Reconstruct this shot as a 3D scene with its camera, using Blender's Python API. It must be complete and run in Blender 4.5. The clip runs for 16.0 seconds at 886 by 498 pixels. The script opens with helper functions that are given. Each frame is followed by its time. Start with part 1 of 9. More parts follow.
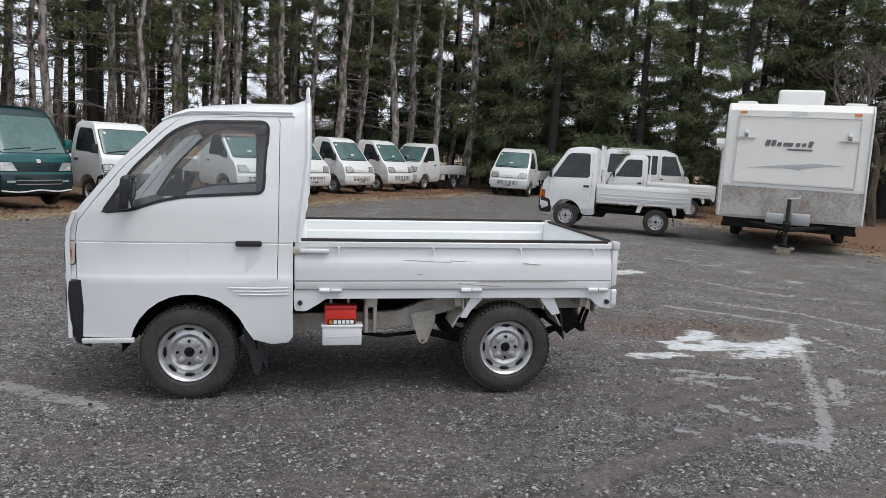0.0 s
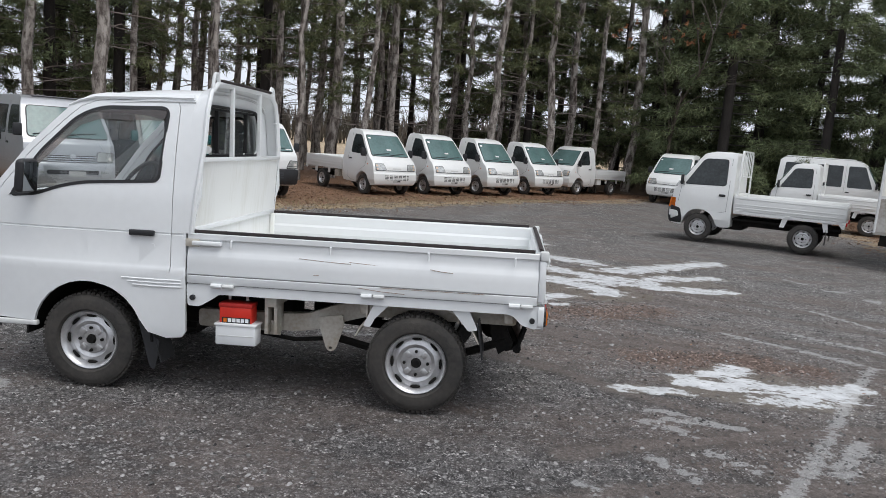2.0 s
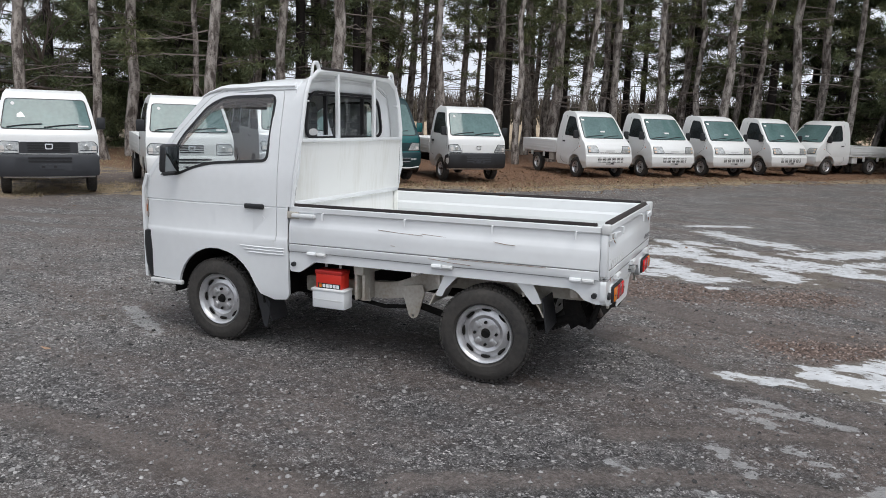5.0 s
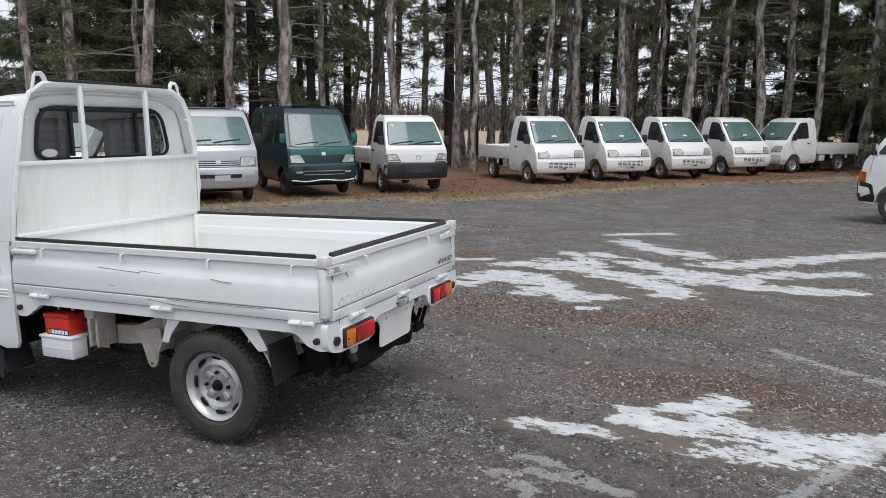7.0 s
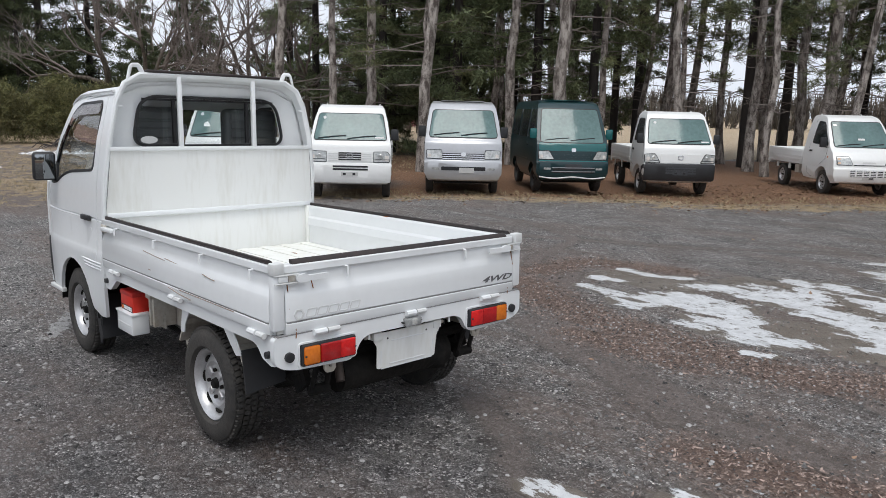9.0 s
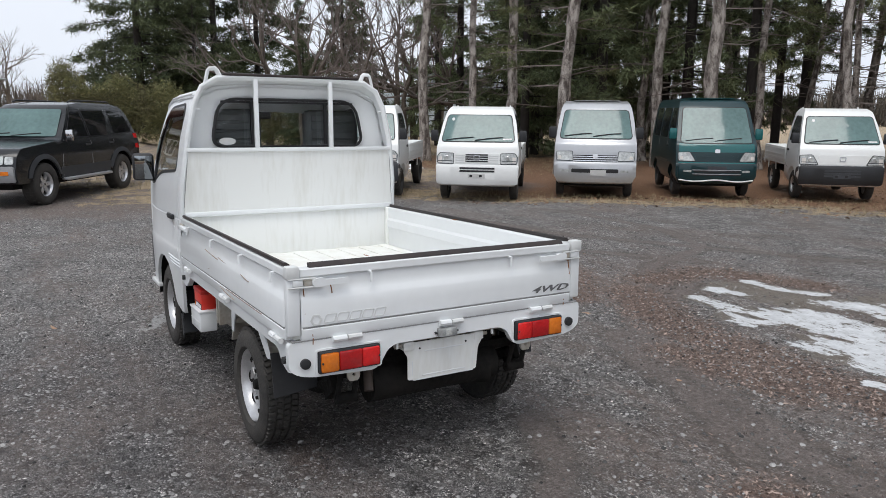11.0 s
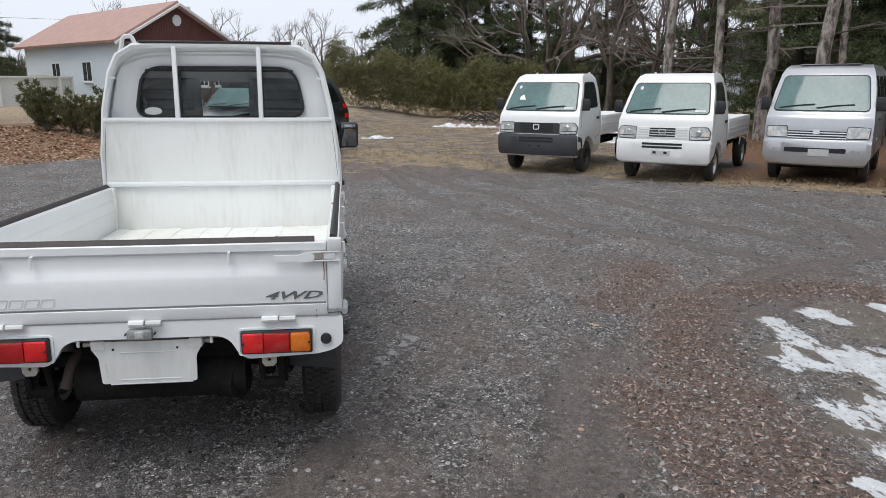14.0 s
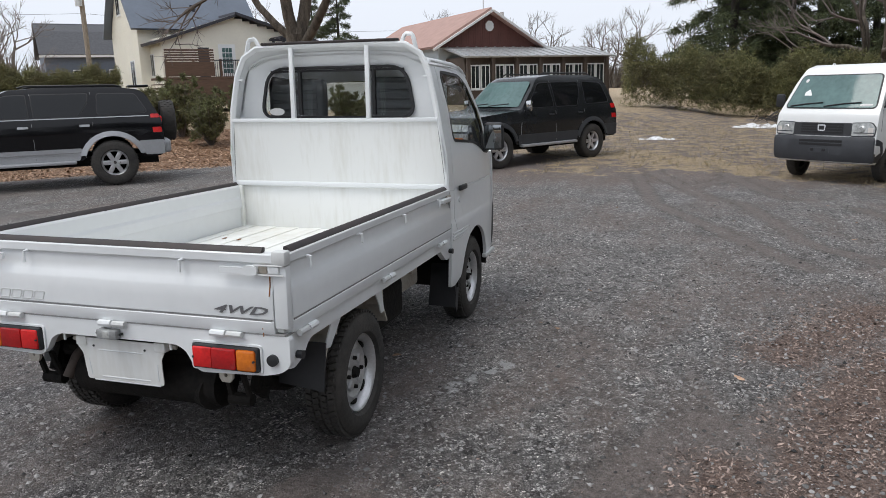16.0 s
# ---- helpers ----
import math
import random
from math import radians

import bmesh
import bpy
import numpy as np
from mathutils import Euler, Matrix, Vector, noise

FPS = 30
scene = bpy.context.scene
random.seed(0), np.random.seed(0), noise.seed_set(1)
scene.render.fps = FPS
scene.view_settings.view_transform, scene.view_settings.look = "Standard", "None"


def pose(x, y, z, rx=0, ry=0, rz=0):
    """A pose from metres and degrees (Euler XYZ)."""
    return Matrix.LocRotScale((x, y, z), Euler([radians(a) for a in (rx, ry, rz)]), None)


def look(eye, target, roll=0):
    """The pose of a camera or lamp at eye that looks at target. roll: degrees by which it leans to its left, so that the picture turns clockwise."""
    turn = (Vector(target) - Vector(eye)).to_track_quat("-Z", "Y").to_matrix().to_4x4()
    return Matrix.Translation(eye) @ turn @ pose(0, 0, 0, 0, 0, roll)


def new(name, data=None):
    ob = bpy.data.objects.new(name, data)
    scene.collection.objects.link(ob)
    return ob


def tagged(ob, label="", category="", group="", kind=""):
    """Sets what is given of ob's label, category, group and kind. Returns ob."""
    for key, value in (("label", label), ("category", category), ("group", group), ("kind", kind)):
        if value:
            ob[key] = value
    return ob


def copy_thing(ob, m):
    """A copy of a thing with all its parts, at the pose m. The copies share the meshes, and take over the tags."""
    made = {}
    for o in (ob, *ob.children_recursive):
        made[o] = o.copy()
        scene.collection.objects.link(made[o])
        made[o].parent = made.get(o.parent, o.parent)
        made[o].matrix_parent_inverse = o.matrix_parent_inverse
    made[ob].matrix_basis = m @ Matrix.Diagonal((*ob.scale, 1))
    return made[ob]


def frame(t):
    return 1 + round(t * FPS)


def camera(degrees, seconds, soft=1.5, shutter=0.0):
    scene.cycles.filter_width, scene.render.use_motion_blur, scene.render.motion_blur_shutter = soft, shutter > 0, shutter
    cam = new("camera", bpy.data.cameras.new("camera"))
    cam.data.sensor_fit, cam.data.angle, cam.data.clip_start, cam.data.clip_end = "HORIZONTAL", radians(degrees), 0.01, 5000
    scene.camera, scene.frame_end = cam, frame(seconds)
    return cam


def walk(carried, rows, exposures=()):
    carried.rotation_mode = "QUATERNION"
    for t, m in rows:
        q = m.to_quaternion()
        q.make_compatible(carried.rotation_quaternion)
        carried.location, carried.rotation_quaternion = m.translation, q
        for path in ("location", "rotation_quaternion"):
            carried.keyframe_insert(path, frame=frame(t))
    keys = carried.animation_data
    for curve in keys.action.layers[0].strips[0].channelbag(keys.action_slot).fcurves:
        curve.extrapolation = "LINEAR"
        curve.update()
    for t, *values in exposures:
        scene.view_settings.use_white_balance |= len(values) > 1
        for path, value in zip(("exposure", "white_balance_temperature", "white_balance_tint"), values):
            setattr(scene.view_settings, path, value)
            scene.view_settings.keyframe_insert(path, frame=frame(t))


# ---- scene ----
cam = camera(61.9, 16.0, 0.6)
PATH = [
    (0, (-0.007, 0.091, 1.471), (0.313, 2.047, 1.204), 3.3),
    (0.5, (0.424, 0.129, 1.494), (0.635, 2.101, 1.237), 3.5),
    (1, (0.817, 0.188, 1.505), (0.902, 2.168, 1.232), 3.9),
    (1.5, (1.197, 0.37, 1.509), (1.178, 2.35, 1.229), 3.8),
    (2, (1.568, 0.5, 1.505), (1.382, 2.47, 1.215), 4.4),
    (2.5, (1.837, 0.507, 1.507), (1.496, 2.455, 1.206), 4.5),
    (3, (2.047, 0.416, 1.515), (1.564, 2.327, 1.179), 4.0),
    (3.5, (2.237, 0.393, 1.534), (1.621, 2.266, 1.2), 4.1),
    (3.7, (2.325, 0.39, 1.531), (1.657, 2.245, 1.192), 4.3),
    (5.8, (2.758, 0.989, 1.496), (1.92, 2.764, 1.111), 1.3),
    (6, (2.887, 1.088, 1.511), (2.055, 2.865, 1.12), 1.2),
    (6.5, (3.169, 1.393, 1.513), (2.373, 3.19, 1.142), 0.5),
    (7, (3.438, 1.765, 1.541), (2.622, 3.558, 1.196), 0.3),
    (7.5, (3.713, 2.074, 1.555), (2.767, 3.798, 1.19), 0.6),
    (8, (3.878, 2.412, 1.535), (2.773, 4.036, 1.162), 0.8),
    (8.5, (4.039, 2.702, 1.548), (2.719, 4.159, 1.182), 0.8),
    (9, (4.188, 2.97, 1.557), (2.72, 4.278, 1.188), 1.3),
    (9.5, (4.178, 3.235, 1.547), (2.619, 4.433, 1.184), 1.3),
    (10, (4.208, 3.317, 1.559), (2.565, 4.396, 1.192), 0.7),
    (10.2, (4.229, 3.322, 1.559), (2.563, 4.368, 1.196), 0.7),
    (12.3, (4.422, 4.308, 1.507), (2.657, 5.154, 1.095), -0.7),
    (12.5, (4.433, 4.492, 1.525), (2.65, 5.295, 1.108), -0.9),
    (13, (4.401, 4.934, 1.507), (2.56, 5.596, 1.092), -0.6),
    (13.5, (4.405, 5.381, 1.512), (2.506, 5.833, 1.079), -0.0),
    (14, (4.364, 5.742, 1.519), (2.427, 5.967, 1.074), -0.2),
    (14.5, (4.221, 6.077, 1.507), (2.268, 6.069, 1.076), -0.6),
    (15, (4.14, 6.411, 1.5), (2.199, 6.189, 1.071), -1.4),
    (15.5, (4.023, 6.672, 1.493), (2.112, 6.25, 1.081), -1.5),
    (16, (3.792, 6.881, 1.475), (1.934, 6.279, 1.044), -1.6),
]
walk(cam, [(t, look(eye, target, roll)) for t, eye, target, roll in PATH])
SKY, SUN = 0.147, 1.6

# ---- light ----
world = bpy.data.worlds.new("world")
scene.world = world
world.use_nodes = True
wn, wl = world.node_tree.nodes, world.node_tree.links
sky = wn.new("ShaderNodeTexSky")
sky.sky_type, sky.sun_disc = "NISHITA", False
sky.sun_elevation, sky.sun_rotation = radians(66), radians(132)
sky.air_density, sky.dust_density, sky.ozone_density = 1.0, 4.0, 1.0
grey = wn.new("ShaderNodeHueSaturation")
grey.inputs["Saturation"].default_value = 0.22
wl.new(sky.outputs["Color"], grey.inputs["Color"])
# a closed cloud cover: the clear sky shows through by a small share only
cloud = wn.new("ShaderNodeMix")
cloud.data_type = "RGBA"
cloud.inputs["Factor"].default_value = 0.86
cloud.inputs["B"].default_value = (6.25, 6.65, 7.4, 1)
wl.new(grey.outputs["Color"], cloud.inputs["A"])
wl.new(cloud.outputs["Result"], wn["Background"].inputs["Color"])
wn["Background"].inputs["Strength"].default_value = SKY
sun_lamp = new("sun", bpy.data.lights.new("sun", "SUN"))
sun_lamp.data.energy, sun_lamp.data.angle, sun_lamp.data.color = SUN, radians(35), (1.0, 0.97, 0.93)
sun_lamp.matrix_world = look((0, 0, 30), (0, 0, 0)) @ pose(0, 0, 0, 0, 0, 0)
sun_lamp.rotation_euler = (radians(24), 0, radians(48))
scene.view_settings.exposure = 0.0

# ---- materials ----
MATS = {}


def mat(name, color, rough=0.5, metal=0.0, vary=0.12, scale=6.0, bump=0.0, bscale=40.0, second=None, coat=0.0, spec=0.5, contrast=(0.35, 0.65), island=0.0, stretch=(1, 1, 1), emit=0.0):
    """A procedural surface: two scales of noise between two colours, with roughness and relief that follow them."""
    if name in MATS:
        return MATS[name]
    m = bpy.data.materials.new(name)
    m.use_nodes = True
    n, l = m.node_tree.nodes, m.node_tree.links
    b = n["Principled BSDF"]
    b.inputs["Roughness"].default_value, b.inputs["Metallic"].default_value = rough, metal
    b.inputs["Coat Weight"].default_value, b.inputs["Coat Roughness"].default_value = coat, 0.08
    b.inputs["Specular IOR Level"].default_value = spec
    tc, mp = n.new("ShaderNodeTexCoord"), n.new("ShaderNodeMapping")
    mp.inputs["Scale"].default_value = stretch
    l.new(tc.outputs["Object"], mp.inputs["Vector"])
    big, small = n.new("ShaderNodeTexNoise"), n.new("ShaderNodeTexNoise")
    for node, s, d in ((big, scale, 4), (small, scale * 9, 6)):
        node.inputs["Scale"].default_value, node.inputs["Detail"].default_value = s, d
        l.new(mp.outputs["Vector"], node.inputs["Vector"])
    mixed = n.new("ShaderNodeMix")
    mixed.inputs["Factor"].default_value = 0.4
    l.new(big.outputs["Fac"], mixed.inputs["A"])
    l.new(small.outputs["Fac"], mixed.inputs["B"])
    ramp = n.new("ShaderNodeValToRGB")
    ramp.color_ramp.elements[0].position, ramp.color_ramp.elements[1].position = contrast
    dark = second or tuple(c * (1 - vary) for c in color)
    ramp.color_ramp.elements[0].color, ramp.color_ramp.elements[1].color = (*dark, 1), (*color, 1)
    l.new(mixed.outputs["Result"], ramp.inputs["Fac"])
    out = ramp.outputs["Color"]
    if island:
        geo, hsv, mr = n.new("ShaderNodeNewGeometry"), n.new("ShaderNodeHueSaturation"), n.new("ShaderNodeMapRange")
        mr.inputs["To Min"].default_value, mr.inputs["To Max"].default_value = 1 - island, 1 + island
        l.new(geo.outputs["Random Per Island"], mr.inputs["Value"])
        l.new(mr.outputs["Result"], hsv.inputs["Value"])
        l.new(out, hsv.inputs["Color"])
        out = hsv.outputs["Color"]
    l.new(out, b.inputs["Base Color"])
    if bump:
        nb, bp = n.new("ShaderNodeTexNoise"), n.new("ShaderNodeBump")
        nb.inputs["Scale"].default_value, nb.inputs["Detail"].default_value = bscale, 5
        l.new(mp.outputs["Vector"], nb.inputs["Vector"])
        bp.inputs["Strength"].default_value, bp.inputs["Distance"].default_value = bump, 0.02
        l.new(nb.outputs["Fac"], bp.inputs["Height"])
        l.new(bp.outputs["Normal"], b.inputs["Normal"])
    MATS[name] = m
    return m


def clear_glass(name, tint):
    m = bpy.data.materials.new(name)
    m.use_nodes = True
    n, l = m.node_tree.nodes, m.node_tree.links
    n.remove(n["Principled BSDF"])
    tr, gl, mx, lw = n.new("ShaderNodeBsdfTransparent"), n.new("ShaderNodeBsdfGlossy"), n.new("ShaderNodeMixShader"), n.new("ShaderNodeLayerWeight")
    tr.inputs["Color"].default_value = (*tint, 1)
    gl.inputs["Roughness"].default_value = 0.02
    lw.inputs["Blend"].default_value = 0.5
    steep, gloss = n.new("ShaderNodeMath"), n.new("ShaderNodeMath")
    steep.operation, steep.inputs[1].default_value = "POWER", 3.6
    gloss.operation, gloss.inputs[1].default_value, gloss.inputs[2].default_value = "MULTIPLY_ADD", 0.85, 0.075
    l.new(lw.outputs["Facing"], steep.inputs[0])
    l.new(steep.outputs[0], gloss.inputs[0])
    l.new(gloss.outputs[0], mx.inputs[0])
    l.new(tr.outputs[0], mx.inputs[1])
    l.new(gl.outputs[0], mx.inputs[2])
    l.new(mx.outputs[0], n["Material Output"].inputs["Surface"])
    MATS[name] = m
    return m


WHITE = mat("white_paint", (0.78, 0.80, 0.81), 0.32, coat=0.35, vary=0.05, scale=2.5)
WHITE_B = mat("white_paint_parked", (0.80, 0.81, 0.80), 0.35, coat=0.3, vary=0.05, scale=2)
BEDWHITE = mat("bed_paint", (0.80, 0.81, 0.78), 0.5, vary=0.1, scale=1.8, second=(0.70, 0.69, 0.63), contrast=(0.3, 0.5))
STREAKED = mat("streaked_paint", (0.80, 0.81, 0.795), 0.42, vary=0.1, scale=5, second=(0.67, 0.665, 0.62), contrast=(0.22, 0.52), stretch=(1, 1, 0.16))
BLACK = mat("black_plastic", (0.022, 0.023, 0.026), 0.5, vary=0.3, bump=0.1, bscale=200)
RUBBER = mat("edge_rubber", (0.014, 0.012, 0.012), 0.55, vary=0.3, second=(0.035, 0.023, 0.021), scale=4)
TYRE = mat("tyre_rubber", (0.022, 0.0215, 0.021), 0.8, vary=0.3, second=(0.062, 0.056, 0.050), scale=5, bump=0.25, bscale=120)
RIM = mat("silver_rim", (0.66, 0.66, 0.67), 0.36, metal=0.75, vary=0.25, scale=14)
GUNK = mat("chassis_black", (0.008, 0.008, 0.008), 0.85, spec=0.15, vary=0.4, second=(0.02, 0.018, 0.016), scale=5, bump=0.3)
FRAME = mat("frame_paint", (0.56, 0.54, 0.49), 0.6, vary=0.3, second=(0.36, 0.31, 0.25), scale=6)
GLASS = clear_glass("clear_window", (0.90, 0.93, 0.93))
DARKGLASS = mat("parked_glass", (0.115, 0.195, 0.19), 0.09, vary=0.5, scale=1.7, spec=0.5, second=(0.075, 0.128, 0.125))
SIDEGLASS = mat("side_glass", (0.045, 0.055, 0.058), 0.07, vary=0.6, scale=2.5, spec=0.45, second=(0.014, 0.017, 0.018))
GASKET = mat("window_gasket", (0.015, 0.015, 0.017), 0.55, vary=0.2)
REDLENS = mat("red_lens", (0.74, 0.02, 0.02), 0.2, vary=0.35, scale=9, coat=0.15, second=(0.45, 0.01, 0.012))
DEEPRED = mat("brake_lens", (0.50, 0.012, 0.014), 0.2, vary=0.35, scale=14, coat=0.15, second=(0.30, 0.008, 0.010))
AMBER = mat("amber_lens", (0.78, 0.22, 0.02), 0.2, vary=0.35, scale=9, coat=0.15, second=(0.55, 0.13, 0.012))
CLEAR = mat("clear_lens", (0.74, 0.76, 0.74), 0.12, metal=0.35, vary=0.6, scale=16, coat=0.5, second=(0.30, 0.31, 0.31))
SEAT = mat("seat_vinyl", (0.11, 0.115, 0.12), 0.6, vary=0.25, scale=10)
REDBOX = mat("battery_red", (0.68, 0.035, 0.02), 0.35, vary=0.12)
DECAL = mat("grey_decal", (0.13, 0.13, 0.135), 0.4, vary=0.1)
FAINT = mat("faded_decal", (0.66, 0.67, 0.665), 0.5, vary=0.1)
CHROME = mat("chrome", (0.7, 0.7, 0.7), 0.12, metal=1.0, vary=0.1)
RUST = mat("rust", (0.30, 0.11, 0.03), 0.85, vary=0.5, scale=30)
# grey of the panel joints, and of strips that draw the shade of creases
LINER = mat("panel_seam", (0.30, 0.30, 0.30), 0.7, vary=0.3)


# ---- mesh helpers ----
def part(name, bm, material, parent, label="", smooth=38, mirror_fix=False):
    """Links a bmesh as one mesh object under a thing or a part."""
    if isinstance(bm, bmesh.types.BMesh):
        bmesh.ops.recalc_face_normals(bm, faces=bm.faces)
        me = bpy.data.meshes.new(name)
        bm.to_mesh(me)
        bm.free()
        if smooth:
            me.shade_smooth()
            me.set_sharp_from_angle(angle=radians(smooth))
        me.materials.append(material)
    else:
        me = bm
    ob = new(name, me)
    if parent is not None:
        ob.parent = parent
    if label:
        ob["label"] = label
    return ob


def thing(name, m, label, category, group="", kind=""):
    ob = new(name)
    ob.empty_display_size = 0.2
    ob.matrix_basis = m
    return tagged(ob, label, category, group, kind)


def box(bm, x0, x1, y0, y1, z0, z1, bevel=0.0, seg=2, m=None):
    r = bmesh.ops.create_cube(bm, size=1.0)["verts"]
    mm = Matrix.Translation(((x0 + x1) / 2, (y0 + y1) / 2, (z0 + z1) / 2)) @ Matrix.Diagonal((x1 - x0, y1 - y0, z1 - z0, 1))
    bmesh.ops.transform(bm, matrix=(m @ mm) if m else mm, verts=r)
    if bevel:
        es = list({e for v in r for e in v.link_edges})
        bmesh.ops.bevel(bm, geom=es, offset=bevel, segments=seg, affect="EDGES", profile=0.5)
    return bm


def B(*a, **k):
    return box(bmesh.new(), *a, **k)


def tube(bm, pts, r, sides=8, closed=False, flat=1.0):
    """A tube along points; r a number or one radius a point."""
    pts = [Vector(p) for p in pts]
    rs = r if isinstance(r, (list, tuple)) else [r] * len(pts)
    rings, up = [], None
    for i, p in enumerate(pts):
        a = pts[i - 1] if (i or closed) else pts[0]
        b = pts[(i + 1) % len(pts)] if (i + 1 < len(pts) or closed) else pts[-1]
        d = (b - a).normalized()
        if up is None:
            up = d.orthogonal().normalized()
        up = (up - d * up.dot(d)).normalized()
        side = d.cross(up)
        rings.append([bm.verts.new(p + (up * math.cos(6.28319 * k / sides) + side * flat * math.sin(6.28319 * k / sides)) * rs[i]) for k in range(sides)])
    n = len(rings)
    for i in range(n if closed else n - 1):
        for k in range(sides):
            bm.faces.new((rings[i][k], rings[i][(k + 1) % sides], rings[(i + 1) % n][(k + 1) % sides], rings[(i + 1) % n][k]))
    if not closed:
        bm.faces.new(rings[0][::-1])
        bm.faces.new(rings[-1])
    return bm


def T(*a, **k):
    return tube(bmesh.new(), *a, **k)


def lathe(bm, prof, sides=32, axis="y", at=(0, 0, 0), closed=False):
    """Turns a profile of (offset along the axis, radius) round the axis."""
    rings = []
    for o, r in prof:
        ring = []
        for k in range(sides):
            a = 2 * math.pi * k / sides
            c, s = r * math.cos(a), r * math.sin(a)
            v = {"x": (o, c, s), "y": (c, o, s), "z": (c, s, o)}[axis]
            ring.append(bm.verts.new(Vector(v) + Vector(at)))
        rings.append(ring)
    n = len(rings)
    for i in range(n if closed else n - 1):
        a, b = rings[i], rings[(i + 1) % n]
        for k in range(sides):
            bm.faces.new((a[k], a[(k + 1) % sides], b[(k + 1) % sides], b[k]))
    if not closed:
        for ring in (rings[0], rings[-1]):
            bm.faces.new(ring)
    return bm


def rounded(pts, r, seg=4):
    """Rounds the corners of an outline; r a number or one a corner."""
    out, n = [], len(pts)
    for i in range(n):
        p, a, b = Vector(pts[i]), Vector(pts[i - 1]), Vector(pts[(i + 1) % n])
        rr = r[i] if isinstance(r, (list, tuple)) else r
        rr = min(rr, 0.48 * (a - p).length, 0.48 * (b - p).length)
        if rr < 1e-4:
            out.append(tuple(p))
            continue
        s, e = p + (a - p).normalized() * rr, p + (b - p).normalized() * rr
        for k in range(seg + 1):
            f = k / seg
            out.append(tuple(s * (1 - f) ** 2 + p * 2 * f * (1 - f) + e * f * f))
    return out


def inset(pts, d):
    """Moves an outline inwards by d (outwards if negative)."""
    n, out = len(pts), []
    area = sum(pts[i - 1][0] * pts[i][1] - pts[i][0] * pts[i - 1][1] for i in range(n))
    sg = 1 if area > 0 else -1
    for i in range(n):
        p, a, b = Vector(pts[i]), Vector(pts[i - 1]), Vector(pts[(i + 1) % n])
        u, v = (p - a), (b - p)
        if u.length < 1e-6 or v.length < 1e-6:
            out.append(tuple(p))
            continue
        u, v = u.normalized(), v.normalized()
        nrm = Vector((-u.y - v.y, u.x + v.x)) * sg
        k = max(0.35, (nrm.length / 2)) if nrm.length else 1
        out.append(tuple(p + nrm.normalized() * d / k if nrm.length > 1e-6 else p))
    return out


def plate(outer, holes=(), fmap=None, thick=0.004, ucuts=(), vcuts=(), back=None):
    """A sheet in (u, v) with holes, cut along lines, bent by fmap(u, v) to its place and given thickness."""
    bm = bmesh.new()
    edges = []
    for loop in (outer, *holes):
        vs = [bm.verts.new((u, v, 0)) for u, v in loop]
        edges += [bm.edges.new((vs[i - 1], vs[i])) for i in range(len(vs))]
    bmesh.ops.triangle_fill(bm, use_beauty=True, use_dissolve=False, edges=edges)
    for c in ucuts:
        bmesh.ops.bisect_plane(bm, geom=bm.verts[:] + bm.edges[:] + bm.faces[:], plane_co=(c, 0, 0), plane_no=(1, 0, 0), dist=1e-5)
    for c in vcuts:
        bmesh.ops.bisect_plane(bm, geom=bm.verts[:] + bm.edges[:] + bm.faces[:], plane_co=(0, c, 0), plane_no=(0, 1, 0), dist=1e-5)
    for v in bm.verts:
        v.co = fmap(v.co.x, v.co.y)
    bmesh.ops.recalc_face_normals(bm, faces=bm.faces)
    if thick and back:
        more = bmesh.ops.extrude_face_region(bm, geom=bm.faces[:], use_keep_orig=True)["geom"]
        for v in more:
            if isinstance(v, bmesh.types.BMVert):
                v.co += Vector(back) * thick
    elif thick:
        bmesh.ops.solidify(bm, geom=bm.faces[:], thickness=thick)
    return bm


def grid(fmap, nu, nv, thick=0.0):
    """A bent sheet over u, v in 0..1."""
    bm = bmesh.new()
    vs = [[bm.verts.new(fmap(i / nu, j / nv)) for j in range(nv + 1)] for i in range(nu + 1)]
    for i in range(nu):
        for j in range(nv):
            bm.faces.new((vs[i][j], vs[i + 1][j], vs[i + 1][j + 1], vs[i][j + 1]))
    if thick:
        bmesh.ops.recalc_face_normals(bm, faces=bm.faces)
        bmesh.ops.solidify(bm, geom=bm.faces[:], thickness=thick)
    return bm


def band(outer, inner, fmap, thick=0.01):
    """A closed strip between two outlines with the same number of points."""
    bm = bmesh.new()
    a, b = [bm.verts.new(fmap(*p)) for p in outer], [bm.verts.new(fmap(*p)) for p in inner]
    for i in range(len(a)):
        bm.faces.new((a[i - 1], a[i], b[i], b[i - 1]))
    bmesh.ops.recalc_face_normals(bm, faces=bm.faces)
    bmesh.ops.solidify(bm, geom=bm.faces[:], thickness=thick)
    return bm


def curve_at(table, z):
    """Reads a piecewise linear table of (z, value)."""
    if z <= table[0][0]:
        return table[0][1]
    for (a, p), (b, q) in zip(table, table[1:]):
        if z <= b:
            return p + (q - p) * (z - a) / (b - a)
    return table[-1][1]


def arch(cx, cz, r, z0, n=10, flat=1.0):
    """Points of a wheel arch from its front foot over the top to its rear foot (x growing)."""
    a0 = math.asin(max(-1, min(1, (z0 - cz) / (r * flat))))
    return [(cx - r * math.cos(a), cz + r * flat * math.sin(a)) for a in np.linspace(a0, math.pi - a0, n)]


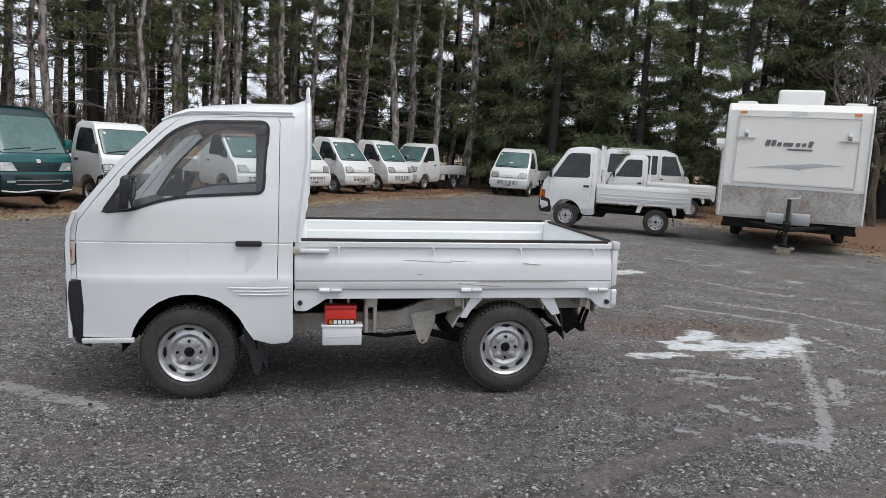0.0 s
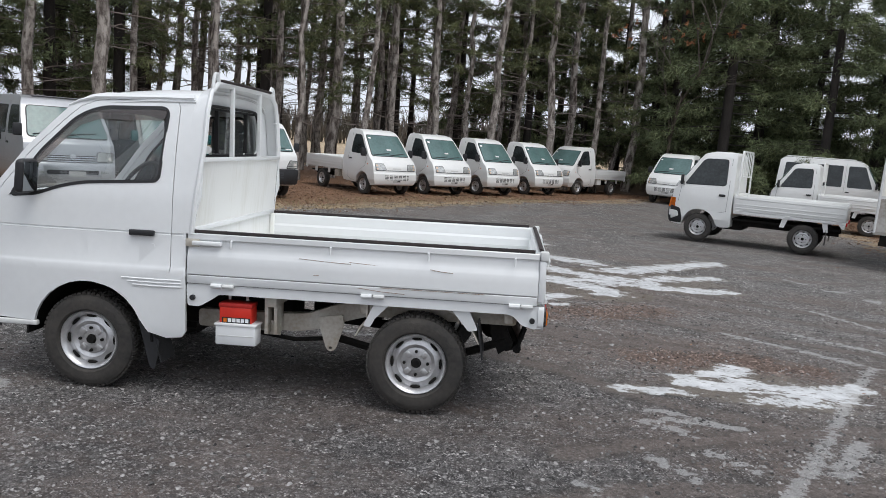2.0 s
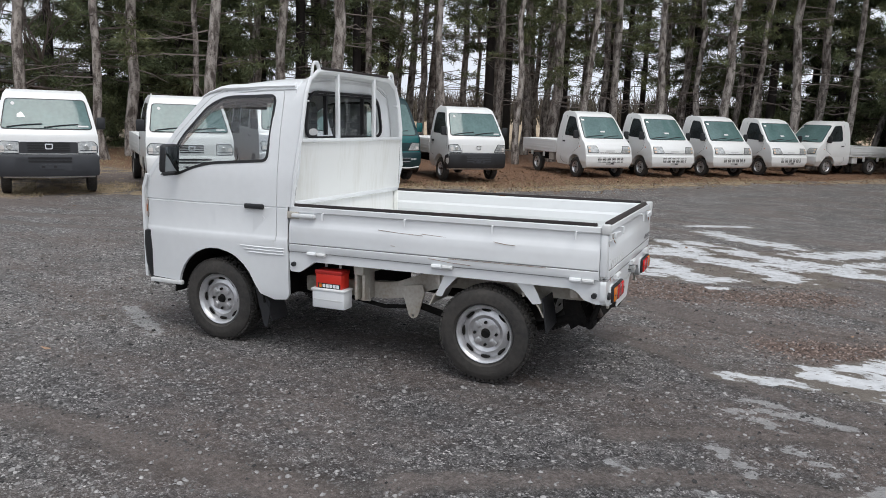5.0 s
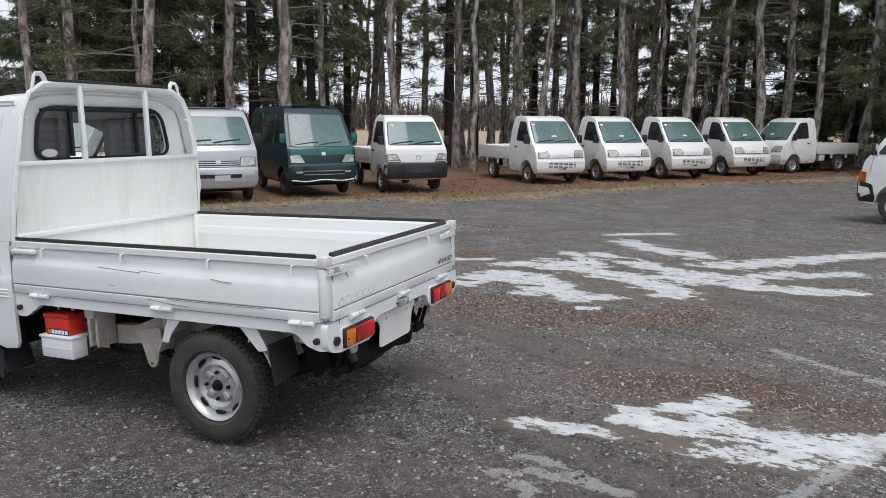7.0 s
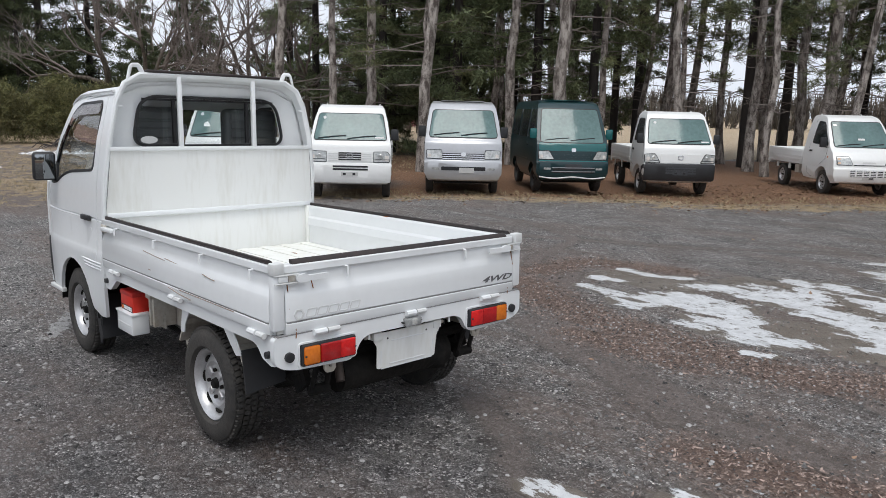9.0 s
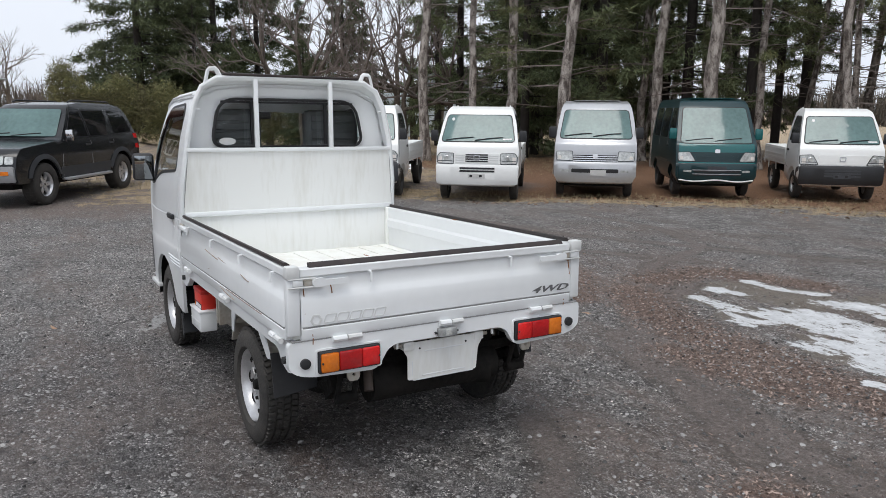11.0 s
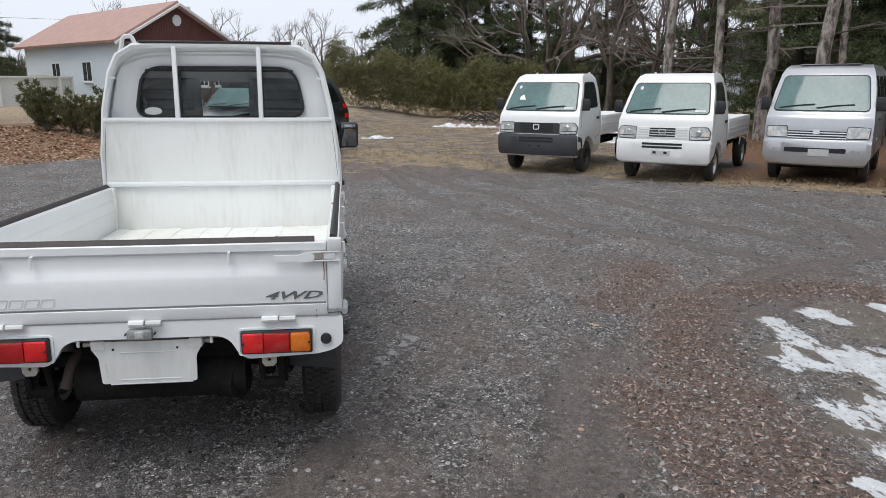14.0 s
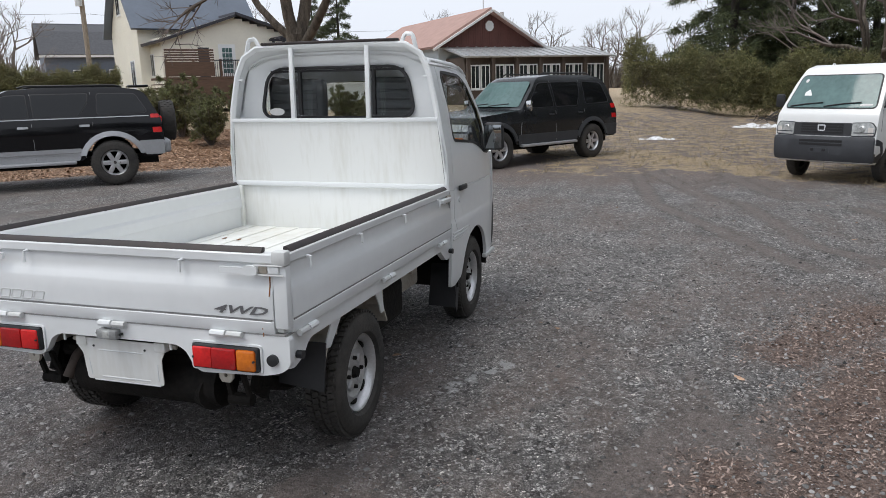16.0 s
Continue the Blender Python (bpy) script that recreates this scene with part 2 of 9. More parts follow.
def lettering(text, size, shear=0.0, depth=0.002, bold=0.0):
    c = bpy.data.curves.new("text", "FONT")
    c.body, c.size, c.shear, c.extrude, c.resolution_u, c.offset = text, size, shear, depth, 2, bold
    o = bpy.data.objects.new("text", c)
    scene.collection.objects.link(o)
    bpy.context.view_layer.update()
    me = bpy.data.meshes.new_from_object(o.evaluated_get(bpy.context.evaluated_depsgraph_get()))
    bpy.data.objects.remove(o)
    bm = bmesh.new()
    bm.from_mesh(me)
    return bm


# ---- wheels ----
def tyre_mesh(r, w, rim, blocks=60):
    """A tyre lying along y, outer wall towards -y, with cut tread blocks."""
    bm = bmesh.new()
    h = w / 2
    prof = [(-h * 0.72, rim), (-h * 0.95, rim + 0.012), (-h, (r + rim) / 2), (-h * 0.93, r - 0.03), (-h * 0.82, r - 0.015), (-h * 0.66, r - 0.010)]
    prof += [(0, r - 0.010)] + [(-o, q) for o, q in prof[::-1]]
    lathe(bm, prof, sides=40, closed=True)
    for row, (o, ww) in enumerate(((-h * 0.60, h * 0.30), (-h * 0.2, h * 0.26), (h * 0.2, h * 0.26), (h * 0.60, h * 0.30))):
        for k in range(blocks):
            a = 2 * math.pi * (k + 0.5 * (row % 2)) / blocks
            m = Matrix.Rotation(a, 4, "Y") @ Matrix.Translation((r, o, 0)) @ Matrix.Rotation(0.25 * (-1) ** row, 4, "X")
            box(bm, -0.012, 0.0, -ww / 2, ww / 2, -0.0095, 0.0095, m=m)
    return bm


def rim_mesh(r, w, style):
    """A steel or alloy disc wheel, outer side towards -y."""
    bm = bmesh.new()
    h = w / 2
    lathe(bm, [(-h * 0.72, r), (-h * 0.80, r - 0.006), (-h * 0.72, r - 0.016), (-h * 0.45, r - 0.026), (-h * 0.2, r - 0.030), (h * 0.6, r - 0.03), (h * 0.6, r - 0.001)], sides=40, closed=True)
    if style == "steel":
        lathe(bm, [(-h * 0.22, r - 0.028), (-h * 0.34, r * 0.74), (-h * 0.44, r * 0.62), (-h * 0.30, r * 0.50), (-h * 0.40, r * 0.30), (-h * 0.40, r * 0.17), (-h * 0.2, r * 0.17)], sides=40)
        for k in range(4):
            a = math.pi / 4 + k * math.pi / 2
            m = Matrix.Rotation(a, 4, "Y")
            box(bm, r * 0.27, r * 0.50, -h * 0.52, -h * 0.36, -0.016, 0.016, bevel=0.005, m=m)
    else:
        n = 6
        for k in range(n):
            m = Matrix.Rotation(2 * math.pi * k / n, 4, "Y")
            box(bm, r * 0.18, r - 0.02, -h * 0.55, -h * 0.30, -0.036, 0.036, bevel=0.012, m=m)
        lathe(bm, [(-h * 0.62, 0.001), (-h * 0.62, r * 0.24), (-h * 0.3, r * 0.27)], sides=24)
    return bm


WHEELS = {}


def wheel(parent, x, y, z, r=0.262, w=0.145, rim=0.158, style="steel", side=-1, rimmat=None, turn=0.0, detail=True):
    """A wheel part with its tyre, hub and slots; side -1 shows its disc towards -y."""
    key = (r, w, rim, style, (rimmat or RIM).name, detail)
    if key not in WHEELS:
        d = part("wheel", rim_mesh(rim, w, style), rimmat or RIM, None)
        t = part("tyre", tyre_mesh(r, w, rim, 60 if detail else 20), TYRE, None)
        bm = bmesh.new()
        h = w / 2
        lathe(bm, [(-h * 0.62, 0.001), (-h * 0.62, rim * 0.12), (-h * 0.3, rim * 0.17)], sides=16)
        for k in range(4):
            a = k * math.pi / 2
            lathe(bm, [(-h * 0.55, 0.001), (-h * 0.55, 0.008), (-h * 0.38, 0.009)], sides=6, at=(rim * 0.38 * math.cos(a), 0, rim * 0.38 * math.sin(a)))
        hb = part("hub_cap", bm, GUNK, None)
        bm = bmesh.new()
        if style == "steel":
            for k in range(8):
                a = k * math.pi / 4
                p = [(rim * 0.80 * math.cos(a + q), -h * 0.31, rim * 0.80 * math.sin(a + q)) for q in (-0.2, -0.1, 0, 0.1, 0.2)]
                tube(bm, p, [0.005, 0.010, 0.0115, 0.010, 0.005], 6)
        else:
            lathe(bm, [(-h * 0.12, 0.01), (-h * 0.12, rim - 0.03)], sides=24)
        sl = part("wheel_vent_ring", bm, GUNK, None)
        WHEELS[key] = [o.data for o in (d, t, hb, sl)]
        for o in (d, t, hb, sl):
            bpy.data.objects.remove(o)
    a, b, c, e = WHEELS[key]
    ob = part("wheel", a, None, parent)
    ob.matrix_basis = pose(x, y, z, 0, turn, 0 if side < 0 else 180)
    part("tyre", b, None, ob, "worn black tyre")
    part("hub_cap", c, None, ob, "greasy dark hub")
    part("wheel_vent_ring", e, None, ob)["kind"] = "stuff"
    return ob


# ---- the white pickup in the middle of the lot ----
# Local axes: x towards its tail, y across (its left side at -y), z up; wheels at x = -0.92 and 0.92.
truck = thing("pickup_truck", pose(0.185, 4.952, 0.012, -0.5, -1.55, 0.8), "small white cab-over pickup truck with a scratched drop-side bed", "truck")
CABW = [(0.30, 0.676), (0.36, 0.690), (0.66, 0.6975), (0.694, 0.6975), (0.722, 0.688), (0.886, 0.686), (0.889, 0.680), (0.895, 0.680), (0.898, 0.685), (1.08, 0.676), (1.14, 0.668), (1.35, 0.636), (1.55, 0.590), (1.62, 0.562), (1.66, 0.53), (1.70, 0.50)]
CUTS = [0.36, 0.66, 0.694, 0.708, 0.722, 0.886, 0.889, 0.895, 0.898, 1.02, 1.08, 1.14, 1.25, 1.35, 1.45, 1.55]


def cabw(z):
    return curve_at(CABW, z)


def cabside(s, off=0.0):
    """Places (x, z) on the cab's side; the corner rounds in towards the front."""
    def f(x, z):
        front = max(0.0, (-1.42 - x) / 0.14)
        top = max(0.0, (-1.0 - x)) * 0.06 * max(0.0, z - 1.0)
        return Vector((x - 0.018 * min(1.0, front), s * (cabw(z) + off - 0.085 * front * front - 0.022 * min(1.0, max(0.0, (-1.15 - x) / 0.3)) - top), z))
    return f


ARCH = arch(-0.905, 0.285, 0.325, 0.345, 14)
PILLAR = [(-0.85, 1.632), (-0.93, 1.618), (-1.0, 1.585), (-1.06, 1.535), (-1.27, 1.325), (-1.43, 1.128), (-1.52, 1.005), (-1.545, 0.93)]
SPLIT = (-0.78, 0.585)
door_arch = [p for p in ARCH if p[0] < -0.79] + [SPLIT]
DOOR = [(-0.46, 0.655), (-0.435, 0.69), (-0.428, 1.0), (-0.424, 1.56), (-0.44, 1.595), (-0.80, 1.592), (-0.90, 1.58), (-0.975, 1.548), (-1.04, 1.492), (-1.24, 1.298), (-1.395, 1.108), (-1.47, 1.00), (-1.482, 0.93), (-1.482, 0.42), (-1.47, 0.372), (-1.235, 0.366)] + door_arch + [(-0.752, 0.622), (-0.71, 0.648), (-0.66, 0.656)]
WINDOW = rounded([(-1.335, 1.062), (-1.20, 1.075), (-1.06, 1.125), (-0.93, 1.152), (-0.515, 1.178), (-0.488, 1.555), (-0.86, 1.545), (-0.985, 1.492), (-1.19, 1.283)], [0.01, 0.03, 0.05, 0.05, 0.03, 0.04, 0.06, 0.06, 0.05])
rear_arch = [SPLIT] + [p for p in ARCH if p[0] >= -0.77]
seam = [(-0.750, 0.627), (-0.71, 0.654), (-0.66, 0.662), (-0.46, 0.661), (-0.429, 0.69), (-0.422, 1.0), (-0.418, 1.56), (-0.436, 1.601), (-0.80, 1.598), (-0.90, 1.586), (-0.979, 1.553), (-1.045, 1.496), (-1.245, 1.302), (-1.40, 1.112), (-1.476, 1.003), (-1.488, 0.93), (-1.488, 0.36)]
SIDE = seam + [(-1.50, 0.35), (-1.535, 0.42), (-1.55, 0.70)] + PILLAR[::-1] + [(-0.36, 1.640), (-0.345, 1.62), (-0.345, 0.36), (-0.37, 0.325), (-0.46, 0.315), (-0.56, 0.345)] + rear_arch[::-1][1:]
for s in (-1, 1):
    part("cab_side", plate(SIDE, (), cabside(s), 0.018, [-1.5, -1.52], CUTS, (0, -s, 0)), WHITE, truck)
    door = part("door", plate(inset(DOOR, -0.002), (inset(WINDOW, -0.012),), cabside(s, 0.001), 0.02, [-1.45, -1.2, -0.9, -0.6], CUTS, (0, -s, 0)), WHITE, truck)
    part("window_seal", band(inset(WINDOW, -0.016), inset(WINDOW, 0.001), cabside(s, 0.004), 0.014), GASKET, door, "black rubber window seal")
    pane = part("pane", plate(inset(WINDOW, -0.004), (), cabside(s, -0.008), 0.0, [], [1.15, 1.25, 1.35, 1.45]), GLASS, door)
    pane.visible_shadow = False
    visor = [(-0.50, 1.492), (-0.486, 1.552), (-0.86, 1.542), (-0.98, 1.488), (-1.19, 1.28), (-1.235, 1.215), (-1.20, 1.215), (-0.965, 1.45), (-0.86, 1.485)]
    vs_ = part("wind_deflector", plate(visor, (), cabside(s, 0.010), 0.003, [], [1.25, 1.35, 1.45], (0, -s, 0)), clear_glass("smoked_visor", (0.66, 0.60, 0.57)) if "smoked_visor" not in MATS else MATS["smoked_visor"], door, "smoked plastic wind deflector")
    vs_.visible_shadow = False
    ys = s * 0.688
    part("door_handle", B(-0.655, -0.515, min(ys, ys + s * 0.02), max(ys, ys + s * 0.02), 0.876, 0.907, bevel=0.006), BLACK, door, "black pull handle")
    bm = bmesh.new()
    lathe(bm, [(-0.001, 0.001), (-0.001, 0.013), (0.006, 0.015)], sides=20, at=(-0.53, s * 0.688, 0.822))
    part("door_lock", bm, WHITE, door)
    # sill below the door, with three ribs stamped behind the arch
    part("sill", B(-1.47, -1.20, min(s * 0.66, s * 0.69), max(s * 0.66, s * 0.69), 0.335, 0.362, bevel=0.006), FAINT, truck, "dull steel sill strip")
    for k in range(3):
        bm = T([(-0.70 + 0.03 * k, s * (cabw(0.64) + 0.0015), 0.642 - 0.018 * k), (-0.50, s * (cabw(0.64) + 0.002), 0.640 - 0.018 * k), (-0.37, s * (cabw(0.64) + 0.0015), 0.642 - 0.018 * k)], 0.0045, 6)
        part("stamped_rib", bm, WHITE, truck)
    # mirror on its triangle
    tri = part("mirror_base", plate([(-1.36, 1.052), (-1.20, 1.068), (-1.222, 1.19)], (), cabside(s, 0.006), 0.012, (), (), (0, -s, 0)), BLACK, door, "black plastic mirror base")
    arm = part("mirror_arm", T([(-1.24, s * 0.67, 1.08), (-1.22, s * 0.71, 1.09), (-1.20, s * 0.755, 1.12)], 0.016, 8), BLACK, tri)
    mir = pose(-1.195, s * 0.745, 1.165, 0, 6, s * 4)
    part("mirror_housing", B(-0.035, 0.02, -0.068, 0.068, -0.092, 0.092, bevel=0.027, seg=4, m=mir), BLACK, arm, "black door mirror")
    part("mirror_glass", B(0.0190, 0.0212, -0.054, 0.054, -0.078, 0.078, bevel=0.001, m=mir), mat("mirror_silver", (0.32, 0.34, 0.35), 0.03, metal=1.0, vary=0.05), arm)
    # front lamp wrapping the corner
    lamp_pts = rounded([(-1.550, 0.765), (-1.550, 0.890), (-1.488, 0.885), (-1.494, 0.768)], 0.012)
    part("corner_lamp", plate(lamp_pts, (), cabside(s, 0.006), 0.02, (), (), (0, -s, 0)), mat("corner_lens", (0.74, 0.66, 0.60), 0.2, vary=0.3, scale=30, coat=0.3), truck, "clear corner lamp")
    part("corner_lamp_frame", plate(inset(lamp_pts, -0.006), (), cabside(s, 0.002), 0.02, (), (), (0, -s, 0)), BLACK, truck)
    part("indicator_bulb", plate(rounded([(-1.54, 0.80), (-1.54, 0.85), (-1.508, 0.848), (-1.51, 0.80)], 0.008), (), cabside(s, 0.0085), 0.004, (), (), (0, -s, 0)), AMBER, truck)
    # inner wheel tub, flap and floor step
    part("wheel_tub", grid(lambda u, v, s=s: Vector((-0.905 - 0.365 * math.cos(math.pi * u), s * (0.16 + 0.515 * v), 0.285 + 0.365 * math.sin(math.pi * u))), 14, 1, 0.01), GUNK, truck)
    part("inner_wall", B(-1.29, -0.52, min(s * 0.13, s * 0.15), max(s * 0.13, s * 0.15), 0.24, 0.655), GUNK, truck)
    flap = [(-0.625, 0.40), (-0.60, 0.43), (-0.555, 0.335), (-0.505, 0.29), (-0.515, 0.20), (-0.535, 0.125), (-0.56, 0.14), (-0.59, 0.26)]
    part("mud_flap", plate(flap, (), lambda x, z, s=s: Vector((x, s * 0.665, z)), 0.006), BLACK, truck, "black rubber mud flap")
    part("flap_face", grid(lambda u, v, s=s: Vector((-0.57 + 0.075 * u, s * (0.50 + 0.17 * v), 0.42 - 0.25 * u)), 4, 2, 0.006), BLACK, truck)

# roof, windscreen, front
ROOFZ = [(-1.03, 1.558), (-0.98, 1.612), (-0.92, 1.644), (-0.85, 1.660), (-0.6, 1.680), (-0.345, 1.684)]


def roof_at(u, v):
    x = -1.03 + u * 0.69
    t = 2 * v - 1
    half = 0.578 + 0.004 * math.sin(3.1 * u)
    return Vector((x + 0.03 * t * t * (1 - u), half * t, curve_at(ROOFZ, x) - 0.072 * abs(t) ** 6 - 0.012 * t * t))


part("roof", grid(roof_at, 16, 24, 0.012), WHITE, truck)
for s in (-1, 1):
    part("rain_gutter", T([(-1.05, s * 0.585, 1.552), (-0.99, s * 0.582, 1.582), (-0.90, s * 0.58, 1.605), (-0.6, s * 0.577, 1.615), (-0.35, s * 0.575, 1.618)], 0.008, 6), WHITE, truck)
shield = part("windscreen", grid(lambda u, v: Vector((-1.50 + 0.48 * u - 0.03 * (1 - (2 * v - 1) ** 2), (2 * v - 1) * (0.60 - 0.05 * u), 1.055 + 0.525 * u)), 6, 10), GLASS, truck)
shield.visible_shadow = False
part("front_panel", grid(lambda u, v: Vector((-1.545 - 0.02 * (1 - (2 * v - 1) ** 4) + 0.04 * max(0, u - 0.85) / 0.15, (2 * v - 1) * 0.655, 0.36 + 0.695 * u)), 8, 10, 0.02), WHITE, truck)
bm = bmesh.new()
sec = [(-1.50, 0.31), (-1.545, 0.33), (-1.578, 0.46), (-1.588, 0.60), (-1.580, 0.675), (-1.545, 0.685), (-1.50, 0.60)]
st = []
half_plan = [(-0.012, 0.0), (-0.008, 0.25), (-0.002, 0.44), (0.008, 0.55), (0.020, 0.610), (0.034, 0.642), (0.052, 0.660), (0.075, 0.668)]
for back, y in [(b_, -y_) for b_, y_ in half_plan[:0:-1]] + half_plan:
    st.append([bm.verts.new((x + back, y * (1.0 if z > 0.4 else 0.985), z)) for x, z in sec])
for p, q in zip(st, st[1:]):
    for k in range(len(sec)):
        bm.faces.new((p[k - 1], p[k], q[k], q[k - 1]))
bm.faces.new(st[0])
bm.faces.new(st[-1])
part("front_bumper", bm, BLACK, truck, "scuffed black plastic front bumper")

# rear wall of the cab with its sliding window
WALL = [(-0.692, 0.63), (-0.684, 0.93), (-0.674, 1.10), (-0.640, 1.34), (-0.595, 1.53), (-0.560, 1.605), (-0.51, 1.648), (-0.42, 1.676), (0, 1.688)]
WALL = WALL + [(-y, z) for y, z in WALL[:-1][::-1]]
REARW = rounded([(-0.475, 1.322), (-0.425, 1.585), (0.425, 1.585), (0.475, 1.322)], [0.07, 0.10, 0.10, 0.07], 6)


def rearwall(off=0.0):
    def f(y, z):
        d = max(0.0, 1 - max(abs(y) / 0.56, abs(z - 1.43) / 0.2) ** 6) * 0.022 if z > 1.2 else 0.0
        return Vector((-0.345 + off - d + 0.0, y, z))
    return f


part("cab_back", plate(WALL, (inset(REARW, -0.008),), rearwall(), 0.012, [-0.56, -0.53, -0.5, -0.3, 0, 0.3, 0.5, 0.53, 0.56], [0.7, 0.93, 1.1, 1.23, 1.26, 1.29, 1.605, 1.62], (-1, 0, 0)), WHITE, truck)
win = part("rear_window", band(inset(REARW, -0.018), inset(REARW, -0.004), rearwall(0.006), 0.016), GASKET, truck, "sliding rear window in a black seal")
pane = part("pane", plate(REARW, (), rearwall(-0.012), 0.0), GLASS, win)
pane.visible_shadow = False
for y in (-0.235, 0.235):
    part("slider_post", B(-0.372, -0.350, y - 0.009, y + 0.009, 1.325, 1.578), GASKET, win)
part("slider_rail", B(-0.376, -0.352, -0.42, 0.42, 1.572, 1.584), GASKET, win)
part("sticker", plate([(-0.39 + 0.05 * math.cos(a), 1.345 + 0.022 * math.sin(a)) for a in np.linspace(0, 6.28, 17)[:-1]], (), lambda y, z: Vector((-0.352, y, z)), 0.001), FAINT, win, "pale oval sticker")
# cab guard: bent tube frame, rail, two bars, hooks and a rubber strip
GX = -0.268
gd = part("cab_guard", T([(GX - 0.05, -0.678, 0.90), (GX - 0.03, -0.672, 1.10), (GX, -0.636, 1.36), (GX, -0.592, 1.56), (GX, -0.545, 1.655), (GX, -0.46, 1.705), (GX, -0.30, 1.712), (GX, 0, 1.716), (GX, 0.30, 1.712), (GX, 0.46, 1.705), (GX, 0.545, 1.655), (GX, 0.592, 1.56), (GX, 0.636, 1.36), (GX - 0.03, 0.672, 1.10), (GX - 0.05, 0.678, 0.90)], 0.014, 8, flat=1.35), WHITE, truck, "white welded steel cab guard")
for s in (-1, 1):
    part("guard_bar", B(GX - 0.012, GX + 0.012, s * 0.235 - 0.013, s * 0.235 + 0.013, 1.30, 1.71, bevel=0.003), WHITE, gd)
    part("guard_hook", T([(GX, s * 0.525, 1.675), (GX, s * 0.507, 1.748), (GX, s * 0.497, 1.758), (GX, s * 0.466, 1.760), (GX, s * 0.456, 1.750), (GX, s * 0.434, 1.700)], 0.0085, 8, flat=1.6), WHITE, gd)
    part("guard_lug", B(GX - 0.02, GX + 0.008, s * 0.578 - 0.018, s * 0.578 + 0.018, 1.525, 1.536, bevel=0.003), WHITE, gd)
part("guard_rail", B(GX - 0.012, GX + 0.012, -0.645, 0.645, 1.285, 1.308, bevel=0.003), WHITE, gd)
part("guard_sheet", grid(lambda u, v: Vector((GX - 0.005 - 0.035 * u, (2 * v - 1) * (0.645 + 0.03 * u), 1.29 - 0.36 * u)), 3, 4, 0.004), STREAKED, gd)
for s in (-1, 1):
    part("sheet_seam", T([(GX - 0.001, s * 0.640, 1.28), (GX - 0.036, s * 0.672, 0.935)], 0.0022, 4), LINER, gd)
part("rubber_strip", B(GX - 0.03, GX + 0.02, -0.42, 0.42, 1.722, 1.738, bevel=0.006), RUBBER, gd, "black rubber strip")
GUARD_EDGE = [(0.680, 0.90), (0.674, 1.10), (0.638, 1.36), (0.594, 1.56), (0.547, 1.655), (0.46, 1.707), (0.30, 1.715), (0.0, 1.719)]
CAB_EDGE = [(0.686, 0.90), (0.676, 1.10), (0.640, 1.34), (0.597, 1.53), (0.562, 1.607), (0.47, 1.664), (0.30, 1.682), (0.0, 1.690)]


def shroud(u, v):
    """The steel sheet that closes the guard to the cab, over one side, the top and the other side."""
    t = (1 - abs(2 * u - 1)) * 7
    k = min(6, int(t))
    side = -1 if u < 0.5 else 1
    g = Vector(GUARD_EDGE[k]).lerp(Vector(GUARD_EDGE[k + 1]), t - k)
    c = Vector(CAB_EDGE[k]).lerp(Vector(CAB_EDGE[k + 1]), t - k)
    p = c.lerp(g, v)
    return Vector((-0.352 + (GX + 0.356) * v - (0.045 if p.y < 1.1 else 0.0) * (1 if p.y < 0.95 else (1.1 - p.y) / 0.15) * v, side * p.x, p.y))


part("guard_shroud", grid(shroud, 56, 3, 0.004), WHITE, gd, "white sheet steel shroud")

# ---- cab inside ----
for s, wide in ((-1, 0.50), (1, 0.46)):
    seat = part("seat", B(-0.95, -0.50, s * 0.30 - wide / 2, s * 0.30 + wide / 2, 0.78, 0.93, bevel=0.04, seg=3), SEAT, truck, "grey vinyl seat")
    part("seat_back", B(-0.56, -0.47, s * 0.33 - 0.19, s * 0.33 + 0.19, 0.90, 1.54, bevel=0.04, seg=3), SEAT, seat)
    for k in range(4):
        part("seat_pleat", B(-0.472, -0.462, s * 0.33 - 0.15, s * 0.33 + 0.15, 1.30 + 0.055 * k, 1.345 + 0.055 * k, bevel=0.006, seg=1), SEAT, seat)
part("dashboard", grid(lambda u, v: Vector((-1.46 + 0.24 * u, (2 * v - 1) * 0.60, 1.00 + 0.07 * math.sin(3.0 * u))), 6, 2, 0.02), BLACK, truck, "black dashboard")
part("cab_floor", B(-1.50, -0.36, -0.62, 0.62, 0.60, 0.63), BLACK, truck)
bm = bmesh.new()
sw = pose(-1.13, 0.30, 1.07, 0, -58, 0)
tube(bm, [sw @ Vector((0.19 * math.cos(a), 0.19 * math.sin(a), 0)) for a in np.linspace(0, 2 * math.pi, 25)[:-1]], 0.013, 8, closed=True)
tube(bm, [sw @ Vector((-0.18, 0, 0)), sw @ Vector((0.18, 0, 0))], 0.013, 6)
tube(bm, [sw @ Vector((0, 0, 0)), sw @ Vector((0, 0, -0.25))], 0.025, 8)
part("steering_wheel", bm, BLACK, truck)
part("inner_mirror", B(-1.10, -1.08, -0.11, 0.11, 1.49, 1.55, bevel=0.008), BLACK, truck)
part("head_lining", grid(lambda u, v: roof_at(u, v) * Vector((1, 0.97, 1)).x - Vector((0, 0, 0.02)), 6, 8), FAINT, truck)

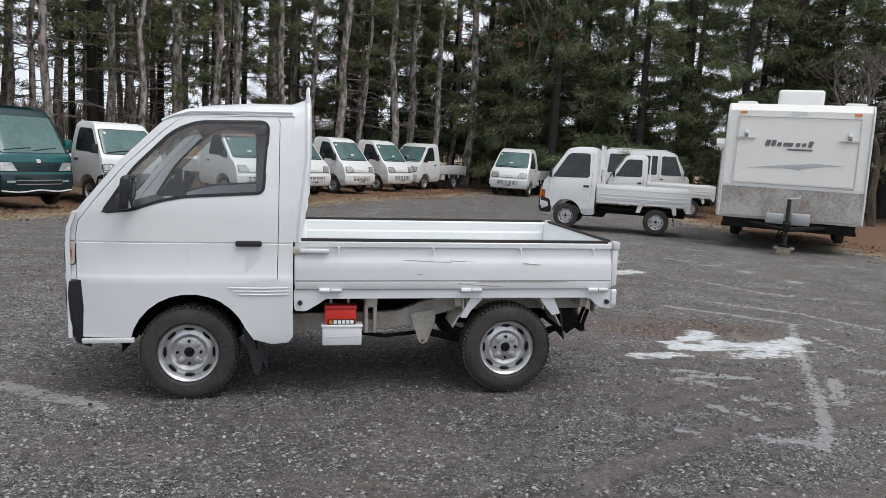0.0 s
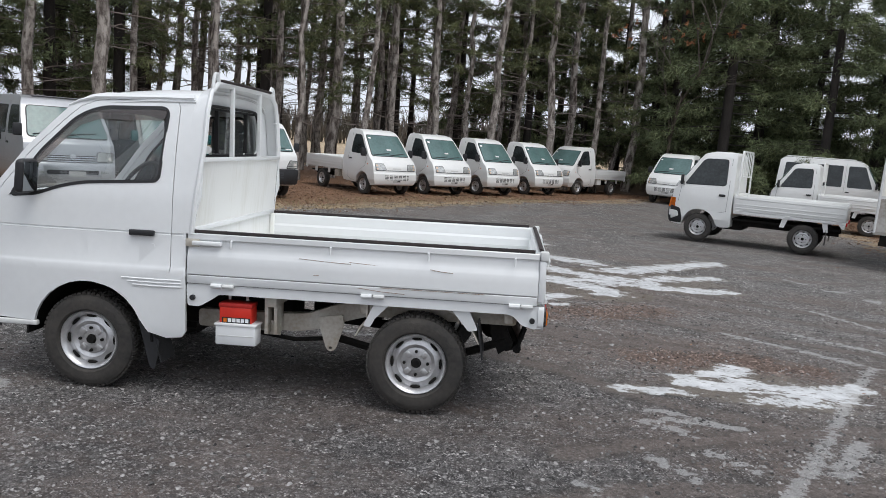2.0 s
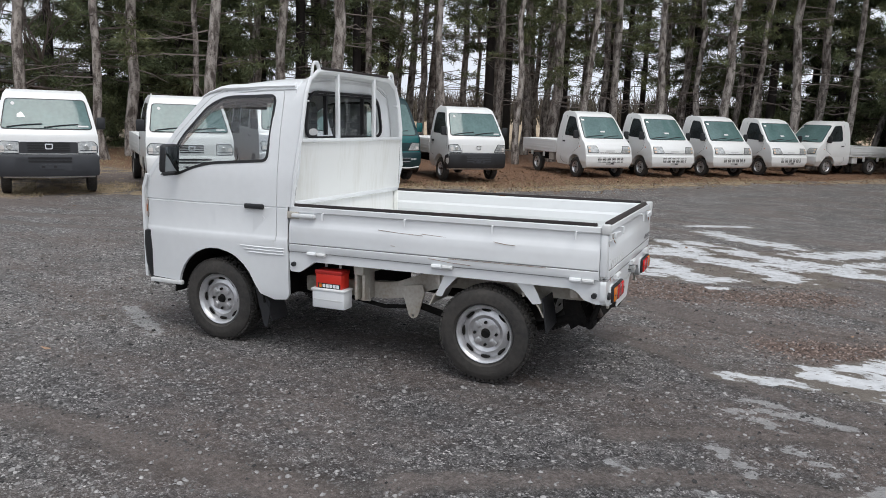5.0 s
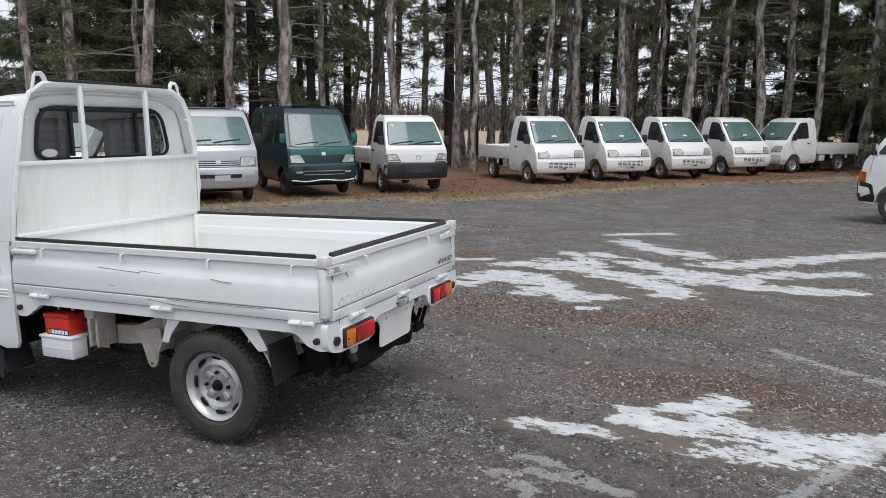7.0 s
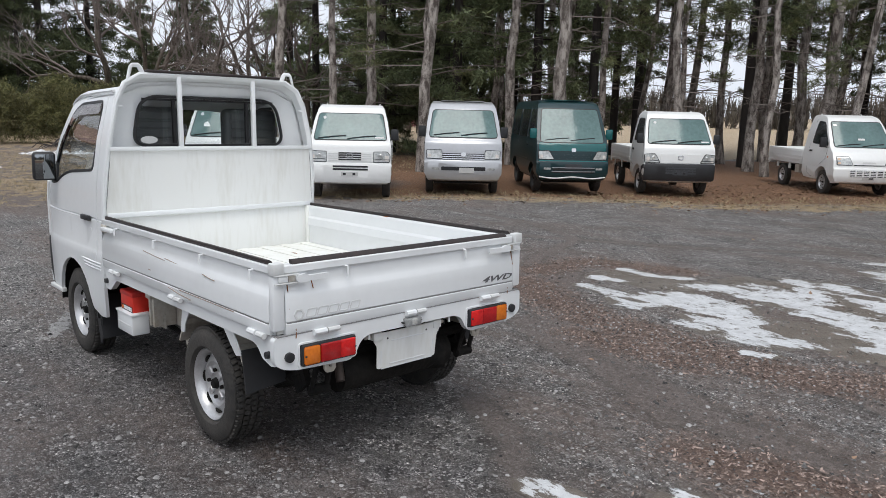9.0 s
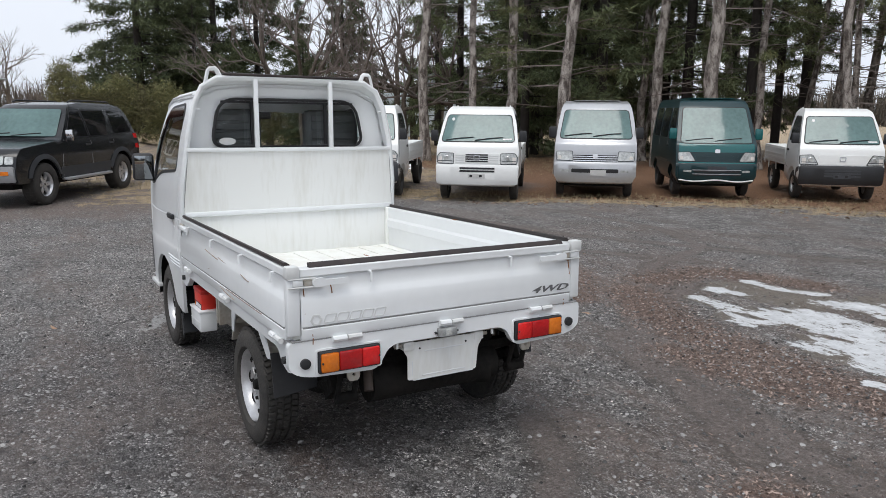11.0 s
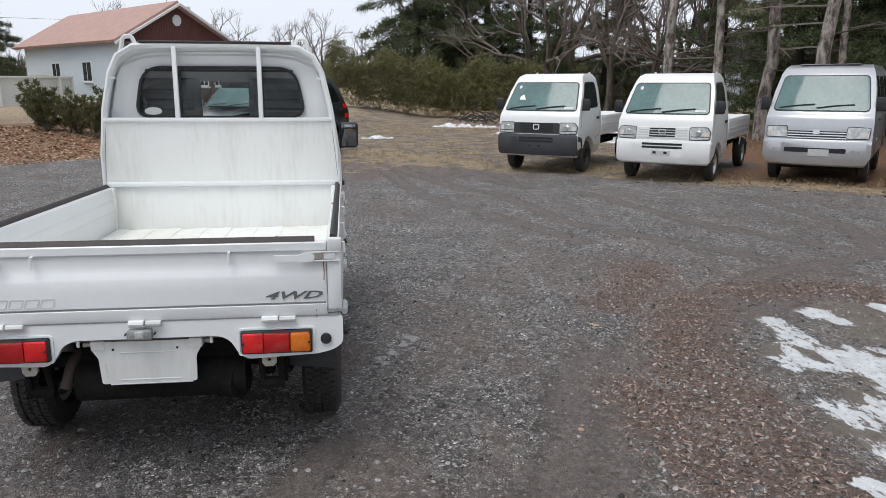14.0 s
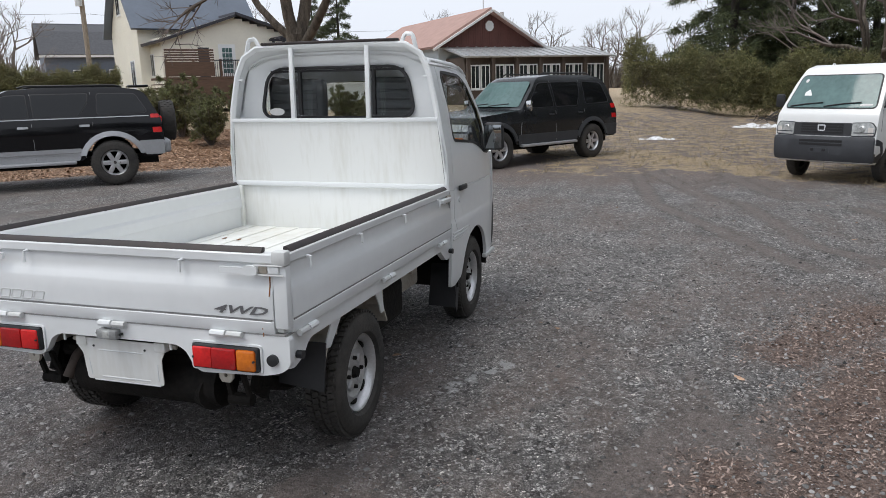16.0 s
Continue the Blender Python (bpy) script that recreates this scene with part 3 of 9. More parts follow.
# ---- bed ----
# drop side section: (outward offset, z)
GATE = [(0.000, 0.905), (0.018, 0.905), (0.021, 0.901), (0.021, 0.876), (0.018, 0.872), (0.010, 0.871), (0.012, 0.835), (0.014, 0.818), (0.018, 0.808), (0.025, 0.790), (0.028, 0.780), (0.030, 0.740), (0.030, 0.686), (0.0265, 0.683), (0.0265, 0.678), (0.030, 0.675), (0.029, 0.640), (0.026, 0.634), (0.0, 0.633)]
INNER = [(0.0, 0.633), (-0.004, 0.66), (-0.006, 0.76), (-0.014, 0.775), (-0.014, 0.82), (-0.006, 0.835), (-0.006, 0.895), (0.0, 0.905)]


def gate_panel(a, b, axis, sgn, base, bm=None):
    """A drop side along x (axis 0) or y (axis 1) from a to b; its outer face at base in the direction sgn."""
    bm = bm or bmesh.new()
    sec = GATE[:-1] + [(0.0 - 0.022 + o, z) for o, z in INNER]
    rows = []
    for t in (a, a + 0.012, b - 0.012, b):
        sh = 0.006 if t in (a, b) else 0.0
        rows.append([bm.verts.new((t, sgn * (base - 0.03 + o - sh * (o > 0)), z) if axis == 0 else (sgn * (base - 0.03 + o - sh * (o > 0)), t, z)) for o, z in sec])
    for p, q in zip(rows, rows[1:]):
        for k in range(len(sec)):
            bm.faces.new((p[k - 1], p[k], q[k], q[k - 1]))
    bm.faces.new(rows[0])
    bm.faces.new(rows[-1])
    return bm


HALF = 0.6975
for s in (-1, 1):
    gate = part("side_gate", gate_panel(-0.335, 1.545, 0, s, HALF), WHITE, truck, "white drop side with scratches", smooth=28)
    part("rubber_strip", T([(-0.30, s * (HALF - 0.03), 0.909), (1.52, s * (HALF - 0.03), 0.909)], 0.0105, 8, flat=1.7), RUBBER, gate, "black rubber edge strip")
    for x in (-0.09, 0.45, 0.97, 1.42):
        part("rope_hook", T([(x, s * (HALF - 0.016), 0.874), (x, s * (HALF + 0.006), 0.872), (x, s * (HALF + 0.008), 0.835)], 0.0055, 6), WHITE, gate)
    lt = part("gate_latch", B(-0.305, -0.145, min(s * (HALF - 0.022), s * (HALF + 0.012)), max(s * (HALF - 0.022), s * (HALF + 0.010)), 0.842, 0.865, bevel=0.006), WHITE, gate, "white lever latch")
    part("latch_plate", B(-0.345, -0.270, min(s * (HALF - 0.024), s * (HALF - 0.006)), max(s * (HALF - 0.024), s * (HALF - 0.006)), 0.832, 0.874, bevel=0.002), FRAME, lt, "rusty latch plate")
    part("corner_cap", B(1.548, 1.592, min(s * (HALF - 0.052), s * (HALF + 0.0)), max(s * (HALF - 0.052), s * (HALF + 0.0)), 0.868, 0.918, bevel=0.008), FAINT, truck, "grey corner cap")
    part("corner_post", B(1.5465, 1.582, min(s * (HALF - 0.0555), s * (HALF - 0.004)), max(s * (HALF - 0.0555), s * (HALF - 0.003)), 0.652, 0.868, bevel=0.008), WHITE, truck)
    # skirt under the gate: rail with rear hook and fender stays
    SK = [(-0.34, 0.630), (-0.34, 0.585), (-0.335, 0.508), (-0.27, 0.506), (-0.20, 0.548), (-0.16, 0.577), (1.40, 0.577), (1.43, 0.566), (1.47, 0.525), (1.535, 0.506), (1.578, 0.514), (1.580, 0.630)]
    part("bed_rail", plate(rounded(SK, 0.012, 2), (), lambda x, z, s=s: Vector((x, s * (HALF - 0.014), z)), 0.03), WHITE, truck)
    for x in (-0.135, 0.682, 1.461):
        hg = part("gate_hinge", T([(x - 0.062, s * (HALF + 0.004), 0.627), (x - 0.003, s * (HALF + 0.004), 0.627)], 0.013, 8), WHITE, truck)
        part("hinge_barrel", T([(x + 0.003, s * (HALF + 0.004), 0.627), (x + 0.062, s * (HALF + 0.004), 0.627)], 0.0115, 8), FAINT, hg)
    for x, z in ((-0.305, 0.555), (1.525, 0.552)):
        bm = bmesh.new()
        lathe(bm, [(-0.014, 0.001), (-0.014, 0.014), (0.01, 0.015)], sides=16, at=(x, s * (HALF - 0.012) - (0.0 if s < 0 else -0.018), z))
        part("rubber_plug", bm, BLACK, truck)
    for x0, x1, lean in ((0.700, 0.622, 0.0), (1.115, 1.215, 0.0)):
        st_ = [(x0 - 0.005, 0.60), (x0 + 0.085, 0.60), (x1 + 0.07, 0.50), (x1 + 0.045, 0.452), (x1 + 0.005, 0.455)] if x1 < x0 else [(x0 - 0.03, 0.60), (x0 + 0.07, 0.60), (x1 + 0.03, 0.475), (x1 - 0.02, 0.465)]
        sty = part("fender_stay", plate(rounded(st_, 0.008, 2), (), lambda x, z, s=s: Vector((x, s * (HALF - 0.03 - 0.10 * max(0, 0.6 - z)), z)), 0.006), WHITE, truck)
        for k in range(3):
            part("stay_rib", B(min(x0, x1) + 0.02 + 0.02 * k, min(x0, x1) + 0.028 + 0.02 * k, min(s * 0.50, s * 0.655), max(s * 0.50, s * 0.655), 0.50 - 0.0 * k, 0.60), FRAME, sty)
    part("inner_fender", grid(lambda u, v, s=s: Vector((0.92 - 0.36 * math.cos(0.35 + 2.44 * u), s * (0.40 + 0.25 * v), 0.285 + 0.325 * math.sin(0.35 + 2.44 * u))), 12, 1, 0.008), FRAME, truck)
    mf = part("mud_flap", grid(lambda u, v, s=s: Vector((1.25 + 0.03 * u, s * (0.47 + 0.19 * v), 0.50 - 0.165 * u - 0.02 * v * u)), 4, 2, 0.008), BLACK, truck, "black rubber mud flap")

def rect_(a_, b_, c_, d_):
    return [(a_, c_), (b_, c_), (b_, d_), (a_, d_)]


# tailgate and rear panel
for s in (-1, 1):
    part("gate_gap", B(-0.33, 1.575, min(s * (HALF - 0.02), s * (HALF - 0.0115)), max(s * (HALF - 0.02), s * (HALF - 0.0115)), 0.6295, 0.6345), LINER, truck)
    # grey strip in the pressed crease, standing for its shade
    part("crease_line", B(-0.33, 1.54, min(s * (HALF - 0.01), s * (HALF - 0.0025)), max(s * (HALF - 0.01), s * (HALF - 0.0025)), 0.6780, 0.6830), LINER, truck)
part("gate_gap", B(1.57, 1.5855, -0.68, 0.68, 0.6295, 0.6345), LINER, truck)
# the same strip of crease shade across the tailgate
part("crease_line", B(1.578, 1.5858, -0.635, 0.635, 0.6780, 0.6830), LINER, truck)
tg = part("tailgate", gate_panel(-0.640, 0.640, 1, 1, 1.588), WHITE, truck, "white tailgate with a dark emblem", smooth=28)
part("rubber_strip", T([(1.558, -0.60, 0.909), (1.558, 0.60, 0.909)], 0.0105, 8, flat=1.7), RUBBER, tg, "black rubber edge strip")
for y in (-0.36, 0.30):
    part("rope_hook", T([(1.572, y, 0.874), (1.596, y, 0.872), (1.598, y, 0.832)], 0.0055, 6), WHITE, tg)
for s in (-1, 1):
    # flat lever with a broader head, its rusty plate and the two wire links to the corner post
    lever = rounded([(s * 0.455, 0.840), (s * 0.455, 0.862), (s * 0.548, 0.862), (s * 0.562, 0.870), (s * 0.592, 0.868), (s * 0.600, 0.860), (s * 0.600, 0.846), (s * 0.592, 0.838), (s * 0.562, 0.836), (s * 0.548, 0.840)], 0.004, 2)
    lt = part("gate_latch", plate(lever, (), lambda y, z: Vector((1.604, y, z)), 0.012), WHITE, tg, "white lever latch")
    part("latch_pivot", B(1.568, 1.594, s * 0.578 - 0.016, s * 0.578 + 0.016, 0.842, 0.864, bevel=0.003), WHITE, lt)
    part("latch_plate", B(1.566, 1.590, min(s * 0.628, s * 0.598), max(s * 0.628, s * 0.598), 0.842, 0.866, bevel=0.002), FRAME, lt, "rusty latch plate")
    part("latch_seat", B(1.566, 1.592, min(s * 0.672, s * 0.632), max(s * 0.672, s * 0.632), 0.842, 0.866, bevel=0.003), WHITE, lt)
    for z in (0.838, 0.870):
        part("latch_link", T([(1.597, s * 0.585, z), (1.594, s * 0.64, z), (1.588, s * 0.688, z - 0.001)], 0.0032, 6), FAINT, lt)
REARP = [(-0.695, 0.630), (-0.695, 0.525), (-0.66, 0.500), (-0.60, 0.486), (-0.345, 0.476), (-0.315, 0.500), (-0.29, 0.548), (-0.25, 0.568), (0.25, 0.568), (0.29, 0.548), (0.315, 0.500), (0.345, 0.476), (0.60, 0.486), (0.66, 0.500), (0.695, 0.525), (0.695, 0.630)]
part("rear_panel", plate(rounded(REARP, 0.02, 3), (), lambda y, z: Vector((1.584, y, z)), 0.03), WHITE, truck)
for s in (-1, 1):
    tl = part("tail_light", B(1.578, 1.604, min(s * 0.328, s * 0.582), max(s * 0.328, s * 0.582), 0.498, 0.584, bevel=0.006), BLACK, truck, "red and amber tail light")
    part("red_lens", B(1.600, 1.612, min(s * 0.334, s * 0.408), max(s * 0.334, s * 0.408), 0.504, 0.578, bevel=0.006), REDLENS, tl, "red lens")
    part("brake_lens", B(1.600, 1.6135, min(s * 0.4085, s * 0.502), max(s * 0.4085, s * 0.502), 0.504, 0.578, bevel=0.006), DEEPRED, tl, "deep red lens")
    part("amber_lens", B(1.600, 1.612, min(s * 0.504, s * 0.576), max(s * 0.504, s * 0.576), 0.504, 0.578, bevel=0.008), AMBER, tl, "amber lens")
    rim = rounded([(s * 0.316, 0.489), (s * 0.316, 0.593), (s * 0.593, 0.593), (s * 0.593, 0.489)], 0.016, 4)
    part("lens_rim", band(rim, inset(rim, 0.007), lambda y, z: Vector((1.590, y, z)), 0.010), WHITE, tl)
    for y in (0.338, 0.571):
        part("lens_screw", T([(1.609, s * y, 0.541), (1.6145, s * y, 0.541)], 0.004, 8), GASKET, tl)
    bm = bmesh.new()
    lathe(bm, [(1.580, 0.02), (1.596, 0.020), (1.598, 0.012), (1.598, 0.001)], sides=18, axis="x", at=(0, s * 0.632, 0.545))
    part("rubber_stop", bm, BLACK, truck)
    for y in (s * 0.465,):
        hg = part("gate_hinge", T([(1.596, y - 0.06, 0.627), (1.596, y - 0.003, 0.627)], 0.013, 8), WHITE, truck)
        part("hinge_barrel", T([(1.596, y + 0.003, 0.627), (1.596, y + 0.06, 0.627)], 0.0115, 8), FAINT, hg)
hg = part("gate_hinge", T([(1.596, -0.055, 0.627), (1.596, -0.003, 0.627)], 0.013, 8), WHITE, truck)
part("hinge_barrel", T([(1.596, 0.003, 0.627), (1.596, 0.055, 0.627)], 0.0115, 8), FAINT, hg)
pl = part("plate_lamp", B(1.58, 1.612, -0.062, 0.022, 0.570, 0.606, bevel=0.005), mat("grey_lens", (0.36, 0.37, 0.37), 0.2, vary=0.4, scale=30), truck, "clear number plate lamp")
part("lamp_glass", B(1.60, 1.6145, -0.036, -0.004, 0.574, 0.604, bevel=0.004), mat("clear_lens", (0.55, 0.56, 0.56), 0.15, vary=0.5, scale=60), pl, "clear ribbed lens")
for y in (-0.070, 0.030):
    part("lamp_screw", T([(1.58, y, 0.588), (1.600, y, 0.588)], 0.004, 6), GASKET, pl)
# plate holder: flared sheet with a lip at its foot, pressed lines, two bolts and ears on brackets
PLATE = rounded([(-0.196, 0.552), (-0.192, 0.520), (-0.172, 0.490), (-0.168, 0.388), (0.166, 0.388), (0.170, 0.490), (0.188, 0.520), (0.190, 0.552)], 0.010, 3)


def holder(y, z):
    return Vector((1.555 - 0.09 * (0.55 - z), y - 0.01, z))


np_ = part("plate_holder", plate(PLATE, (), holder, 0.004), STREAKED, truck, "blank white number plate holder")
for y0, z0, y1, z1 in ((-0.095, 0.508, 0.095, 0.508), (-0.10, 0.402, 0.11, 0.402), (-0.150, 0.470, -0.146, 0.405), (0.150, 0.470, 0.146, 0.405)):
    part("pressed_line", T([holder(y0, z0) + Vector((0.0035, 0, 0)), holder(y1, z1) + Vector((0.0035, 0, 0))], 0.0026, 6), WHITE, np_)
part("holder_lip", T([holder(-0.140, 0.386), holder(0.150, 0.386)], 0.005, 6), WHITE, np_)
for y in (-0.118, 0.105):
    part("plate_bolt", T([holder(y, 0.522), holder(y, 0.522) + Vector((0.006, 0, 0))], 0.0045, 8), GASKET, np_)
for s in (-1, 1):
    arm = part("holder_arm", B(1.50, 1.562, s * 0.170 - 0.034, s * 0.170 + 0.014, 0.520, 0.556, bevel=0.005) if s < 0 else B(1.50, 1.562, s * 0.150 - 0.014, s * 0.150 + 0.034, 0.520, 0.556, bevel=0.005), STREAKED, np_)
    part("arm_bolt", T([(1.535, s * 0.185 - 0.01, 0.540), (1.535, s * 0.225 - 0.01, 0.536)], 0.008, 6), FRAME, arm)
# emblems: the four wheel drive lettering, and a pale badge with its maker's word as bars
em = lettering("4WD", 0.098, 0.35, 0.0004, 0.002)
bmesh.ops.transform(em, matrix=pose(1.5905, 0.415, 0.700, 90, 0, 90) @ Matrix.Diagonal((0.90, 0.40, 1, 1)), verts=em.verts)
part("emblem", em, DECAL, tg, "dark grey 4WD lettering", smooth=0)
bm = lathe(bmesh.new(), [(1.588, 0.024), (1.5905, 0.024), (1.5905, 0.016), (1.588, 0.016)], sides=6, axis="x", at=(0, -0.585, 0.708), closed=True)
bdg = part("badge", bm, FAINT, tg, "faded outline badge")
for k in range(5):
    o_ = [(y_ + 0.35 * (z_ - 0.708), z_) for y_, z_ in rounded(rect_(-0.552 + 0.052 * k, -0.506 + 0.052 * k, 0.692, 0.726), 0.008, 3)]
    part("lettering_bar", band(o_, inset(o_, 0.0035), lambda y, z: Vector((1.5895, y, z)), 0.002), FAINT, bdg)

# floor, front wall, inner posts
part("bed_floor", B(-0.335, 1.56, -0.665, 0.665, 0.635, 0.650), BEDWHITE, truck, "worn white bed floor with rust stains")
for k in range(9):
    part("floor_rib", B(-0.32, 1.54, -0.60 + 0.15 * k - 0.035, -0.60 + 0.15 * k + 0.035, 0.650, 0.6535, bevel=0.0015, seg=1), BEDWHITE, truck)
part("front_wall", B(-0.338, -0.318, -0.668, 0.668, 0.650, 0.905, bevel=0.003), STREAKED, truck)
part("front_wall_lip", B(-0.340, -0.295, -0.668, 0.668, 0.905, 0.935, bevel=0.008), WHITE, truck)
for s in (-1, 1):
    part("inner_post", B(-0.318, -0.285, s * 0.645 - 0.02, s * 0.645 + 0.02, 0.650, 0.905, bevel=0.004), BEDWHITE, truck)
random.seed(4)
for y, z, l in ((-0.628, 0.835, 0.10), (0.630, 0.835, 0.07), (-0.52, 0.834, 0.03), (0.60, 0.655, 0.03), (-0.60, 0.655, 0.04)):
    part("rust_streak", T([(1.5742 if z > 0.8 else 1.5862, y, z), (1.5790 if z > 0.8 else 1.5850, y + 0.002, z - l * 0.5), (1.5868 if z > 0.8 else 1.5845, y + 0.001, z - l)], 0.0022, 4), RUST, truck)
for k in range(9):
    x, y = random.uniform(-0.28, 1.4), random.choice((-1, 1)) * random.uniform(0.2, 0.62)
    bm = plate([(x + (0.008 + 0.012 * random.random()) * math.cos(a) * 2, y + 0.008 * math.sin(a)) for a in np.linspace(0, 6.28, 8)[:-1]], (), lambda u, v: Vector((u, v, 0.6545)), 0.0006)
    part("rust_spot", bm, RUST, truck)
for s, x in ((1, 0.55),):
    part("rust_spot", B(x - 0.02, x + 0.02, 0.645, 0.668, 0.897, 0.9065), RUST, truck)
for x, z, l, dz in ((0.28, 0.803, 0.28, -0.012), (0.55, 0.800, 0.5, -0.02), (0.98, 0.79, 0.12, -0.012), (0.60, 0.668, 0.25, -0.018), (0.72, 0.676, 0.55, 0.0), (0.36, 0.72, 0.03, 0.0)):
    part("scratch", T([(x, -HALF + (0.0085 if z > 0.795 else 0.0) - (0.001), z), (x + l * 0.5, -HALF + (0.008 if z > 0.795 else 0.0) - 0.001, z + dz * 0.7), (x + l, -HALF + (0.004 if z > 0.795 else 0.0) - 0.001, z + dz)], 0.0018, 4), mat("scratch_rust", (0.33, 0.25, 0.20), 0.8), truck)

# ---- chassis ----
for s in (-1, 1):
    part("frame_rail", plate(rounded([(-0.36, 0.345), (-0.36, 0.445), (0.12, 0.448), (0.28, 0.458), (0.44, 0.52), (0.60, 0.555), (1.45, 0.55), (1.45, 0.47), (0.62, 0.465), (0.50, 0.43), (0.36, 0.375), (0.22, 0.352)], 0.02, 2), (), lambda x, z, s=s: Vector((x, s * 0.475, z)), 0.05), FRAME, truck, "dirty pale frame rail")
    part("spring_bracket", plate(rounded([(0.345, 0.455), (0.49, 0.478), (0.50, 0.42), (0.455, 0.28), (0.425, 0.262), (0.40, 0.28)], 0.014), ([(0.424 + 0.009 * math.cos(a_), 0.285 + 0.009 * math.sin(a_)) for a_ in np.linspace(0, 6.283, 9)[:-1]],), lambda x, z, s=s: Vector((x, s * 0.535, z)), 0.010), FRAME, truck)
    part("leaf_spring", T([(0.42, s * 0.45, 0.33), (0.68, s * 0.45, 0.27), (0.92, s * 0.45, 0.25), (1.2, s * 0.45, 0.30), (1.40, s * 0.45, 0.38)], 0.02, 6, flat=1.6), GUNK, truck)
    part("rear_bracket", plate([(1.30, 0.60), (1.42, 0.60), (1.40, 0.45), (1.44, 0.36), (1.36, 0.30), (1.31, 0.42)], (), lambda x, z, s=s: Vector((x, s * 0.47, z)), 0.03), GUNK, truck)
    part("shock_absorber", T([(1.02, s * 0.36, 0.22), (1.12, s * 0.38, 0.58)], 0.026, 8), GUNK, truck)
for x, z0, z1, w in ((0.07, 0.36, 0.60, 0.07), (0.60, 0.45, 0.60, 0.06), (1.38, 0.40, 0.60, 0.05)):
    part("cross_member", B(x, x + w, -0.62, 0.62, z1 - 0.09, z1, bevel=0.01), FRAME, truck)
for x_ in (0.066, 0.118):
    part("rail_post", B(x_, x_ + 0.020, -0.60, -0.48, 0.355, 0.60, bevel=0.004), FRAME, truck)
part("rail_gusset", B(0.062, 0.142, -0.545, -0.535, 0.34, 0.42, bevel=0.004), FRAME, truck)
part("drive_shaft", T([(-0.3, 0.05, 0.36), (0.85, 0.02, 0.29)], 0.03, 10), GUNK, truck)
part("rear_axle", T([(0.92, -0.55, 0.265), (0.92, 0.55, 0.265)], 0.045, 10), GUNK, truck)
bm = bmesh.new()
bmesh.ops.create_icosphere(bm, subdivisions=2, radius=0.13, matrix=Matrix.Translation((0.93, 0.02, 0.275)) @ Matrix.Diagonal((1, 0.9, 0.95, 1)))
part("differential", bm, GUNK, truck)
part("front_axle", T([(-0.92, -0.55, 0.265), (-0.92, 0.55, 0.265)], 0.04, 10), GUNK, truck)
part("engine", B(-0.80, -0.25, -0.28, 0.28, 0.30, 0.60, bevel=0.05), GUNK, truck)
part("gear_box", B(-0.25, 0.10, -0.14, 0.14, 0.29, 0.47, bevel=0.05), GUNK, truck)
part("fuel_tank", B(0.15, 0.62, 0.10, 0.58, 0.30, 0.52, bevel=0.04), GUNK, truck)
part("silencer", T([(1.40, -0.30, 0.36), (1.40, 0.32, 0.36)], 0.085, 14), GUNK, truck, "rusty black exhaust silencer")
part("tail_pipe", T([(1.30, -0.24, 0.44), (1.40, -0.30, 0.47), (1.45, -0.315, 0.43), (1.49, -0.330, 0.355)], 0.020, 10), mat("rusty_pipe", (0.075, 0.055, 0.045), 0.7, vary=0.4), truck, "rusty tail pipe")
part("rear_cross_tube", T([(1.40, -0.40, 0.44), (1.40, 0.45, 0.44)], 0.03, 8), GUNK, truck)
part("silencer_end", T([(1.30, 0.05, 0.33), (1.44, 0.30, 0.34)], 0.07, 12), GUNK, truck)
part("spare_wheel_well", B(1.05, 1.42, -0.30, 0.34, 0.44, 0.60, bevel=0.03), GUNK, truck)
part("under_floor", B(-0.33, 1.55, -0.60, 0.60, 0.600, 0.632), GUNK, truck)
part("hose", T([(-0.05, -0.48, 0.34), (0.2, -0.46, 0.30), (0.45, -0.40, 0.31)], 0.014, 6), GUNK, truck)
for y in (-0.24, 0.22):
    part("stay_pin", T([(1.572, y, 0.585), (1.572, y, 0.545), (1.573, y + 0.001, 0.540)], 0.0055, 6), FAINT, truck)
    part("tow_bracket", plate([(-0.028, 0.50), (0.028, 0.50), (0.026, 0.446), (0.016, 0.432), (-0.016, 0.432), (-0.026, 0.446)], ([(0.007 * math.cos(a_), 0.458 + 0.007 * math.sin(a_)) for a_ in np.linspace(0, 6.283, 9)[:-1]],), lambda u, v, y=y: Vector((1.55, (0.42 if y > 0 else -0.42) + u, v)), 0.012), FRAME, truck)
    for u in (-0.034, 0.034):
        part("spring_shackle", T([(1.50, (0.42 if y > 0 else -0.42) + u, 0.455), (1.46, (0.42 if y > 0 else -0.42) + u * 1.1, 0.335)], 0.012, 6), GUNK, truck)
    part("shackle_bush", T([(1.46, (0.42 if y > 0 else -0.42) - 0.045, 0.335), (1.46, (0.42 if y > 0 else -0.42) + 0.045, 0.335)], 0.024, 8), GUNK, truck)

# battery on its tray
bt = part("battery", B(-0.165, 0.014, -0.665, -0.570, 0.418, 0.518, bevel=0.006), REDBOX, truck, "red car battery with white lettering bars")
part("battery_lid", B(-0.168, 0.017, -0.668, -0.567, 0.506, 0.530, bevel=0.004), mat("battery_dark_red", (0.45, 0.02, 0.015), 0.4), bt)
part("label_band", B(-0.150, 0.008, -0.6662, -0.6640, 0.421, 0.452), GASKET, bt, "black label band")
for k in range(5):
    part("lettering_bar", B(-0.115 + 0.024 * k, -0.097 + 0.024 * k, -0.6680, -0.6650, 0.427, 0.447), WHITE, bt)
part("lettering_bar", B(-0.140, -0.122, -0.6680, -0.6650, 0.427, 0.447), AMBER, bt)
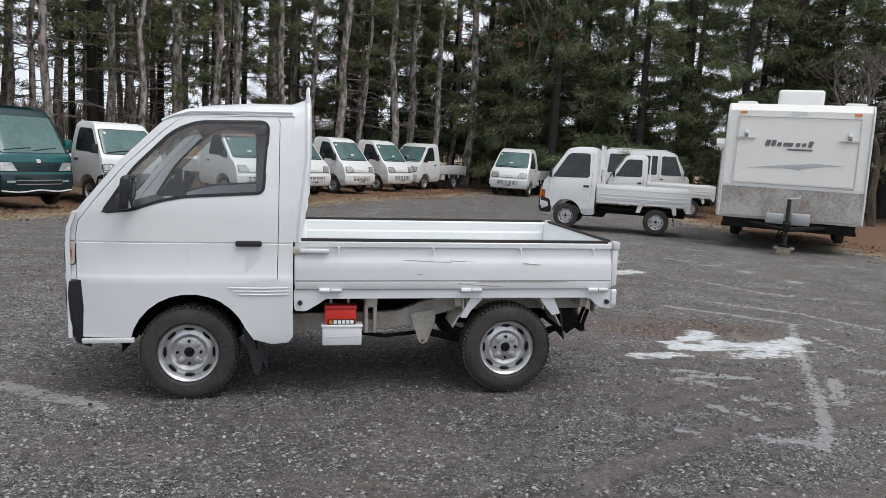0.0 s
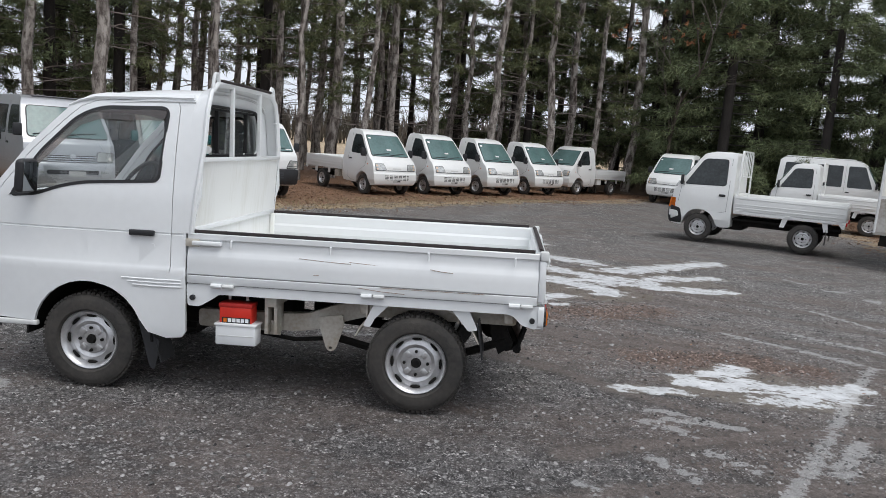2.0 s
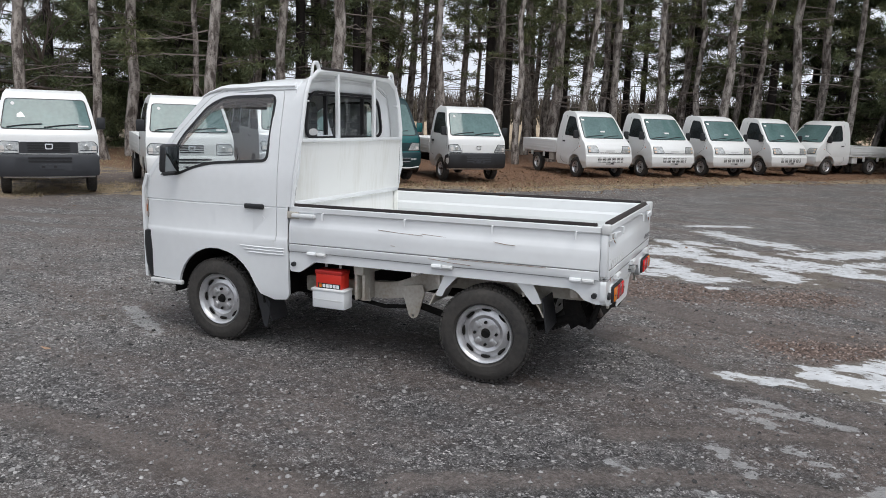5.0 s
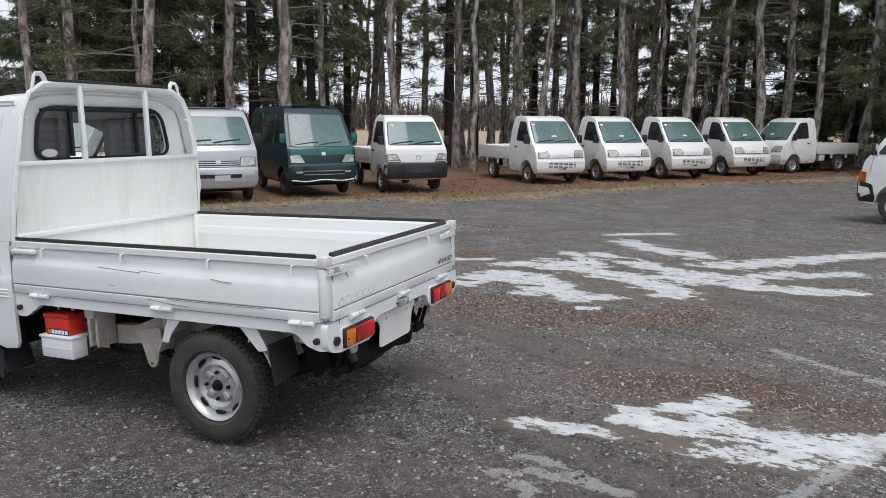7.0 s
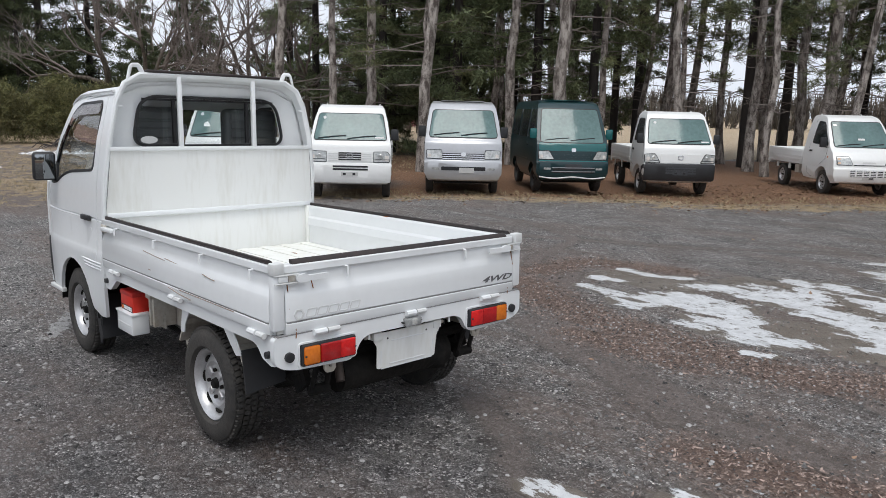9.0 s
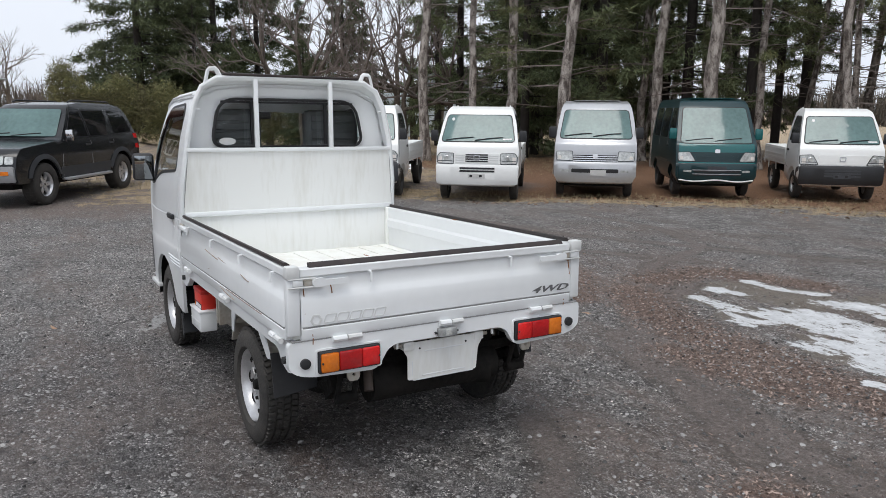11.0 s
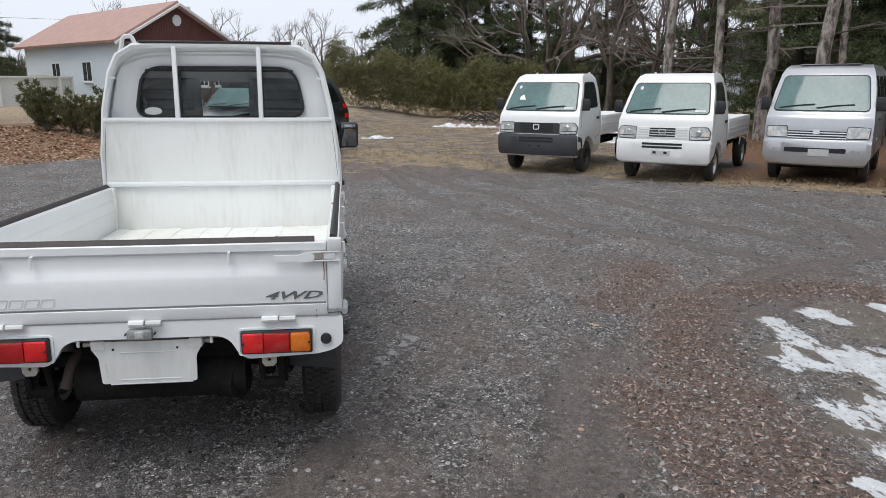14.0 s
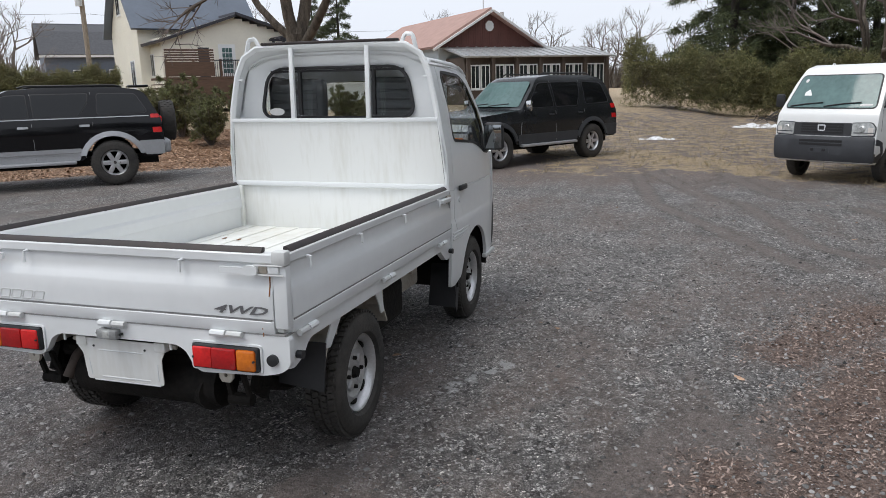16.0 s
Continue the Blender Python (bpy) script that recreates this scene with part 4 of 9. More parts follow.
for x in (-0.13, -0.03):
    part("terminal", T([(x, -0.6, 0.538), (x, -0.6, 0.575)], 0.008, 8), FAINT, bt)
tray = part("battery_tray", B(-0.180, 0.046, -0.685, -0.590, 0.302, 0.418, bevel=0.008), WHITE, truck, "white battery tray")
# thin greyer strip across the tray's outer face
part("tray_groove", B(-0.168, 0.034, -0.6872, -0.684, 0.352, 0.356), FAINT, tray)
part("tray_lip", B(-0.185, 0.051, -0.69, -0.585, 0.408, 0.421, bevel=0.003), WHITE, tray)
for x in (-0.92, 0.92):
    for s in (-1, 1):
        wheel(truck, x, s * 0.592, 0.262, 0.270, 0.165, 0.168, "steel", s)


# ---- parked vehicles ----
# Local axes: x = 0 at the front axle, growing towards the tail; y across; z up.
TRIM = mat("dark_grey_plastic", (0.048, 0.051, 0.058), 0.55, vary=0.2, bump=0.08, bscale=150)
GREEN = mat("green_paint", (0.007, 0.115, 0.118), 0.25, coat=0.35, vary=0.2, scale=2)
# darker green of the lower half, also painted over the sides as their shade
GREEN_LOW_SHADED = mat("dark_green_paint", (0.004, 0.030, 0.036), 0.3, coat=0.2, vary=0.2, scale=2)
SILVER = mat("silver_paint", (0.50, 0.51, 0.53), 0.3, metal=0.45, coat=0.5, vary=0.1, scale=2)
SUVBLACK = mat("dark_suv_paint", (0.006, 0.006, 0.008), 0.12, coat=0.2, vary=0.35, scale=2, spec=0.28)
SUVDULL = mat("dull_suv_paint", (0.016, 0.018, 0.021), 0.22, coat=0.2, vary=0.3, scale=2, spec=0.35)
SUVGREY = mat("grey_cladding", (0.45, 0.46, 0.48), 0.35, metal=0.3, vary=0.15, scale=3)
ALLOY = mat("alloy_rim", (0.66, 0.66, 0.68), 0.28, metal=0.7, vary=0.1)
DARKRIM = mat("dark_rim", (0.05, 0.05, 0.05), 0.5, metal=0.3, vary=0.3)


def front_x(profile, z):
    """The x of the profile's front line at the height z."""
    best = None
    for (x0, z0), (x1, z1) in zip(profile, profile[1:] + profile[:1]):
        if min(z0, z1) <= z <= max(z0, z1) and abs(z1 - z0) > 1e-6:
            x = x0 + (x1 - x0) * (z - z0) / (z1 - z0)
            best = x if best is None else min(best, x)
    return best


class Body:
    """A vehicle's hull from its side outline; also lays plates on its front and its sides."""

    def __init__(self, profile, wide, bulge=0.06, bevel=0.05, zcuts=(0.7, 1.0, 1.2, 1.4, 1.6), round_r=0.04):
        self.profile, self.wide, self.bulge, self.bevel, self.zcuts = profile, wide, bulge, bevel, zcuts
        self.x0 = min(p[0] for p in profile)
        self.half = max(w for _, w in wide)
        self.outline = rounded(profile, round_r, 3)

    def bend(self, x, y, z):
        k = curve_at(self.wide, z)
        near = max(0.0, 1 - (x - front_x(self.profile, min(max(z, 0.45), max(p[1] for p in self.profile) - 0.03))) / 0.5) if z > 0.3 else 1.0
        return Vector((x + self.bulge * near * (abs(y) / self.half) ** 2.5, y * k / self.half, z))

    def hull(self):
        bm = bmesh.new()
        a = [bm.verts.new((x, -self.half, z)) for x, z in self.outline]
        b = [bm.verts.new((x, self.half, z)) for x, z in self.outline]
        bm.faces.new(a)
        bm.faces.new(b[::-1])
        for i in range(len(a)):
            bm.faces.new((a[i], a[i - 1], b[i - 1], b[i]))
        bm.normal_update()
        rim = [e for e in bm.edges if all(abs(abs(v.co.y) - self.half) < 1e-6 for v in e.verts) and e.verts[0].co.y * e.verts[1].co.y > 0 and min(v.co.z for v in e.verts) > 0.6]
        bmesh.ops.bevel(bm, geom=rim, offset=self.bevel, segments=3, affect="EDGES", profile=0.6, clamp_overlap=True)
        geom = lambda: bm.verts[:] + bm.edges[:] + bm.faces[:]
        for c in self.zcuts:
            bmesh.ops.bisect_plane(bm, geom=geom(), plane_co=(0, 0, c), plane_no=(0, 0, 1), dist=1e-5)
        for c in (-0.75, -0.4, 0, 0.4, 0.75):
            bmesh.ops.bisect_plane(bm, geom=geom(), plane_co=(0, c * self.half, 0), plane_no=(0, 1, 0), dist=1e-5)
        bmesh.ops.triangulate(bm, faces=[f for f in bm.faces if len(f.verts) > 4])
        for v in bm.verts:
            v.co = self.bend(*v.co)
        return bm

    def front(self, off):
        def f(y, z):
            x = front_x(self.profile, z)
            p = self.bend(x, y * self.half / curve_at(self.wide, z), z)
            return p + Vector((-off, 0, off * 0.35))
        return f

    def side(self, s, off):
        def f(x, z):
            p = self.bend(x, s * self.half, z)
            return Vector((p.x, p.y + s * off, z))
        return f

    def on_front(self, outline, off, thick=0.012, cuts=()):
        ys = (-0.6, -0.45, -0.3, -0.15, 0, 0.15, 0.3, 0.45, 0.6)
        return plate(outline, (), self.front(off), thick, ys, cuts, (1, 0, 0))

    def on_side(self, s, outline, off, thick=0.006, cuts=(1.0, 1.1, 1.2, 1.3, 1.4, 1.5)):
        return plate(outline, (), self.side(s, off), thick, (), cuts, (0, -s, 0))


def rect(a, b, c, d):
    return [(a, c), (b, c), (b, d), (a, d)]


def sides_pair(body, ob, name, outline, off, material, thick=0.006, label="", cuts=(1.0, 1.1, 1.2, 1.3, 1.4, 1.5)):
    for s in (-1, 1):
        part(name, body.on_side(s, outline, off, thick, cuts), material, ob, label)


def seam_line(body, ob, pts, off=0.0015, r=0.0045):
    for s in (-1, 1):
        f = body.side(s, off)
        part("door_seam", T([f(*p) for p in pts], r, 4), LINER, ob)


def mirrors(ob, x, y, z, material=BLACK, big=1.0, tilt=0.0):
    for s in (-1, 1):
        a = part("door_mirror", B(x - 0.03, x + 0.03, min(s * y, s * (y + 0.15 * big)), max(s * y, s * (y + 0.15 * big)), z - 0.11 * big, z + 0.11 * big, bevel=0.025, seg=2), material, ob)
        part("mirror_arm", T([(x + 0.02, s * (y - 0.07), z - 0.12 * big), (x, s * (y + 0.05), z - 0.08 * big)], 0.015, 6), BLACK, a)
        part("mirror_glass", B(x + 0.031, x + 0.034, min(s * (y + 0.02), s * (y + 0.13 * big)), max(s * (y + 0.02), s * (y + 0.13 * big)), z - 0.09 * big, z + 0.09 * big), CHROME, a)


def wipers(body, ob, z, spots):
    for y0, y1 in spots:
        f = body.front(0.02)
        part("wiper", T([f(y0, z), f(y0 + (y1 - y0) * 0.5, z + 0.035), f(y1, z + 0.055)], 0.009, 5), BLACK, ob)


def cargo_bed(ob, x0, x1, half, z0, z1, material, floor=None, lower=0.10):
    """A drop-side bed with gates, rails, stays, floor and hinges."""
    t = 0.03
    for s in (-1, 1):
        bm = B(x0, x1 - 0.01, min(s * (half - t), s * half), max(s * (half - t), s * half), z0, z1, bevel=0.006)
        g = part("side_gate", bm, material, ob)
        for z in (z0 + 0.06, z0 + 0.13, z1 - 0.05):
            part("gate_rib", B(x0 + 0.02, x1 - 0.03, min(s * half, s * (half + 0.007)), max(s * half, s * (half + 0.007)), z - 0.012, z + 0.012, bevel=0.004, seg=1), material, g)
        part("bed_rail", B(x0, x1, min(s * (half - 0.03), s * (half - 0.008)), max(s * (half - 0.03), s * (half - 0.008)), z0 - 0.06, z0 - 0.006, bevel=0.004), material, ob)
        for x in (x0 + 0.08, (x0 + x1) / 2, x1 - 0.12):
            part("gate_hinge", B(x - 0.045, x + 0.045, min(s * half, s * (half + 0.012)), max(s * half, s * (half + 0.012)), z0 - 0.018, z0 + 0.006, bevel=0.004), material, ob)
        part("bed_corner", plate([(x1 - 0.12, z0 - 0.05), (x1 - 0.01, z0 - 0.05), (x1 - 0.01, z0 - 0.14), (x1 - 0.06, z0 - 0.13)], (), lambda x, z, s=s: Vector((x, s * (half - 0.012), z)), 0.02), material, ob)
    g = part("tailgate", B(x1 - 0.03, x1, -half, half, z0, z1, bevel=0.006), material, ob)
    for z in (z0 + 0.06, z0 + 0.13, z1 - 0.05):
        part("gate_rib", B(x1, x1 + 0.007, -half + 0.03, half - 0.03, z - 0.012, z + 0.012, bevel=0.004, seg=1), material, g)
    part("rear_panel", B(x1 - 0.03, x1 - 0.005, -half, half, z0 - lower, z0 - 0.006, bevel=0.006), material, ob)
    part("bed_floor", B(x0, x1 - 0.03, -half + 0.03, half - 0.03, z0 - 0.02, z0 + 0.012), floor or material, ob)
    part("front_wall", B(x0 - 0.02, x0 + 0.02, -half + 0.03, half - 0.03, z0, z1 + 0.02, bevel=0.004), material, ob)
    for s in (-1, 1):
        tl = part("tail_light", B(x1 - 0.004, x1 + 0.02, min(s * half * 0.55, s * half * 0.88), max(s * half * 0.55, s * half * 0.88), z0 - lower + 0.015, z0 - 0.02, bevel=0.006), REDLENS, ob, "red tail light")


def chassis(ob, x0, x1, half):
    for s in (-1, 1):
        part("frame_rail", B(x0, x1, min(s * half * 0.5, s * half * 0.58), max(s * half * 0.5, s * half * 0.58), 0.36, 0.46, bevel=0.01), GUNK, ob)
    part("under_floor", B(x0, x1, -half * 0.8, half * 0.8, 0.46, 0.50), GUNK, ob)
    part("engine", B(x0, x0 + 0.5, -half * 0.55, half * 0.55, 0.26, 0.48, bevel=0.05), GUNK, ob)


def cab_guard(ob, x, half, z0, z1, top, material):
    """An open guard of tubes behind the cab."""
    g = part("cab_guard", T([(x, -half, z0), (x, -half * 0.98, z1 - 0.1), (x, -half * 0.86, z1), (x, half * 0.86, z1), (x, half * 0.98, z1 - 0.1), (x, half, z0)], 0.018, 6), material, ob)
    for k in range(5):
        part("guard_bar", T([(x, half * (-0.6 + 0.3 * k), z0 + 0.35), (x, half * (-0.6 + 0.3 * k), z1)], 0.01, 5), material, g)
    part("guard_rail", T([(x, -half, z0 + 0.35), (x, half, z0 + 0.35)], 0.014, 5), material, g)


def lamp_knobs(ob, x, y, z, material):
    for s in (-1, 1):
        part("roof_hook", T([(x - 0.03, s * y, z - 0.03), (x - 0.02, s * y, z + 0.018), (x + 0.03, s * y, z + 0.018), (x + 0.04, s * y, z - 0.03)], 0.010, 6), material, ob)


def nose_pickup(m, label, group="", glass_tag=True, rimstyle="steel", badge=True, paint=None):
    """Semi-bonneted pickup with a slatted bumper."""
    P = paint or WHITE_B
    ob = thing("pickup_truck", m, label, "truck", group)
    W = [(0.28, 0.66), (0.45, 0.735), (0.80, 0.735), (1.02, 0.715), (1.40, 0.655), (1.68, 0.585), (1.80, 0.54)]
    ar = arch(0.0, 0.29, 0.335, 0.33, 9)
    prof = [(-0.62, 0.30), (-0.655, 0.42), (-0.655, 0.60), (-0.63, 0.64), (-0.60, 0.80), (-0.50, 0.95), (-0.36, 1.04), (0.12, 1.62), (0.24, 1.72), (0.50, 1.775), (0.90, 1.765), (0.96, 1.70), (0.98, 1.20), (0.98, 0.32), (0.40, 0.30)] + ar[::-1] + [(-0.40, 0.27)]
    bd = Body(prof, W, bulge=0.09, zcuts=(0.45, 0.62, 0.8, 1.02, 1.2, 1.4, 1.6))
    part("body", bd.hull(), P, ob)
    scr = rounded([(-0.62, 1.075), (0.62, 1.075), (0.545, 1.615), (-0.545, 1.615)], 0.05)
    part("windscreen_seal", bd.on_front(inset(scr, -0.016), 0.004, 0.01, (1.2, 1.3, 1.4, 1.5)), GASKET, ob)
    ws = part("windscreen", bd.on_front(scr, 0.010, 0.012, (1.2, 1.3, 1.4, 1.5)), DARKGLASS, ob, "greenish windscreen reflecting the sky")
    part("windscreen_sticker", bd.on_front(rounded(rect(0.46, 0.53, 1.52, 1.56), 0.01), 0.0135, 0.002), WHITE_B, ws)
    part("windscreen_sticker", bd.on_front(rounded(rect(-0.05, 0.10, 1.22, 1.26), 0.01), 0.0135, 0.002), FAINT, ws)
    wipers(bd, ob, 1.088, ((0.05, -0.45), (0.57, 0.08)))
    win = rounded([(-0.20, 1.10), (0.62, 1.13), (0.60, 1.62), (0.22, 1.60)], [0.03, 0.05, 0.05, 0.1])
    sides_pair(bd, ob, "window_seal", inset(win, -0.016), 0.003, GASKET)
    sides_pair(bd, ob, "side_window", win, 0.006, SIDEGLASS)
    seam_line(bd, ob, [(0.72, 1.66), (0.73, 1.0), (0.72, 0.45), (0.60, 0.36), (0.42, 0.36)])
    seam_line(bd, ob, [(-0.24, 1.07), (-0.12, 0.80), (0.12, 0.66)])
    sides_pair(bd, ob, "door_handle", rounded(rect(0.56, 0.68, 0.93, 0.97), 0.01), 0.012, BLACK, 0.015)
    sides_pair(bd, ob, "side_lamp", rounded(rect(-0.28, -0.24, 0.83, 0.86), 0.008), 0.006, AMBER)
    for s in (-1, 1):
        hl = rounded([(s * 0.36, 0.70), (s * 0.66, 0.695), (s * 0.665, 0.86), (s * 0.42, 0.865)], 0.02)
        part("headlight_frame", bd.on_front(inset(hl, -0.014), 0.004, 0.03, (0.78,)), TRIM, ob)
        h = part("headlight", bd.on_front(hl, 0.012, 0.03, (0.78,)), CLEAR, ob, "clear headlight")
        part("indicator", bd.on_front(rounded(rect(min(s * 0.60, s * 0.655), max(s * 0.60, s * 0.655), 0.71, 0.84), 0.01), 0.016, 0.012), mat("pale_amber", (0.7, 0.5, 0.35), 0.2), h)
    part("nose_slot", bd.on_front(rect(-0.33, 0.33, 0.685, 0.70), 0.006, 0.012), GASKET, ob)
    g = part("grille", bd.on_front(rounded(rect(-0.40, 0.40, 0.44, 0.585), 0.02), 0.003, 0.01), GASKET, ob, "dark slots in the bumper")
    for k in range(4):
        part("grille_slat", bd.on_front(rect(-0.41, 0.41, 0.452 + 0.037 * k, 0.470 + 0.037 * k), 0.010, 0.014), P, g)
    for k in range(5):
        part("grille_bar", bd.on_front(rect(-0.33 + 0.15 * k, -0.30 + 0.15 * k, 0.44, 0.585), 0.009, 0.012), P, g)
    if badge:
        part("badge", bd.on_front(rounded(rect(-0.14, 0.14, 0.735, 0.765), 0.01), 0.004, 0.006), FAINT, ob)
    part("number_plate", bd.on_front(rect(-0.12, 0.14, 0.375, 0.435), 0.006, 0.008), mat("plate_bars", (0.55, 0.55, 0.54), 0.5), ob, "small blank number plate bracket")
    part("plate_bar", bd.on_front(rect(-0.09, 0.0, 0.39, 0.42), 0.010, 0.006), GASKET, ob)
    lamp_knobs(ob, 0.86, 0.45, 1.775, P)
    mirrors(ob, -0.12, 0.74, 1.16)
    cargo_bed(ob, 1.02, 2.98, 0.735, 0.66, 0.95, P, BEDWHITE)
    chassis(ob, 0.3, 2.9, 0.7)
    for s in (-1, 1):
        part("fender_stay", B(1.72, 1.80, min(s * 0.66, s * 0.70), max(s * 0.66, s * 0.70), 0.45, 0.61, bevel=0.006), P, ob)
        part("fender_stay", B(2.42, 2.50, min(s * 0.66, s * 0.70), max(s * 0.66, s * 0.70), 0.45, 0.61, bevel=0.006), P, ob)
        part("side_box", B(1.20, 1.45, min(s * 0.55, s * 0.69), max(s * 0.55, s * 0.69), 0.38, 0.58, bevel=0.01), FRAME if s > 0 else WHITE_B, ob)
        for x in (0.0, 2.12):
            wheel(ob, x, s * 0.635, 0.272, 0.272, 0.15, 0.165, rimstyle, s, detail=False)
    return ob


def flat_pickup(m, label, group="", bumper=None, grille="dark", wheelbase=2.42, cab_end=0.68, black_low=False, rim=None, guard=False, orange=False, height=1.745, knobs=True):
    """Flat-faced cab-over pickup."""
    P = WHITE_B
    ob = thing("pickup_truck", m, label, "truck", group)
    h = height
    W = [(0.28, 0.66), (0.45, 0.73), (0.95, 0.73), (1.05, 0.715), (1.40, 0.66), (h - 0.08, 0.60), (h, 0.55)]
    ar = arch(0.0, 0.29, 0.335, 0.33, 9)
    e = cab_end
    prof = [(-0.60, 0.30), (-0.635, 0.40), (-0.635, 0.62), (-0.615, 0.66), (-0.60, 0.86), (-0.575, 0.98), (-0.525, 1.045), (-0.17, h - 0.155), (-0.08, h - 0.05), (0.12, h - 0.004), (e - 0.10, h), (e - 0.02, h - 0.07), (e, 1.2), (e, 0.32), (0.42, 0.30)] + ar[::-1] + [(-0.42, 0.27)]
    bd = Body(prof, W, bulge=0.07, zcuts=(0.45, 0.62, 0.8, 1.0, 1.05, 1.2, 1.4, 1.6))
    part("body", bd.hull(), P, ob)
    t = h - 0.165
    scr = rounded([(-0.645, 1.075), (0.645, 1.075), (0.565, t), (-0.565, t)], 0.05)
    cz = (1.2, 1.3, 1.4, 1.5)
    part("windscreen_seal", bd.on_front(inset(scr, -0.016), 0.004, 0.01, cz), GASKET, ob)
    ws = part("windscreen", bd.on_front(scr, 0.010, 0.012, cz), DARKGLASS, ob, "greenish windscreen reflecting the sky")
    part("windscreen_sticker", bd.on_front([(0.47 + 0.028 * math.cos(a), t - 0.07 + 0.028 * math.sin(a)) for a in np.linspace(0, 6.28, 11)[:-1]], 0.0135, 0.002), FAINT, ws)
    part("windscreen_sticker", bd.on_front(rounded(rect(-0.60, -0.44, 1.10, 1.125), 0.006), 0.0135, 0.002), FAINT, ws)
    if bumper is TRIM:
        # white plate on the glass that paints in a reflection, no sticker
        part("windscreen_sticker", bd.on_front(rounded([(0.30, 1.24), (0.42, 1.24), (0.42, 1.29), (0.36, 1.33), (0.33, 1.29)], 0.01), 0.0135, 0.002), WHITE_B, ws)
    wipers(bd, ob, 1.088, ((0.05, -0.45), (0.57, 0.08)))
    we = e - 0.16
    win = rounded([(-0.36, 1.10), (we, 1.12), (we - 0.02, t + 0.01), (-0.06, t)], [0.03, 0.05, 0.05, 0.08])
    sides_pair(bd, ob, "window_seal", inset(win, -0.016), 0.003, GASKET)
    sides_pair(bd, ob, "side_window", win, 0.006, SIDEGLASS)
    seam_line(bd, ob, [(we + 0.06, h - 0.13), (we + 0.07, 1.0), (we + 0.06, 0.62), (0.36, 0.58)])
    seam_line(bd, ob, [(-0.44, 1.05), (-0.46, 0.8), (-0.46, 0.36)])
    sides_pair(bd, ob, "door_handle", rounded(rect(we - 0.10, we + 0.02, 0.90, 0.945), 0.01), 0.012, BLACK, 0.015)
    bm_ = bumper or P
    lo = bd.on_front(rounded(rect(-0.728, 0.728, 0.31, 0.665), 0.05), 0.022, 0.05, (0.40, 0.62))
    bp = part("front_bumper", lo, bm_, ob, "dark grey plastic bumper" if bumper is not None else "white bumper")
    sides_pair(bd, bp, "bumper_wing", rounded([(-0.62, 0.31), (-0.36, 0.31), (-0.345, 0.42), (-0.40, 0.60), (-0.62, 0.655)], 0.03), 0.010, bm_, 0.03, cuts=())
    for s in (-1, 1):
        hl = rounded([(s * 0.42, 0.685), (s * 0.70, 0.69), (s * 0.71, 0.80), (s * 0.66, 0.865), (s * 0.42, 0.86)], 0.02)
        if grille == "plain":
            hl = rounded([(s * 0.42, 0.69), (s * 0.715, 0.69), (s * 0.72, 0.845), (s * 0.52, 0.862)], 0.02)
        part("headlight_frame", bd.on_front(inset(hl, -0.013), 0.008, 0.03, (0.78,)), GASKET if grille == "plain" else TRIM, ob)
        hd = part("headlight", bd.on_front(hl, 0.014, 0.03, (0.78,)), CLEAR, ob, "clear headlight")
        bmh = bmesh.new()
        c = bd.front(0.018)(s * 0.54, 0.775)
        lathe(bmh, [(c.x - 0.004, 0.001), (c.x - 0.004, 0.036), (c.x + 0.02, 0.062)], sides=18, axis="x", at=(0, c.y, c.z))
        part("reflector", bmh, CLEAR, hd)
        part("lamp_shade_line", bd.on_front(rect(min(s * 0.44, s * 0.70), max(s * 0.44, s * 0.70), 0.722, 0.734), 0.017, 0.004), TRIM, hd)
        part("indicator", bd.on_front(rounded(rect(min(s * 0.625, s * 0.69), max(s * 0.625, s * 0.69), 0.70, 0.80), 0.01), 0.0165, 0.01), mat("milky_lens", (0.70, 0.66, 0.62), 0.25, vary=0.2, scale=20), hd)
        if orange:
            part("corner_indicator", bd.on_front(rounded(rect(min(s * 0.63, s * 0.735), max(s * 0.63, s * 0.735), 0.60, 0.80), 0.015), 0.022, 0.05), AMBER, ob, "amber corner lamp")
            sides_pair(bd, ob, "corner_indicator", rounded(rect(-0.615, -0.52, 0.61, 0.80), 0.012), 0.008, AMBER, 0.01, cuts=())
    gm = mat("grille_plastic", (0.035, 0.036, 0.04), 0.5, vary=0.2) if grille == "dark" else P
    g = part("grille", bd.on_front(rounded(rect(-0.41, 0.41, 0.685, 0.865), 0.02), 0.008, 0.02), gm, ob, "slatted grille")
    for k in range(4 if grille != "plain" else 0):
        if grille == "white":
            part("grille_rib", bd.on_front(rounded(rect(-0.38, 0.38, 0.698 + 0.04 * k, 0.712 + 0.04 * k), 0.006), 0.0135, 0.012), FAINT, g)
        part("grille_slot", bd.on_front(rect(-0.30 if grille == "dark" else -0.20, 0.30 if grille == "dark" else 0.20, 0.714 + 0.038 * k, 0.738 + 0.038 * k), 0.0145, 0.008), GASKET, g)
    bdg = rounded([(-0.052, 0.745), (0.052, 0.745), (0.060, 0.835), (-0.060, 0.835)], 0.02, 3)
    part("badge", band(bdg, inset(bdg, 0.016), bd.front(0.017), 0.008), CHROME, g, "chrome badge")
    for k in range(2 if not black_low else 3):
        part("bumper_slot", bd.on_front(rounded(rect(-0.32, 0.30, 0.535 + 0.05 * k - 0.08 * black_low, 0.568 + 0.05 * k - 0.08 * black_low), 0.006), 0.026, 0.008), GASKET if not black_low else TRIM, bp)
